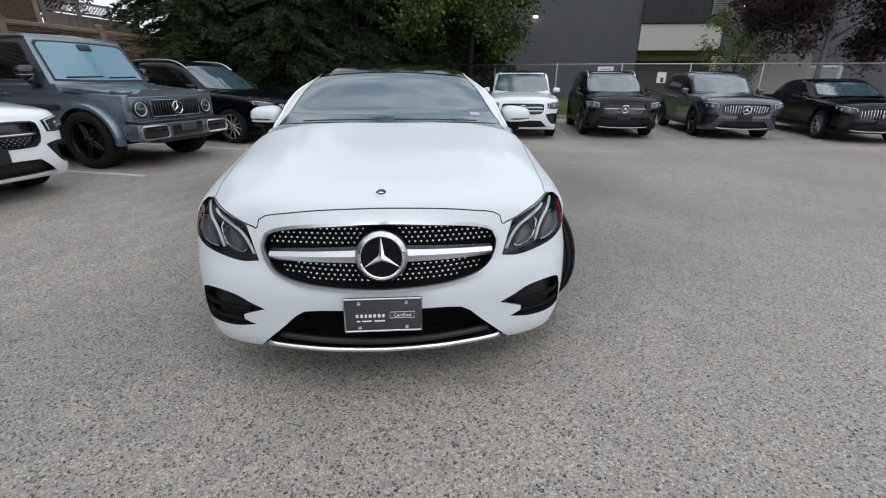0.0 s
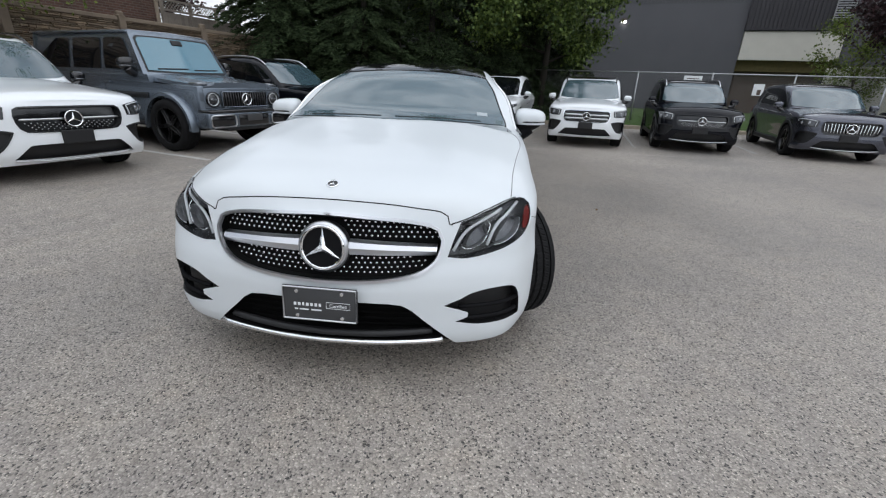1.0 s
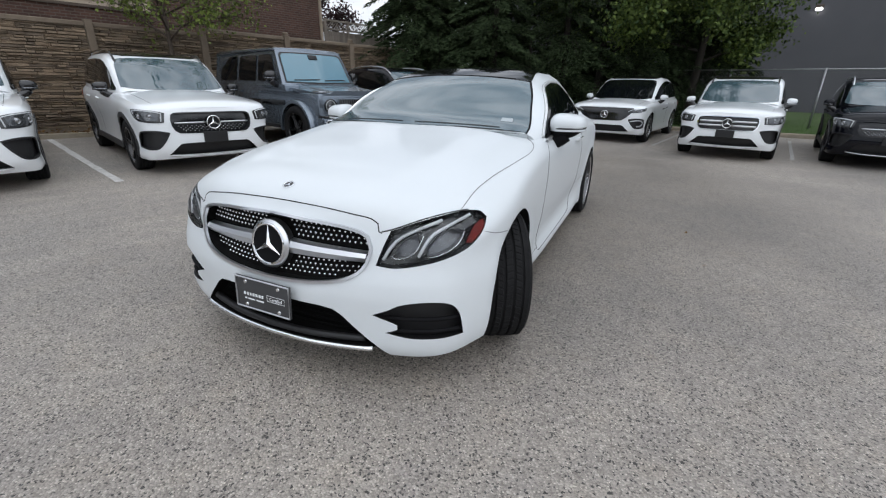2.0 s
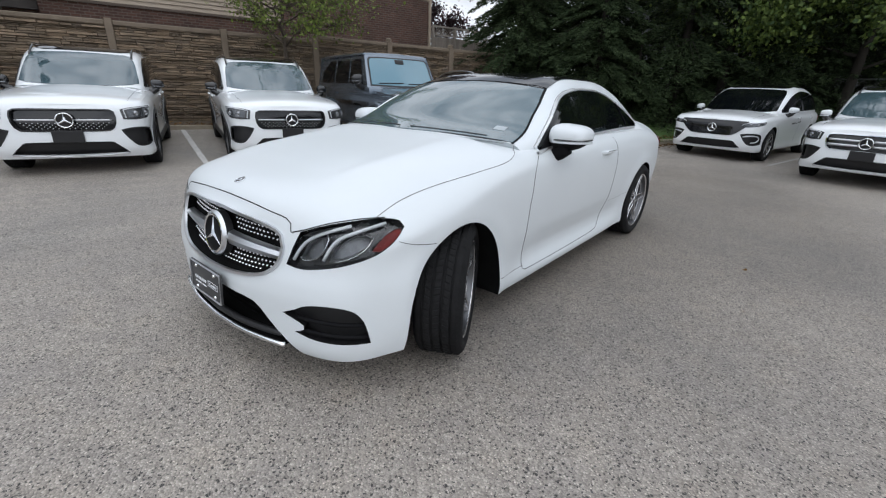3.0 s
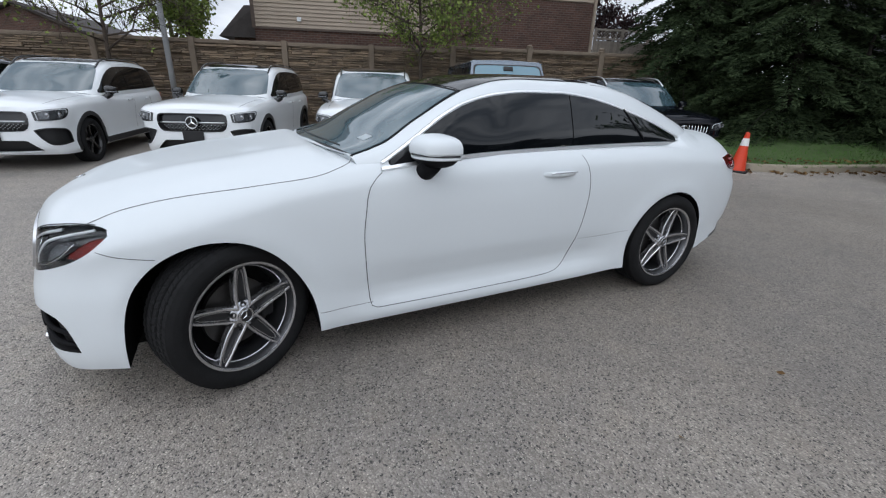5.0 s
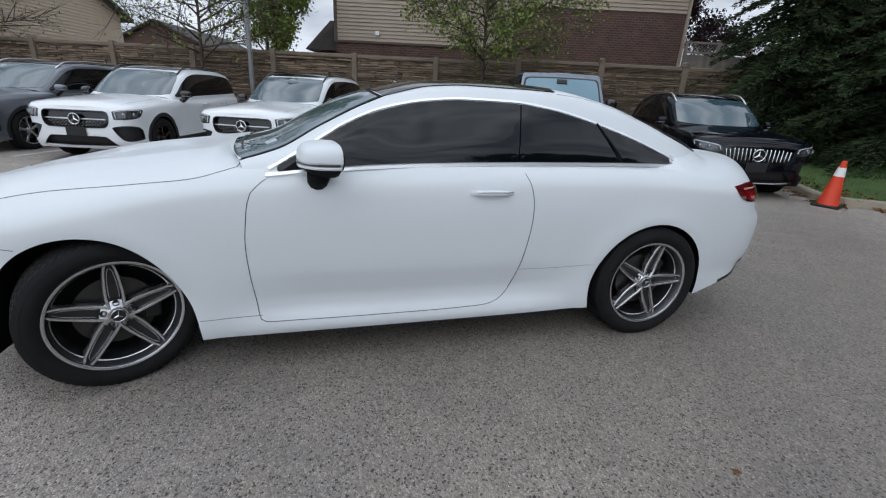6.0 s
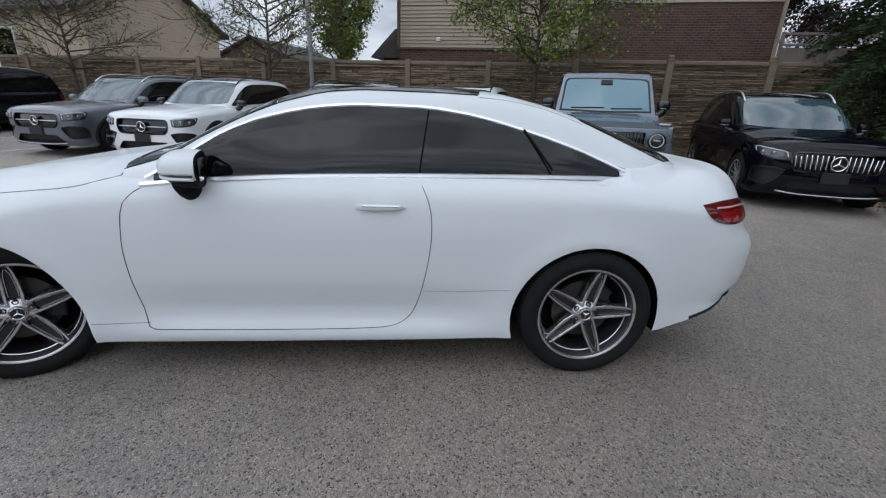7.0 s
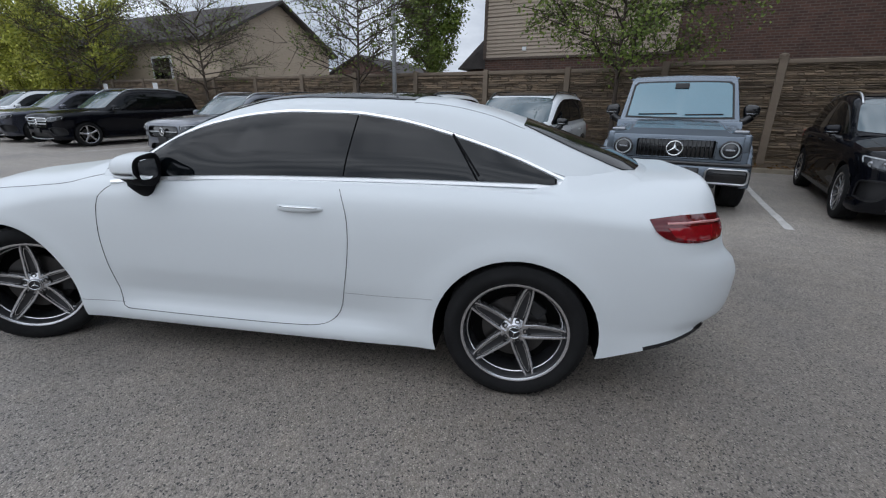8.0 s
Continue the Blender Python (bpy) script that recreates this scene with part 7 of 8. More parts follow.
    # mirrors
    for s in (1, -1):
        mirror_unit(car, s, 0.962, 1.080, 0.968, 0.116, 0.135, 0.146, WHITE, SEAL, -0.20, -0.07, 0.0075, 0.0055, LAMP_DARK)
    # small things on it
    hb = drop_on(B, Vector((0, -0.712, 1)), Vector((0, 0, 1)))
    tilt = hb[1].to_track_quat("Z", "Y").to_matrix().to_4x4()
    part_mesh("bonnet_badge", mesh_from("bonnet_badge", *join(moved(ring_shape(0.028, 0.006, 0.003), Matrix.Rotation(-math.pi / 2, 4, "X")), moved(star_shape(0.022, 0.004), Matrix.Rotation(-math.pi / 2, 4, "X"))), CHROME, True, 30), car, "small round bonnet badge", Matrix.Translation(hb[0] + hb[1] * 0.003) @ tilt)
    part_mesh("badge_disc", mesh_from("badge_disc", *moved(disc_shape(0.025, 0.0), Matrix.Rotation(-math.pi / 2, 4, "X")), PLATE_DARK, False), car, "", Matrix.Translation(hb[0] + hb[1] * 0.0015) @ tilt)
    stk = spline([(0.57, 0.7, 1.095), (0.57, 0.7, 1.095), (0.645, 0.7, 1.095), (0.645, 0.7, 1.095), (0.638, 0.7, 1.13), (0.638, 0.7, 1.13), (0.565, 0.7, 1.13), (0.565, 0.7, 1.13)], 0.02)
    part_mesh("sticker", mesh_from("sticker", *patch(stk, (0, -1, 0.3), U, 0.03, 0.0085, 0.001), STICKER, False), car, "small white windscreen sticker")
    # number plate board with frame, screws, lettering
    pl = part_mesh("plate", None, car, "", Matrix.Translation((0, -0.945, 0.405)) @ Matrix.Rotation(radians(-4), 4, "X"))
    bm = bmesh.new()
    box(bm, 0.334, 0.012, 0.158, None, 0.006, 2)
    part("plate_board", bm, PLATE_DARK, pl, "charcoal dealer plate", True)
    rimp = [(-0.162, -0.008, -0.074), (0.162, -0.008, -0.074), (0.162, -0.008, 0.074), (-0.162, -0.008, 0.074), (-0.162, -0.008, -0.074)]
    part_mesh("plate_rim", mesh_from("plate_rim", *tube(rimp, 0.004, 6), SATIN, False), pl, "silver plate rim")
    scr_me = mesh_from("screw", *lathe([(-0.012, 0.0005), (-0.011, 0.008), (-0.005, 0.011), (0, 0.011)], 14, "y"), CHROME, True, 40)
    for x in (-0.10, 0.10):
        for z in (-0.058, 0.055):
            part_mesh("screw", scr_me, pl, "", Matrix.Translation((x, 0, z)))
    def flat_bar(x, z, w, h):
        bm = bmesh.new()
        box(bm, w, 0.002, h, Matrix.Translation((x, -0.0068, z)))
        return part("lettering_bar", bm, PAPER, pl, "pale lettering")
    for i, (x, w) in enumerate(((-0.122, 0.016), (-0.103, 0.016), (-0.085, 0.013), (-0.067, 0.017), (-0.048, 0.016), (-0.029, 0.016), (-0.011, 0.014))):
        flat_bar(x + 0.012, -0.004, w * 0.7, 0.014)
    for x, w in ((-0.115, 0.014), (-0.08, 0.04), (-0.025, 0.045)):
        flat_bar(x + 0.01, -0.028, w, 0.006)
    fc = bpy.data.curves.new("plate_word", "FONT")
    fc.body, fc.size, fc.extrude, fc.align_x = "Certified", 0.0215, 0.0006, "CENTER"
    part_mesh("plate_word", fc, pl, "pale word on the plate", Matrix.Translation((0.082, -0.0072, -0.010)) @ Matrix.Rotation(math.pi / 2, 4, "X"))
    fc.materials.append(PAPER)
    wr = [(0.030, -0.007, -0.016), (0.134, -0.007, -0.016), (0.134, -0.007, 0.012), (0.030, -0.007, 0.012), (0.030, -0.007, -0.016)]
    part_mesh("word_frame", mesh_from("word_frame", *tube(wr, 0.0011, 4), PAPER, False), pl)
    # wheels: the front pair is turned
    STEER = 29
    for s in (1, -1):
        turn = Matrix.Rotation(radians(STEER), 4, "Z")
        fl = Matrix.Translation((s * 0.808, -0.052, 0.343)) @ turn @ (Matrix() if s == 1 else Matrix.Rotation(math.pi, 4, "Z"))
        wheel(car, fl @ Matrix.Translation((0.02, 0, 0)) @ Matrix.Rotation(radians(-6), 4, "X"), 0.354, 0.245, 0.262)
        rr = Matrix.Translation((s * 0.812, 2.873, 0.343)) @ (Matrix() if s == 1 else Matrix.Rotation(math.pi, 4, "Z")) @ Matrix.Rotation(radians(52), 4, "X")
        wheel(car, rr, 0.354, 0.262, 0.262)
    return car


build_coupe()
# ---- parked cars ----
SUV = dict(
    mid=1.4, axle=0.35, shoulder=0.05, crown=2.4, nose=-0.90, tail=3.73, wb=2.83, half=0.905,
    outline=[(0, -0.905), (0.35, -0.900), (0.58, -0.880), (0.74, -0.835), (0.83, -0.75), (0.875, -0.60), (0.892, -0.40), (0.90, -0.1), (0.90, 1.4), (0.898, 2.8), (0.885, 3.2), (0.845, 3.48), (0.74, 3.64), (0.45, 3.72), (0, 3.735)],
    zb=[(-0.95, 0.24), (-0.5, 0.22), (0.4, 0.24), (2.4, 0.24), (3.2, 0.28), (3.74, 0.36)],
    zs=[(-0.92, 0.89), (-0.8, 0.92), (-0.5, 0.955), (0.0, 0.995), (0.6, 1.02), (1.5, 1.035), (2.6, 1.06), (3.3, 1.07), (3.74, 1.0)],
    zc=[(-0.92, 0.89), (-0.88, 0.935), (-0.80, 0.975), (-0.6, 1.01), (-0.2, 1.05), (0.2, 1.085), (0.5, 1.10), (1.0, 1.09), (3.4, 1.09), (3.74, 1.02)],
    side=[(0.2, 0.06), (0.28, 0.02), (0.40, 0.035), (0.55, 0.03), (0.75, 0.008), (0.88, 0.0), (1.0, 0.012), (1.08, 0.03)],
    front=[(0.2, 0.10), (0.28, 0.05), (0.36, 0.01), (0.48, 0.0), (0.60, 0.008), (0.74, 0.016), (0.84, 0.032), (0.90, 0.06), (0.93, 0.09)],
    rear=[(0.3, 0.10), (0.45, 0.02), (0.62, 0.0), (0.8, 0.03), (1.0, 0.06)],
    flares=[(0.0, 0.40, 0.40, 0.012), (2.83, 0.40, 0.40, 0.012)],
    zr=[(0.36, 1.075), (0.60, 1.215), (0.85, 1.375), (1.08, 1.505), (1.28, 1.578), (1.55, 1.625), (2.1, 1.645), (2.8, 1.632), (3.2, 1.595), (3.42, 1.53), (3.55, 1.38), (3.66, 1.10)],
    xb=[(0.36, 0.77), (0.8, 0.835), (1.4, 0.845), (2.6, 0.84), (3.2, 0.815), (3.66, 0.74)],
    bow=[(0.36, 0.20), (0.85, 0.16), (1.3, 0.08), (1.8, 0.0), (2.8, 0.0), (3.66, -0.08)],
    z0=[(0.36, 1.02), (1.0, 1.03), (3.66, 1.03)],
    section=[(1, 0), (0.985, 0.2), (0.955, 0.45), (0.905, 0.70), (0.86, 0.85), (0.79, 0.935), (0.62, 0.975), (0.3, 0.995), (0, 1)],
    belt=[(0.72, 1.075), (1.5, 1.10), (2.6, 1.125), (3.45, 1.15)],
    crest=[(0.74, 1.09), (0.95, 1.24), (1.15, 1.37), (1.35, 1.455), (1.6, 1.50), (2.2, 1.515), (2.8, 1.50), (3.15, 1.46), (3.35, 1.38), (3.45, 1.18)],
    doors=[0.735, 1.78, 2.62, 3.43],
)


def reshaped(s, wb=2.83, fo=0.90, ro=0.90, half=0.90, height=1.645, waist=1.0, **over):
    """Another car's form from the first one's: lengths before, between and behind the axles, width and height."""
    fy = lambda y: y * fo / 0.90 if y < 0 else (y * wb / 2.83 if y < 2.83 else wb + (y - 2.83) * ro / 0.90)
    kz = (height - 1.03 * waist) / (1.645 - 1.03)
    fz = lambda z: z * waist if z < 1.03 else 1.03 * waist + (z - 1.03) * kz
    kx = half / 0.90
    n = dict(s)
    n["outline"] = [(x * kx, fy(y)) for x, y in s["outline"]]
    for k in ("zb", "zs", "zc", "zr", "z0", "belt", "crest"):
        n[k] = [(fy(y), fz(z)) for y, z in s[k]]
    n["xb"] = [(fy(y), x * kx) for y, x in s["xb"]]
    n["bow"] = [(fy(y), b) for y, b in s["bow"]]
    n["flares"] = [(fy(a), b, c, d) for a, b, c, d in s["flares"]]
    for k in ("side", "front", "rear"):
        n[k] = [(z * waist, x) for z, x in s[k]]
    n["doors"] = [fy(y) for y in s["doors"]]
    n.update(wb=wb, half=half, nose=fy(-0.905), tail=fy(3.735), fy=fy, fz=fz, kx=kx)
    n.update(over)
    return n


def build_suv(name, label, spec, colour, star, theta, roof=None, grille="bar", rails=True, cladding=True, alloy=None, face=None, plate=True, wheel_style="five", lamp="box", mirrors=None, glass_roof=True, screen=None, R=0.355, group="parked cars", door_mark=False):
    car = tagged(new(name), label, "car", group)
    lower, upper = shell(spec, 96, 22, 12), cabin(spec, 60, 24)
    B, U = bvh_of(lower), bvh_of(upper)
    F = Vector((0, -1, 0))
    fy, fz, kx = spec["fy"], spec["fz"], spec["kx"]
    nose = spec["nose"]
    roof = roof or colour
    gm = {"bar": GLOSS_BLACK, "slats": GLOSS_BLACK, "closed": GLOSS_BLACK, "twin": GLOSS_BLACK}[grille]
    zg = fz(0.715)
    gw, gh = 0.52 * kx, 0.128
    gh_ = gh * (1.2 if grille == "closed" else 1.0)
    half = [(0.90, 0.97), (0.975, 0.80), (1.0, 0.30), (0.985, -0.25), (0.94, -0.70), (0.85, -0.97)]
    gr_o = spline([(0, 0, zg + gh_)] + [(gw * a, 0, zg + gh_ * b) for a, b in half] + [(0, 0, zg - gh_ * 1.02)] + [(-gw * a, 0, zg + gh_ * b) for a, b in half[::-1]], 0.05)
    lh = [(0.43, 0.445), (0.46, 0.435), (0.53, 0.37), (0.60, 0.30), (0.60, 0.30), (0.3, 0.288)]
    lo = spline([(0, 0, 0.448)] + [(x * kx, 0, z) for x, z in lh] + [(0, 0, 0.285)] + [(-x * kx, 0, z) for x, z in lh[::-1]], 0.06)
    SI = Vector((0.5, -0.86, 0)).normalized()
    vo = [(0.555, -0.86, 0.585), (0.555, -0.86, 0.585), (0.66, -0.84, 0.608), (0.78, -0.78, 0.612), (0.865, -0.66, 0.588), (0.88, -0.62, 0.54), (0.882, -0.60, 0.40), (0.882, -0.60, 0.40), (0.80, -0.75, 0.378), (0.70, -0.82, 0.392), (0.625, -0.86, 0.48), (0.625, -0.86, 0.48)]
    vo = spline([(x * kx, fy(y), z) for x, y, z in vo], 0.04)
    vp = pocket(vo, SI, B, 0.05, 0.08)
    cut = [pocket(lo, F, B, 0.07, 0.10), vp, flip(vp)]
    ms = [PLASTIC] * 3
    if grille != "closed":
        cut.append(pocket(gr_o, F, B, 0.05, 0.10))
        ms.append(gm)
    AZ = spec["axle"]
    arch = 0.41 + (R - 0.355)
    for cy in (0.0, spec["wb"]):
        for s in (1, -1):
            cut.append(prism_arch(cy, AZ, arch, arch, *sorted((s * 0.48, s * 1.2)), 32))
            ms.append(LINER)
    me = mesh_from("body", *lower, [colour, LINER], True)
    part_mesh("body", carve(me, cut, ms), car, "painted body")
    part_mesh("cabin", mesh_from("cabin", *upper, colour, True, 60), car, "painted pillars and roof")
    # glass
    y0 = spec["zr"][0][0]
    y1 = fy(1.24)
    zt = float(curve_fn(spec["zr"])(y1)) - 0.035
    zf = spec["zr"][0][1] + 0.015
    wx = spec["xb"][0][1]
    scr = spline([(0, 0, zf), (wx * 0.6, 0, zf + 0.005), (wx * 0.93, 0, zf + 0.03), (wx * 0.93, 0, zf + 0.06), (wx * 0.865, 0, zt - 0.10), (wx * 0.80, 0, zt - 0.02), (wx * 0.6, 0, zt), (0, 0, zt + 0.012)] + [(-wx * 0.6, 0, zt), (-wx * 0.80, 0, zt - 0.02), (-wx * 0.865, 0, zt - 0.10), (-wx * 0.93, 0, zf + 0.06), (-wx * 0.93, 0, zf + 0.03), (-wx * 0.6, 0, zf + 0.005)], 0.07)
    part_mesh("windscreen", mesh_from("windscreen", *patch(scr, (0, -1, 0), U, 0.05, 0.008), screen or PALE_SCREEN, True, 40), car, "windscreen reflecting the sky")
    belt, crest = curve_fn(spec["belt"]), curve_fn(spec["crest"])
    D = spec["doors"]
    all_g = [(0.9, y, float(crest(y)) + 0.010) for y in np.linspace(D[0] - 0.01, D[-1] + 0.01, 34)] + [(0.9, y, float(belt(y)) - 0.008) for y in np.linspace(D[-1] + 0.01, D[0] - 0.01, 28)]
    both("window_seal", patch(all_g, (1, 0, 0), U, 0.06, 0.004), GLOSS_BLACK, car, "black window surround")
    for i in range(len(D) - 1):
        a, b = D[i] + 0.012, D[i + 1] - 0.012
        side_ = [(0.9, a, z) for z in np.linspace(float(belt(a)), float(crest(a)), 6)[1:-1]]
        end_ = [(0.9, b, z) for z in np.linspace(float(crest(b)), float(belt(b)), 6)[1:-1]]
        ol = side_ + [(0.9, y, float(crest(y))) for y in np.linspace(a, b, 16)] + end_ + [(0.9, y, float(belt(y))) for y in np.linspace(b, a, 14)]
        both("side_window", patch(ol, (1, 0, 0), U, 0.06, 0.008), TINT, car, "tinted side glass")
    if glass_roof:
        ro = spline([(0, fy(1.25), 2), (0.5 * kx, fy(1.31), 2), (0.60 * kx, fy(1.42), 2), (0.615 * kx, fy(2.9), 2), (0.5 * kx, fy(3.05), 2), (0, fy(3.1), 2), (-0.5 * kx, fy(3.05), 2), (-0.615 * kx, fy(2.9), 2), (-0.60 * kx, fy(1.42), 2), (-0.5 * kx, fy(1.31), 2)], 0.1)
        part_mesh("roof_panel", mesh_from("roof_panel", *patch(ro, (0, 0, 1), U, 0.07, 0.010), ROOF_GLASS, True, 40), car, "black glass roof panel")
    if rails:
        for s in (1, -1):
            pts = []
            for y in np.linspace(fy(1.15), fy(3.15), 18):
                p = drop_on(U, Vector((0.635 * kx, y, 2)), Vector((0, 0, 1)))[0]
                q = (y - fy(1.15)) / (fy(3.15) - fy(1.15))
                pts.append((s * p.x, y, p.z + 0.045 * min(1, 9 * q, 9 * (1 - q))))
            part_mesh("roof_rail", mesh_from("roof_rail", *tube(pts, 0.016, 8), SATIN if colour is BLACK_PAINT or colour is GREY_PAINT else GLOSS_BLACK, True), car, "roof rail")
    # grille
    gr = part_mesh("grille", None, car)
    if grille == "closed":
        part_mesh("grille_panel", mesh_from("grille_panel", *patch([(p[0] * (1.12 + 1.5 * (p[2] - zg)), p[1], p[2] + 0.01) for p in gr_o], F, B, 0.05, 0.010), GLOSS_BLACK, True, 40), gr, "closed gloss black grille panel")
    else:
        part_mesh("grille_frame", mesh_from("grille_frame", *ribbon(gr_o + gr_o[:2], F, B, 0.02, 0.010), GLOSS_BLACK if grille != "twin" else CHROME, True, 40), gr)
    depth_y = lambda x, z: drop_on(B, Vector((x, 0, z)), F)[0].y
    if grille == "slats":
        for i in range(-8, 9):
            if i == 0:
                continue
            x = i * gw * 0.112
            hh = gh * (0.86 if abs(i) < 7 else 0.62)
            pts = [(x * (1 + 0.02 * q), depth_y(x, zg + hh * q) + 0.014, zg + hh * q) for q in np.linspace(-1, 1, 6)]
            part_mesh("grille_slat", mesh_from("grille_slat", *tube(pts, 0.0085, 6), CHROME, True), gr, "chrome upright slat")
    elif grille in ("bar", "twin"):
        for dz in ((0.0,) if grille == "bar" else (0.035, -0.045)):
            for s in (1, -1):
                pts = [(s * x, depth_y(x, zg + dz) + 0.006, zg + dz) for x in np.linspace(0.09, gw * 0.93, 9)]
                v, f = tube(pts, 0.012 if grille == "bar" else 0.02, 8)
                part_mesh("grille_bar", mesh_from("grille_bar", v, f, SATIN, True), gr, "silver grille bar")
        stud = lathe([(-0.004, 0.0005), (-0.003, 0.0058), (0.008, 0.0058)], 6, "y")
        sm = mesh_from("stud", *stud, SATIN, False)
        if grille == "bar":
            for r in range(4):
                z = zg - gh * (0.32 + 0.17 * r)
                for k in range(-8, 9):
                    x = (k + 0.5 * (r % 2)) * gw * 0.105
                    if abs(x) < gw * (0.93 - 0.05 * r) and math.hypot(x, z - zg) > 0.10:
                        part_mesh("stud", sm, gr, "", Matrix.Translation((x, depth_y(x, z) + 0.028, z)))
    emblem(gr, 0.092 if grille != "slats" else 0.098, Matrix.Translation((0, depth_y(0, zg) - 0.014, zg)), GLOSS_BLACK)
    # lamps
    LD = Vector((0.5, -0.86, 0)).normalized()
    zl = fz(0.79)
    if lamp == "box":
        lo_ = [(0.60, -0.86, zl - 0.065), (0.60, -0.86, zl - 0.065), (0.585, -0.86, zl + 0.055), (0.585, -0.86, zl + 0.055), (0.68, -0.83, zl + 0.078), (0.80, -0.74, zl + 0.092), (0.872, -0.55, zl + 0.094), (0.878, -0.52, zl + 0.08), (0.872, -0.57, zl + 0.0), (0.85, -0.64, zl - 0.045), (0.80, -0.75, zl - 0.062), (0.70, -0.83, zl - 0.070)]
    elif lamp == "slim":
        lo_ = [(0.48, -0.84, zl + 0.0), (0.48, -0.84, zl + 0.0), (0.56, -0.82, zl + 0.045), (0.70, -0.74, zl + 0.068), (0.80, -0.6, zl + 0.085), (0.84, -0.5, zl + 0.09), (0.835, -0.5, zl + 0.045), (0.78, -0.65, zl + 0.005), (0.66, -0.77, zl - 0.025), (0.54, -0.83, zl - 0.025)]
    else:
        lo_ = [(0.50, -0.84, zl - 0.03), (0.50, -0.84, zl - 0.03), (0.52, -0.82, zl + 0.04), (0.66, -0.76, zl + 0.075), (0.80, -0.6, zl + 0.10), (0.845, -0.48, zl + 0.10), (0.83, -0.52, zl + 0.03), (0.76, -0.68, zl - 0.03), (0.62, -0.79, zl - 0.06)]
    lo_ = spline([(p[0] * kx, fy(p[1]), p[2]) for p in lo_], 0.04)
    for s in (1, -1):
        hl = part_mesh("headlamp", None, car)
        a = patch(lo_, LD, B, 0.04, 0.007)
        part_mesh("lamp_lens", mesh_from("lamp_lens", *(a if s == 1 else flip(a)), LAMP_DARK, True, 45), hl, "glossy lamp")
        cen = sum((Vector(p) for p in lo_), Vector()) / len(lo_)
        inner = [cen + (Vector(p) - cen) * 0.70 for p in lo_]
        a = patch(inner, LD, B, 0.05, 0.011)
        part_mesh("reflector", mesh_from("reflector", *(a if s == 1 else flip(a)), LAMP_DIM, True, 45), hl, "dim reflector bowl")
        for inset_, m_, w_ in ((0.84, LAMP_WHITE, 0.015),):
            ln = [cen + (Vector(p) - cen) * inset_ for p in lo_]
            ln = ln[: int(len(ln) * 0.62)]
            a = ribbon(ln, LD, B, w_, 0.012)
            part_mesh("light_strip", mesh_from("light_strip", *(a if s == 1 else flip(a)), m_, True), hl, "pale light strip")
        for q in (-0.055, 0.06):
            p = drop_on(B, cen + Vector((q, q * 0.6, -0.005)), LD)[0]
            sh = moved(lathe([(0.006, 0.036), (-0.008, 0.036), (-0.006, 0.026), (-0.012, 0.018), (-0.014, 0.0004)], 16, "y"), Matrix.Translation((s * p.x, p.y - 0.004, p.z)))
            part_mesh("projector", mesh_from("projector", *sh, LAMP_GREY, True, 40), hl)
    # side intakes and lip
    both("side_intake", ribbon(vo + vo[:2], SI, B, 0.022, 0.006), PLASTIC, car, "black side intake surround")
    if lamp == "slim":
        hook = spline([(0.60, -0.86, 0.545), (0.74, -0.82, 0.570), (0.83, -0.70, 0.555), (0.85, -0.66, 0.50), (0.83, -0.72, 0.445), (0.74, -0.80, 0.425)], 0.03, False)
        both("bumper_lamp", ribbon([(x * kx, fy(y), z) for x, y, z in hook], SI, B, 0.026, 0.008), LAMP_WHITE, car, "pale hooked lamp in the bumper")
    lip = [(x, depth_y(x, 0.30) - 0.006, 0.262 + 0.03 * (abs(x) / 0.6) ** 3) for x in np.linspace(-0.6 * kx, 0.6 * kx, 16)]
    part_mesh("front_lip", mesh_from("front_lip", *tube(lip, 0.011, 6), SATIN, True), car, "silver front lip")
    if plate:
        bm = bmesh.new()
        box(bm, 0.32, 0.014, 0.15, Matrix.Translation((0, depth_y(0, 0.50) - 0.016, 0.515)), 0.006, 2)
        part("plate", bm, PLASTIC, car, "dark plate")
    # cladding
    if cladding:
        for cy in (0.0, spec["wb"]):
            arc = [(1.2, cy + (arch + 0.022) * math.cos(a), AZ + (arch + 0.022) * math.sin(a)) for a in np.linspace(math.pi * 1.10, -0.10 * math.pi, 30)]
            both("arch_trim", ribbon(arc, (1, 0, 0), B, 0.070, 0.010), PLASTIC, car, "black wheel arch trim")
        sl = [(1.2, y, 0.30) for y in np.linspace(arch + 0.02, spec["wb"] - arch - 0.02, 16)]
        both("sill_trim", ribbon(sl, (1, 0, 0), B, 0.10, 0.012), PLASTIC, car, "black sill trim")
    for i in range(1, 3):
        gp = [(1.2, D[i] + 0.02, z) for z in np.linspace(0.40, 1.03, 12)]
        both("door_gap", ribbon(gp, (1, 0, 0), B, 0.007, 0.001), SEAM, car)
        hd = drop_on(B, Vector((1.2, D[i] - 0.16, 0.93)), Vector((1, 0, 0)))[0]
        for s in (1, -1):
            part_mesh("door_handle", mesh_from("door_handle", *tube([(s * (hd.x + 0.004), D[i] - 0.26, 0.925), (s * (hd.x + 0.026), D[i] - 0.24, 0.93), (s * (hd.x + 0.026), D[i] - 0.09, 0.935), (s * (hd.x + 0.004), D[i] - 0.07, 0.935)], 0.012, 8), colour, True), car)
    gp = [(0.745 * kx, y, 1.2) for y in np.linspace(fy(-0.70), fy(0.35), 14)]
    both("bonnet_gap", ribbon(gp, (0.3, 0, 1), B, 0.006, 0.001), SEAM, car)
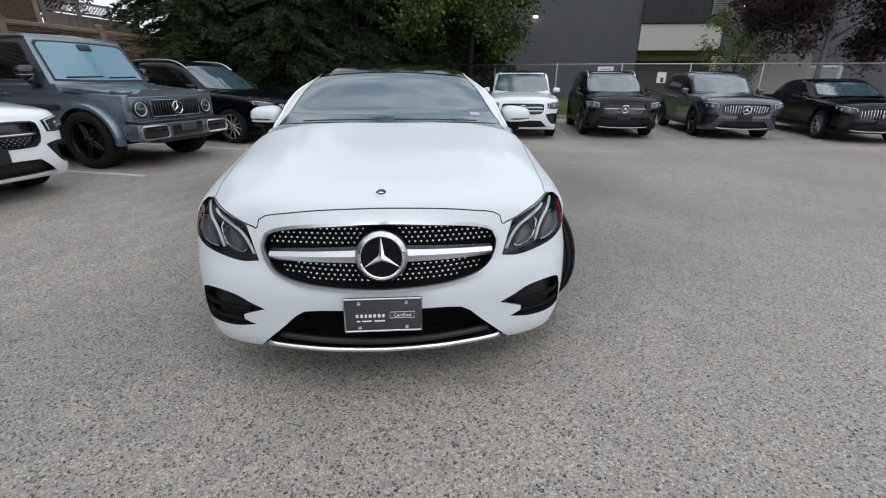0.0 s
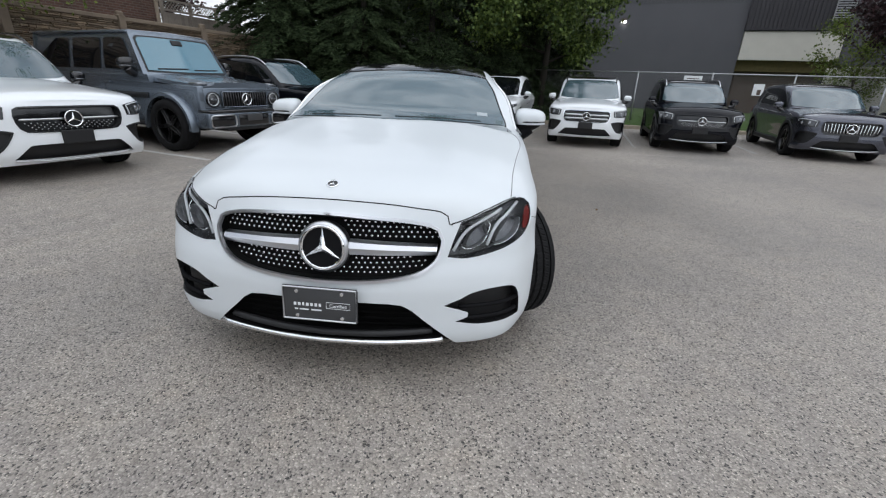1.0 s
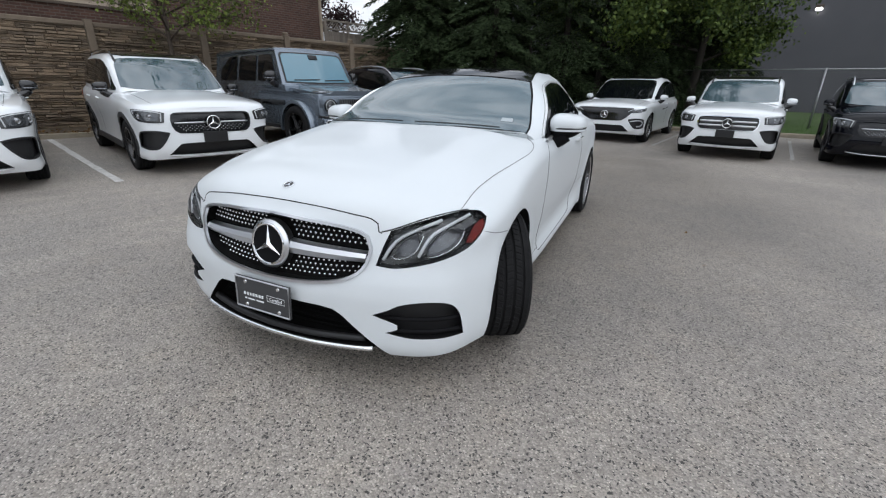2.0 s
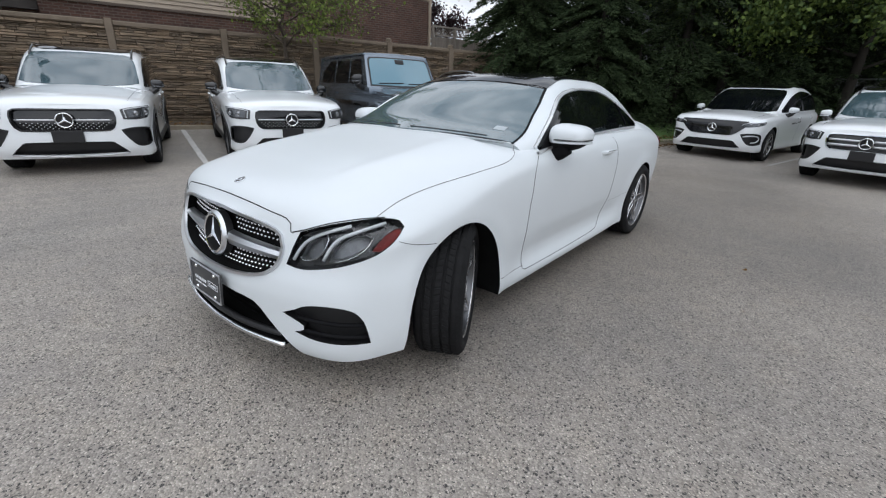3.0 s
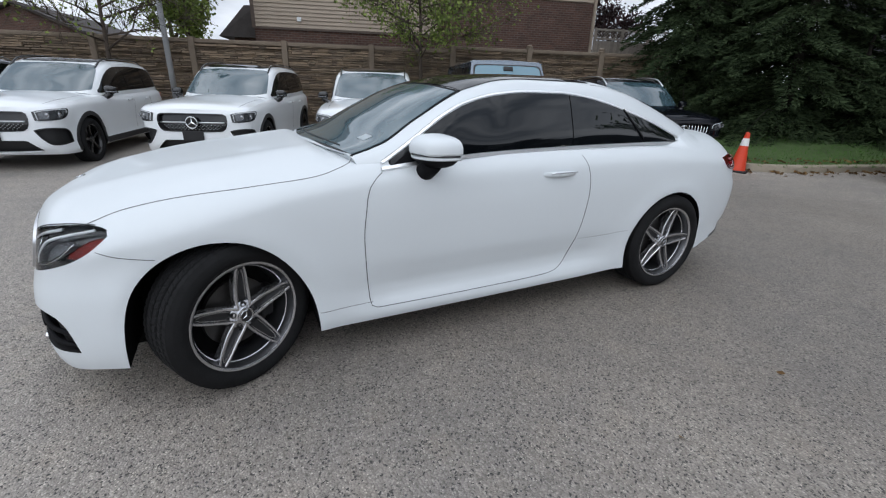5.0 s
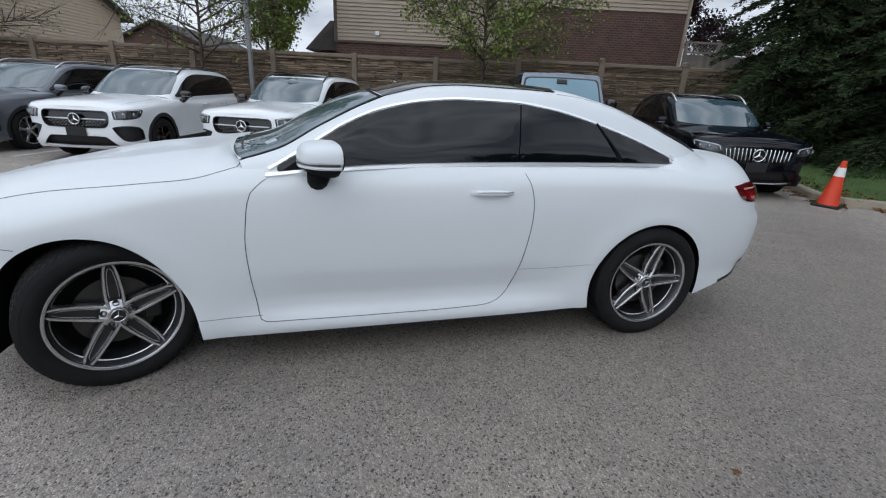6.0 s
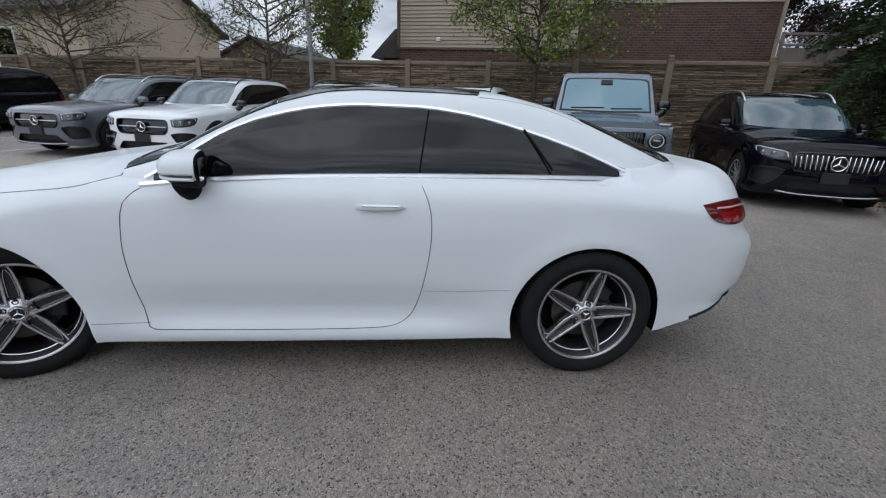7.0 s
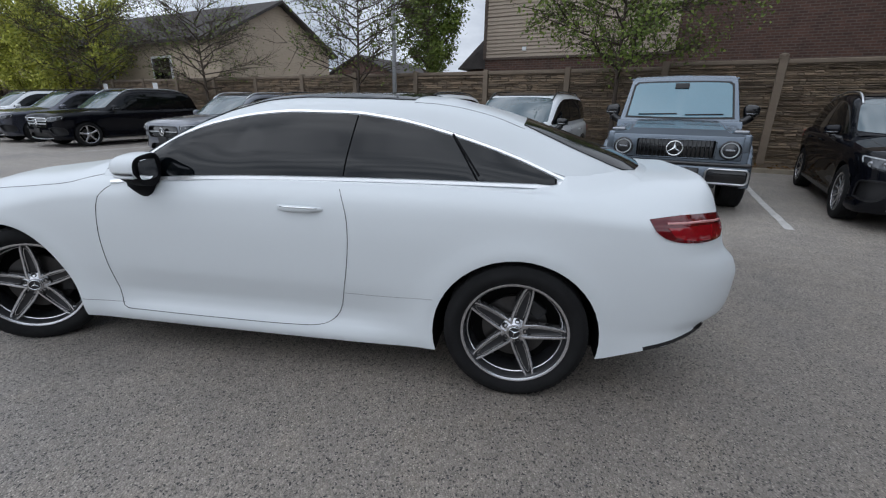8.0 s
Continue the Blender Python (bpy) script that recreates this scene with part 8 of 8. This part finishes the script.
    for s in (1, -1):
        mirror_unit(car, s, fy(0.80), fz(1.115), 0.955 * kx, 0.092, 0.09, 0.135, mirrors or colour, GLOSS_BLACK)
    if door_mark:
        for s in (1, -1):
            for y0, y1, zz, ww in ((1.25, 1.52, 0.80, 0.075), (1.56, 1.66, 0.79, 0.05), (1.70, 1.95, 0.80, 0.06)):
                a = ribbon([(1.2, y, zz + 0.05 * (y - 1.25)) for y in np.linspace(y0, y1, 5)], (1, 0, 0), B, ww * 0.5, 0.0015)
                part_mesh("lettering_bar", mesh_from("lettering_bar", *(a if s == 1 else flip(a)), PLASTIC, True), car, "dark lettering on the door")
    # tail
    tl_ = spline([(1, spec["tail"] - 0.30, fz(0.98)), (1, spec["tail"] - 0.05, fz(1.0)), (1, spec["tail"] - 0.05, fz(0.86)), (1, spec["tail"] - 0.25, fz(0.87))], 0.05)
    both("tail_lamp", patch(tl_, (0.8, 0.6, 0), B, 0.08, 0.006), RED_LENS, car, "red tail lamp")
    for s in (1, -1):
        for cy in (0.0, spec["wb"]):
            m_ = Matrix.Translation((s * (spec["half"] - 0.125), cy, R)) @ (Matrix() if s == 1 else Matrix.Rotation(math.pi, 4, "Z")) @ Matrix.Rotation(0.4 * cy, 4, "X")
            wheel(car, m_, R, 0.235, R - 0.11, wheel_style, False, False, alloy or ALLOY_BLACK, face or ALLOY_BLACK)
    h = Vector((math.sin(radians(theta)), -math.cos(radians(theta)), 0))
    ax = Vector((star[0], star[1], 0)) + h * nose
    g0 = float(gz(ax.x, ax.y))
    mid = ax - h * spec["wb"]
    g1 = float(gz(mid.x, mid.y))
    car.matrix_world = Matrix.Translation((ax.x, ax.y, g0 - 0.003)) @ Matrix.Rotation(radians(theta), 4, "Z") @ Matrix.Rotation(math.atan2(g1 - g0, spec["wb"]), 4, "X")
    return car


GLB = reshaped(SUV)
GLC = reshaped(SUV, 2.87, 0.88, 0.93, 0.93, 1.64, 0.99)
GLC["zr"] = GLC["zr"][:6] + [(2.1, 1.636), (2.6, 1.608), (3.0, 1.555), (3.25, 1.49), (3.5, 1.38), (3.68, 1.22), (3.78, 1.07)]
GLC["xb"] = [(a, b * (1.0 if a < 2.6 else 0.975)) for a, b in GLC["xb"]]
GLC["crest"] = [(y, z - 0.10 * max(0.0, y - 2.2) ** 1.5) for y, z in GLC["crest"]]
GLE = reshaped(SUV, 3.10, 0.90, 1.0, 0.985, 1.80, 1.06)
EQE = reshaped(SUV, 3.03, 0.86, 0.97, 0.955, 1.66, 0.98)
EQE["zr"] = [(0.20, 1.03), (0.50, 1.20), (0.85, 1.40), (1.15, 1.53), (1.45, 1.61), (1.8, 1.655), (2.3, 1.655), (2.8, 1.60), (3.2, 1.50), (3.6, 1.36), (3.85, 1.22), (3.95, 1.08)]
EQE["crest"] = [(0.72, 1.09), (0.95, 1.25), (1.2, 1.38), (1.5, 1.475), (1.9, 1.525), (2.4, 1.51), (2.9, 1.45), (3.3, 1.35), (3.55, 1.22)]
EQE["doors"] = [0.72, 1.86, 2.85, 3.53]
SEDAN = reshaped(SUV, 2.95, 0.86, 1.15, 0.93, 1.45, 0.93)
SEDAN["zr"] = [(0.42, 1.02), (0.8, 1.17), (1.1, 1.30), (1.4, 1.40), (1.75, 1.445), (2.2, 1.44), (2.6, 1.39), (3.0, 1.28), (3.3, 1.16), (3.6, 1.03)]
SEDAN["xb"] = [(0.42, 0.76), (0.9, 0.82), (2.4, 0.83), (3.0, 0.78), (3.6, 0.66)]
SEDAN["bow"] = [(0.42, 0.18), (1.3, 0.08), (1.8, 0.0), (2.8, 0.0), (3.6, -0.14)]
SEDAN["z0"] = [(0.42, 0.96), (3.6, 0.97)]
SEDAN["belt"] = [(0.75, 1.0), (1.5, 1.025), (2.6, 1.04), (3.2, 1.05)]
SEDAN["crest"] = [(0.77, 1.01), (1.0, 1.13), (1.3, 1.26), (1.6, 1.34), (1.9, 1.37), (2.3, 1.355), (2.6, 1.30), (2.9, 1.20), (3.15, 1.07)]
SEDAN["doors"] = [0.76, 1.80, 2.70, 3.13]

LT = 73.5
build_suv("crossover_car", "white compact SUV with black grille and silver bar", GLB, BRIGHT_WHITE, (-5.08, -0.47), LT - 5, ROOF_GLASS, "bar", mirrors=GLOSS_BLACK)
build_suv("crossover_car", "white compact SUV with black mirrors beside the boxy wagon", GLB, BRIGHT_WHITE, (-4.13, 2.11), LT - 3, ROOF_GLASS, "bar", mirrors=GLOSS_BLACK)
build_suv("crossover_car", "white compact SUV with dark wheels and bare plate holder", GLB, BRIGHT_WHITE, (-5.52, -3.06), LT + 4, WHITE, "bar", mirrors=GLOSS_BLACK)
build_suv("crossover_car", "dark grey metallic compact SUV with silver roof rails", GLB, GREY_PAINT, (-6.40, -5.60), LT + 2, None, "bar", face=MACHINED)
build_suv("crossover_car", "black mid-size SUV with upright chrome grille slats", GLC, BLACK_PAINT, (-2.50, 7.60), LT - 4, None, "slats", True, False, face=MACHINED, wheel_style="ten", lamp="sweep")
build_suv("large_suv", "black full-size SUV with chrome window trim", GLE, BLACK_PAINT, (-8.5, -11.9), LT, None, "twin", True, False, face=MACHINED, lamp="sweep", R=0.38)
build_suv("large_suv", "black full-size SUV further along the row", GLE, DARK_PAINT, (-9.4, -15.0), LT, None, "twin", True, False, face=MACHINED, lamp="sweep", R=0.38)
build_suv("large_suv", "silver-white SUV far along the row", GLE, BRIGHT_WHITE, (-10.3, -18.2), LT, None, "twin", True, False, face=MACHINED, lamp="sweep", R=0.38)
FT = -11.5
build_suv("electric_suv", "white electric SUV with closed black nose panel", EQE, BRIGHT_WHITE, (0.36, 9.95), FT, ROOF_GLASS, "closed", False, False, face=MACHINED, wheel_style="ten", lamp="slim", screen=TINT, plate=False, door_mark=True)
build_suv("crossover_car", "white compact SUV with twin chrome grille bars", GLB, BRIGHT_WHITE, (2.85, 8.15), FT, ROOF_GLASS, "twin", face=ALLOY_DARK)
build_suv("crossover_car", "black compact SUV with single silver grille bar", GLB, BLACK_PAINT, (5.42, 8.15), FT - 1, None, "bar")
build_suv("crossover_car", "dark grey SUV with upright chrome grille slats", GLB, DARK_PAINT, (8.28, 7.75), FT - 3, None, "slats", False)
build_suv("saloon_car", "black saloon with upright chrome grille slats", SEDAN, BLACK_PAINT, (11.15, 7.0), FT - 6, None, "slats", False, False, face=MACHINED, wheel_style="ten", lamp="sweep", R=0.34)


# ---- the boxy off-road wagon ----
def build_wagon(star, theta):
    car = tagged(new("off_road_wagon"), "slate grey boxy off-road wagon with black wheels", "car", "parked cars")
    P = BLUE_GREY

    def slab(name, x0, x1, y0, y1, z0, z1, m, bev=0.02, label="", par=None):
        bm = bmesh.new()
        box(bm, x1 - x0, y1 - y0, z1 - z0, Matrix.Translation(((x0 + x1) / 2, (y0 + y1) / 2, (z0 + z1) / 2)), bev, 3)
        return part(name, bm, m, par or car, label, True)

    # lower body with wheel cut-outs
    bm = bmesh.new()
    side_line = [(-0.65, 0.47), (3.65, 0.46), (3.65, 1.25), (0.45, 1.25), (0.45, 1.09), (-0.65, 1.09)]
    pv = [bm.verts.new((x, y, z)) for x in (-0.88, 0.88) for y, z in side_line]
    bm.faces.new(pv[:6])
    bm.faces.new(pv[6:][::-1])
    for i in range(6):
        j = (i + 1) % 6
        bm.faces.new((pv[i], pv[6 + i], pv[6 + j], pv[j]))
    bmesh.ops.bevel(bm, geom=list(bm.edges), offset=0.025, segments=3, affect="EDGES", profile=0.5)
    bmesh.ops.recalc_face_normals(bm, faces=bm.faces)
    me = bpy.data.meshes.new("body")
    bm.to_mesh(me)
    bm.free()
    me.materials.append(P)
    cut, ms = [], []
    for cy in (0.07, 2.89):
        for s in (1, -1):
            cut.append(prism_arch(cy, 0.43, 0.50, 0.50, *sorted((s * 0.5, s * 1.2)), 36))
            ms.append(LINER)
    part_mesh("body", carve(me, cut, ms), car, "slate grey body")
    # bonnet, raised in the middle
    v = []
    for y, zc_, ze in ((-0.66, 1.125, 1.105), (0.55, 1.235, 1.215), (0.70, 1.245, 1.225)):
        for x, z in ((-0.80, ze - 0.07), (-0.79, ze - 0.01), (-0.62, ze), (-0.56, zc_ + 0.025), (0, zc_ + 0.03), (0.56, zc_ + 0.025), (0.62, ze), (0.79, ze - 0.01), (0.80, ze - 0.07)):
            v.append((x, y, z))
    f = [(9 * i + k, 9 * i + k + 1, 9 * i + k + 10, 9 * i + k + 9) for i in range(2) for k in range(8)]
    f += [tuple(range(9))[::-1]]
    part_mesh("bonnet", mesh_from("bonnet", v, f, P, False), car, "slate grey bonnet")
    # wings
    for s in (1, -1):
        a, b = sorted((s * 0.60, s * 0.875))
        slab("front_wing", a, b, -0.66, 0.62, 0.85, 1.10, P, 0.03)
        slab("indicator", *sorted((s * 0.66, s * 0.84)), -0.62, -0.40, 1.10, 1.15, LAMP_GREY, 0.02, "grey wing-top indicator")
    # cabin: side walls, screen and roof as one shell
    ring = [(0.865, 0.56, 1.22), (0.765, 0.93, 1.90), (0.72, 1.0, 1.955), (0.70, 3.55, 1.955), (0.765, 3.63, 1.90), (0.86, 3.66, 1.22)]
    k = len(ring)
    V_ = [(x, y, z) for x, y, z in ring] + [(-x, y, z) for x, y, z in ring] + [(0, 0.52, 1.22), (0, 0.89, 1.905), (0, 0.97, 1.975), (0, 3.56, 1.975), (0, 3.65, 1.90), (0, 3.68, 1.22)]
    F_ = []
    for i in range(5):
        F_.append((i, i + 1, 2 * k + i + 1, 2 * k + i))
        F_.append((2 * k + i, 2 * k + i + 1, k + i + 1, k + i))
    F_.append((0, 5, 4, 3, 2, 1))
    F_.append((k, k + 1, k + 2, k + 3, k + 4, k + 5))
    F_.append((0, 2 * k, k, k + 5, 2 * k + 5, 5))
    bm = bmesh.new()
    bm.from_mesh(mesh_from("tmp", V_, F_, P, False))
    bmesh.ops.recalc_face_normals(bm, faces=bm.faces)
    es = [e for e in bm.edges if len(e.link_faces) == 2 and e.calc_face_angle() > 0.3]
    bmesh.ops.bevel(bm, geom=es, offset=0.02, segments=3, affect="EDGES", profile=0.5)
    part("cabin", bm, P, car, "slate grey cabin", True)
    U = BVHTree.FromPolygons(V_, F_)
    scr = spline([(-0.745, 0, 1.31), (-0.745, 0, 1.31), (0, 0, 1.295), (0.745, 0, 1.31), (0.745, 0, 1.31), (0.71, 0, 1.60), (0.685, 0, 1.80), (0.64, 0, 1.838), (0, 0, 1.85), (-0.64, 0, 1.838), (-0.685, 0, 1.80), (-0.71, 0, 1.60)], 0.08)
    part_mesh("windscreen_rubber", mesh_from("windscreen_rubber", *patch([(p[0] * 1.045, p[1], 1.58 + (p[2] - 1.58) * 1.10) for p in scr], (0, -1, 0), U, 0.1, 0.004), PLASTIC, True, 40), car, "black screen rubber")
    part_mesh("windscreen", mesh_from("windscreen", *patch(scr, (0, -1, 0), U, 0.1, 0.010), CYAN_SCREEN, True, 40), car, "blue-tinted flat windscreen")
    bm = bmesh.new()
    box(bm, 0.20, 0.05, 0.10, Matrix.Translation((0, 0.825, 1.79)) @ Matrix.Rotation(radians(-28), 4, "X"), 0.012, 2)
    part("sensor_box", bm, PLASTIC, car, "black sensor box behind the screen", True)
    for s, x0, x1 in ((1, 0.62, 0.10), (1, -0.02, -0.58)):
        line = [drop_on(U, Vector((x, 0, 1.34 + 0.03 * abs(x - x1))), Vector((0, -1, 0.0)))[0] + Vector((0, -0.02, 0.0)) for x in np.linspace(x0, x1, 8)]
        part_mesh("wiper", mesh_from("wiper", *tube(line, 0.010, 6), PLASTIC, True), car, "black wiper")
    for s in (1, -1):
        for y0, y1 in ((0.98, 1.55), (1.66, 2.42), (2.55, 3.38)):
            lean = 0.16 if y0 < 1 else 0.0
            ol = spline([(s, y0 - 0.18 * (lean > 0), 1.34), (s, y0 - 0.18 * (lean > 0), 1.34), (s, y0 + lean * 0.4, 1.83), (s, y0 + lean * 0.4 + 0.04, 1.855), (s, y1 - 0.05, 1.855), (s, y1, 1.83), (s, y1, 1.36), (s, y1 - 0.03, 1.34)], 0.08)
            part_mesh("side_window", mesh_from("side_window", *patch(ol, (s, 0, 0.15), U, 0.12, 0.004), TINT, True, 40), car, "dark side glass")
        slab("side_moulding", *sorted((s * 0.88, s * 0.905)), 0.52, 2.42, 0.86, 0.95, GLOSS_BLACK, 0.008, "black side moulding")
        slab("gutter", *sorted((s * 0.735, s * 0.775)), 0.95, 3.6, 1.90, 1.93, P, 0.008)
        for cy in (0.07, 2.89):
            v, f = [], []
            for i, a in enumerate(np.linspace(math.pi * 1.04, -0.04 * math.pi, 22)):
                for x, r in ((0.86, 0.575), (0.945, 0.568), (0.972, 0.545), (0.972, 0.50), (0.90, 0.495)):
                    v.append((s * x, cy + r * math.cos(a), 0.43 + (r - 0.02) * math.sin(a)))
            for i in range(21):
                for j in range(4):
                    q = (5 * i + j, 5 * i + j + 1, 5 * i + j + 6, 5 * i + j + 5)
                    f.append(q if s > 0 else q[::-1])
            part_mesh("wheel_flare", mesh_from("wheel_flare", v, f, P, True, 40), car, "slate grey wheel flare")
            m_ = Matrix.Translation((s * 0.835, cy, 0.43)) @ (Matrix() if s == 1 else Matrix.Rotation(math.pi, 4, "Z")) @ Matrix.Rotation(0.3, 4, "X")
            wheel(car, m_, 0.43, 0.29, 0.295, "twin", False, True, ALLOY_BLACK, ALLOY_BLACK)
        for y in (1.60, 2.47):
            slab("door_gap", *sorted((s * 0.8815, s * 0.884)), y - 0.004, y + 0.004, 0.55, 1.24, SEAM, 0.0)
            slab("door_handle", *sorted((s * 0.88, s * 0.92)), y - 0.20, y - 0.06, 1.08, 1.115, P, 0.012)
        slab("side_pipe", *sorted((s * 0.80, s * 0.93)), 0.62, 2.30, 0.40, 0.48, PLASTIC, 0.03, "black running board")
        mirror_unit(car, s, 0.78, 1.40, 1.00, 0.11, 0.09, 0.19, GLOSS_BLACK, GLOSS_BLACK)
        # round lamps
        c = Matrix.Translation((s * 0.655, -0.675, 0.885))
        hl = part_mesh("headlamp", None, car)
        part_mesh("lamp_bezel", mesh_from("lamp_bezel", *moved(lathe([(0.03, 0.128), (-0.022, 0.128), (-0.026, 0.115), (-0.012, 0.105)], 32, "y"), c), GLOSS_BLACK, True, 40), hl)
        part_mesh("lamp_ring", mesh_from("lamp_ring", *moved(ring_shape(0.106, 0.016, 0.020, 32), c), LAMP_WHITE, True), hl, "pale ring light")
        part_mesh("lamp_lens", mesh_from("lamp_lens", *moved(lathe([(-0.004, 0.092), (-0.02, 0.06), (-0.026, 0.0005)], 32, "y"), c), LAMP_DARK, True), hl)
        slab("lamp_bar", *sorted((s * 0.60, s * 0.71)), -0.705, -0.69, 0.87, 0.90, LAMP_GREY, 0.006, "", hl)
    # front panel, grille
    slab("front_panel", -0.80, 0.80, -0.665, -0.60, 0.74, 1.07, P, 0.02)
    gr = part_mesh("grille", None, car)
    slab("grille_back", -0.475, 0.475, -0.69, -0.66, 0.75, 1.02, GLOSS_BLACK, 0.03, "", gr)
    for i in range(-8, 9):
        if i:
            part_mesh("grille_slat", mesh_from("grille_slat", *tube([(i * 0.053, -0.700, 0.77), (i * 0.053, -0.708, 0.885), (i * 0.053, -0.700, 1.0)], 0.008, 6), ALLOY_DARK, True), gr, "upright grille slat")
    rimg = [(p[0], -0.695, p[1] - 0.115) for p in ((-0.47, 0.875), (0.47, 0.875), (0.485, 0.90), (0.485, 1.10), (0.47, 1.125), (-0.47, 1.125), (-0.485, 1.10), (-0.485, 0.90), (-0.47, 0.875))]
    part_mesh("grille_frame", mesh_from("grille_frame", *tube(rimg, 0.010, 6), P, True), gr)
    emblem(gr, 0.105, Matrix.Translation((0, -0.715, 0.885)), None)
    # bumper with framed intakes
    slab("bumper", -0.90, 0.90, -0.84, -0.52, 0.42, 0.70, P, 0.05, "slate grey front bumper")
    slab("bumper_top", -0.90, 0.90, -0.86, -0.60, 0.675, 0.725, GLOSS_BLACK, 0.02, "gloss black bumper top")
    slab("centre_intake", -0.33, 0.33, -0.855, -0.80, 0.455, 0.645, GLOSS_BLACK, 0.02, "black centre intake")
    slab("plate", -0.165, 0.165, -0.875, -0.855, 0.53, 0.645, PLATE_DARK, 0.006, "dark plate")
    for s in (1, -1):
        slab("corner_intake", *sorted((s * 0.42, s * 0.875)), -0.852, -0.80, 0.465, 0.64, GLOSS_BLACK, 0.02, "black corner intake")
        fr = [(s * a, -0.86, b - 0.095) for a, b in ((0.44, 0.55), (0.85, 0.55), (0.885, 0.58), (0.885, 0.71), (0.85, 0.74), (0.44, 0.74), (0.405, 0.70), (0.405, 0.58), (0.44, 0.55))]
        part_mesh("intake_frame", mesh_from("intake_frame", *tube(fr, 0.014, 6), SATIN, True), car, "silver intake frame")
        slab("tail_lamp", *sorted((s * 0.70, s * 0.85)), 3.62, 3.68, 0.75, 0.90, RED_LENS, 0.01, "red tail lamp")
    slab("skid_plate", -0.55, 0.55, -0.80, -0.45, 0.37, 0.43, PLASTIC, 0.02, "black skid plate")
    slab("underbody", -0.70, 0.70, -0.4, 3.5, 0.36, 0.55, LINER, 0.02)
    slab("rear_bumper", -0.88, 0.88, 3.55, 3.80, 0.50, 0.68, P, 0.04)
    h = Vector((math.sin(radians(theta)), -math.cos(radians(theta)), 0))
    ax = Vector((star[0], star[1], 0)) - h * 0.72
    car.matrix_world = Matrix.Translation((ax.x, ax.y, float(gz(ax.x, ax.y)) - 0.003)) @ Matrix.Rotation(radians(theta), 4, "Z") @ Matrix.Diagonal((1, 1, 0.965, 1))
    return car


build_wagon((-3.60, 4.93), LT)

# a pale lorry box behind the fence
lorry = tagged(new("box_lorry"), "pale box lorry parked behind the chain-link fence", "lorry")
lorry.matrix_world = BUILD @ Matrix.Translation((10.6, -4.5, 0.4))
bm = bmesh.new()
box(bm, 3.6, 2.2, 1.9, Matrix.Translation((0, 0, 1.3)), 0.04, 2)
part("cargo_box", bm, CREAM, lorry, "pale cargo box", True)
bm = bmesh.new()
box(bm, 1.5, 2.0, 1.5, Matrix.Translation((2.6, 0, 1.0)), 0.12, 3)
part("cab", bm, PAPER, lorry, "white cab", True)
for x in (-1.0, 2.5):
    for s in (1, -1):
        part_mesh("wheel", mesh_from("wheel", *moved(lathe([(-0.12, 0.02), (-0.12, 0.36), (0.12, 0.36), (0.12, 0.02)], 20, "y"), Matrix.Translation((x, s * 0.95, 0.36))), RUBBER, False), lorry)
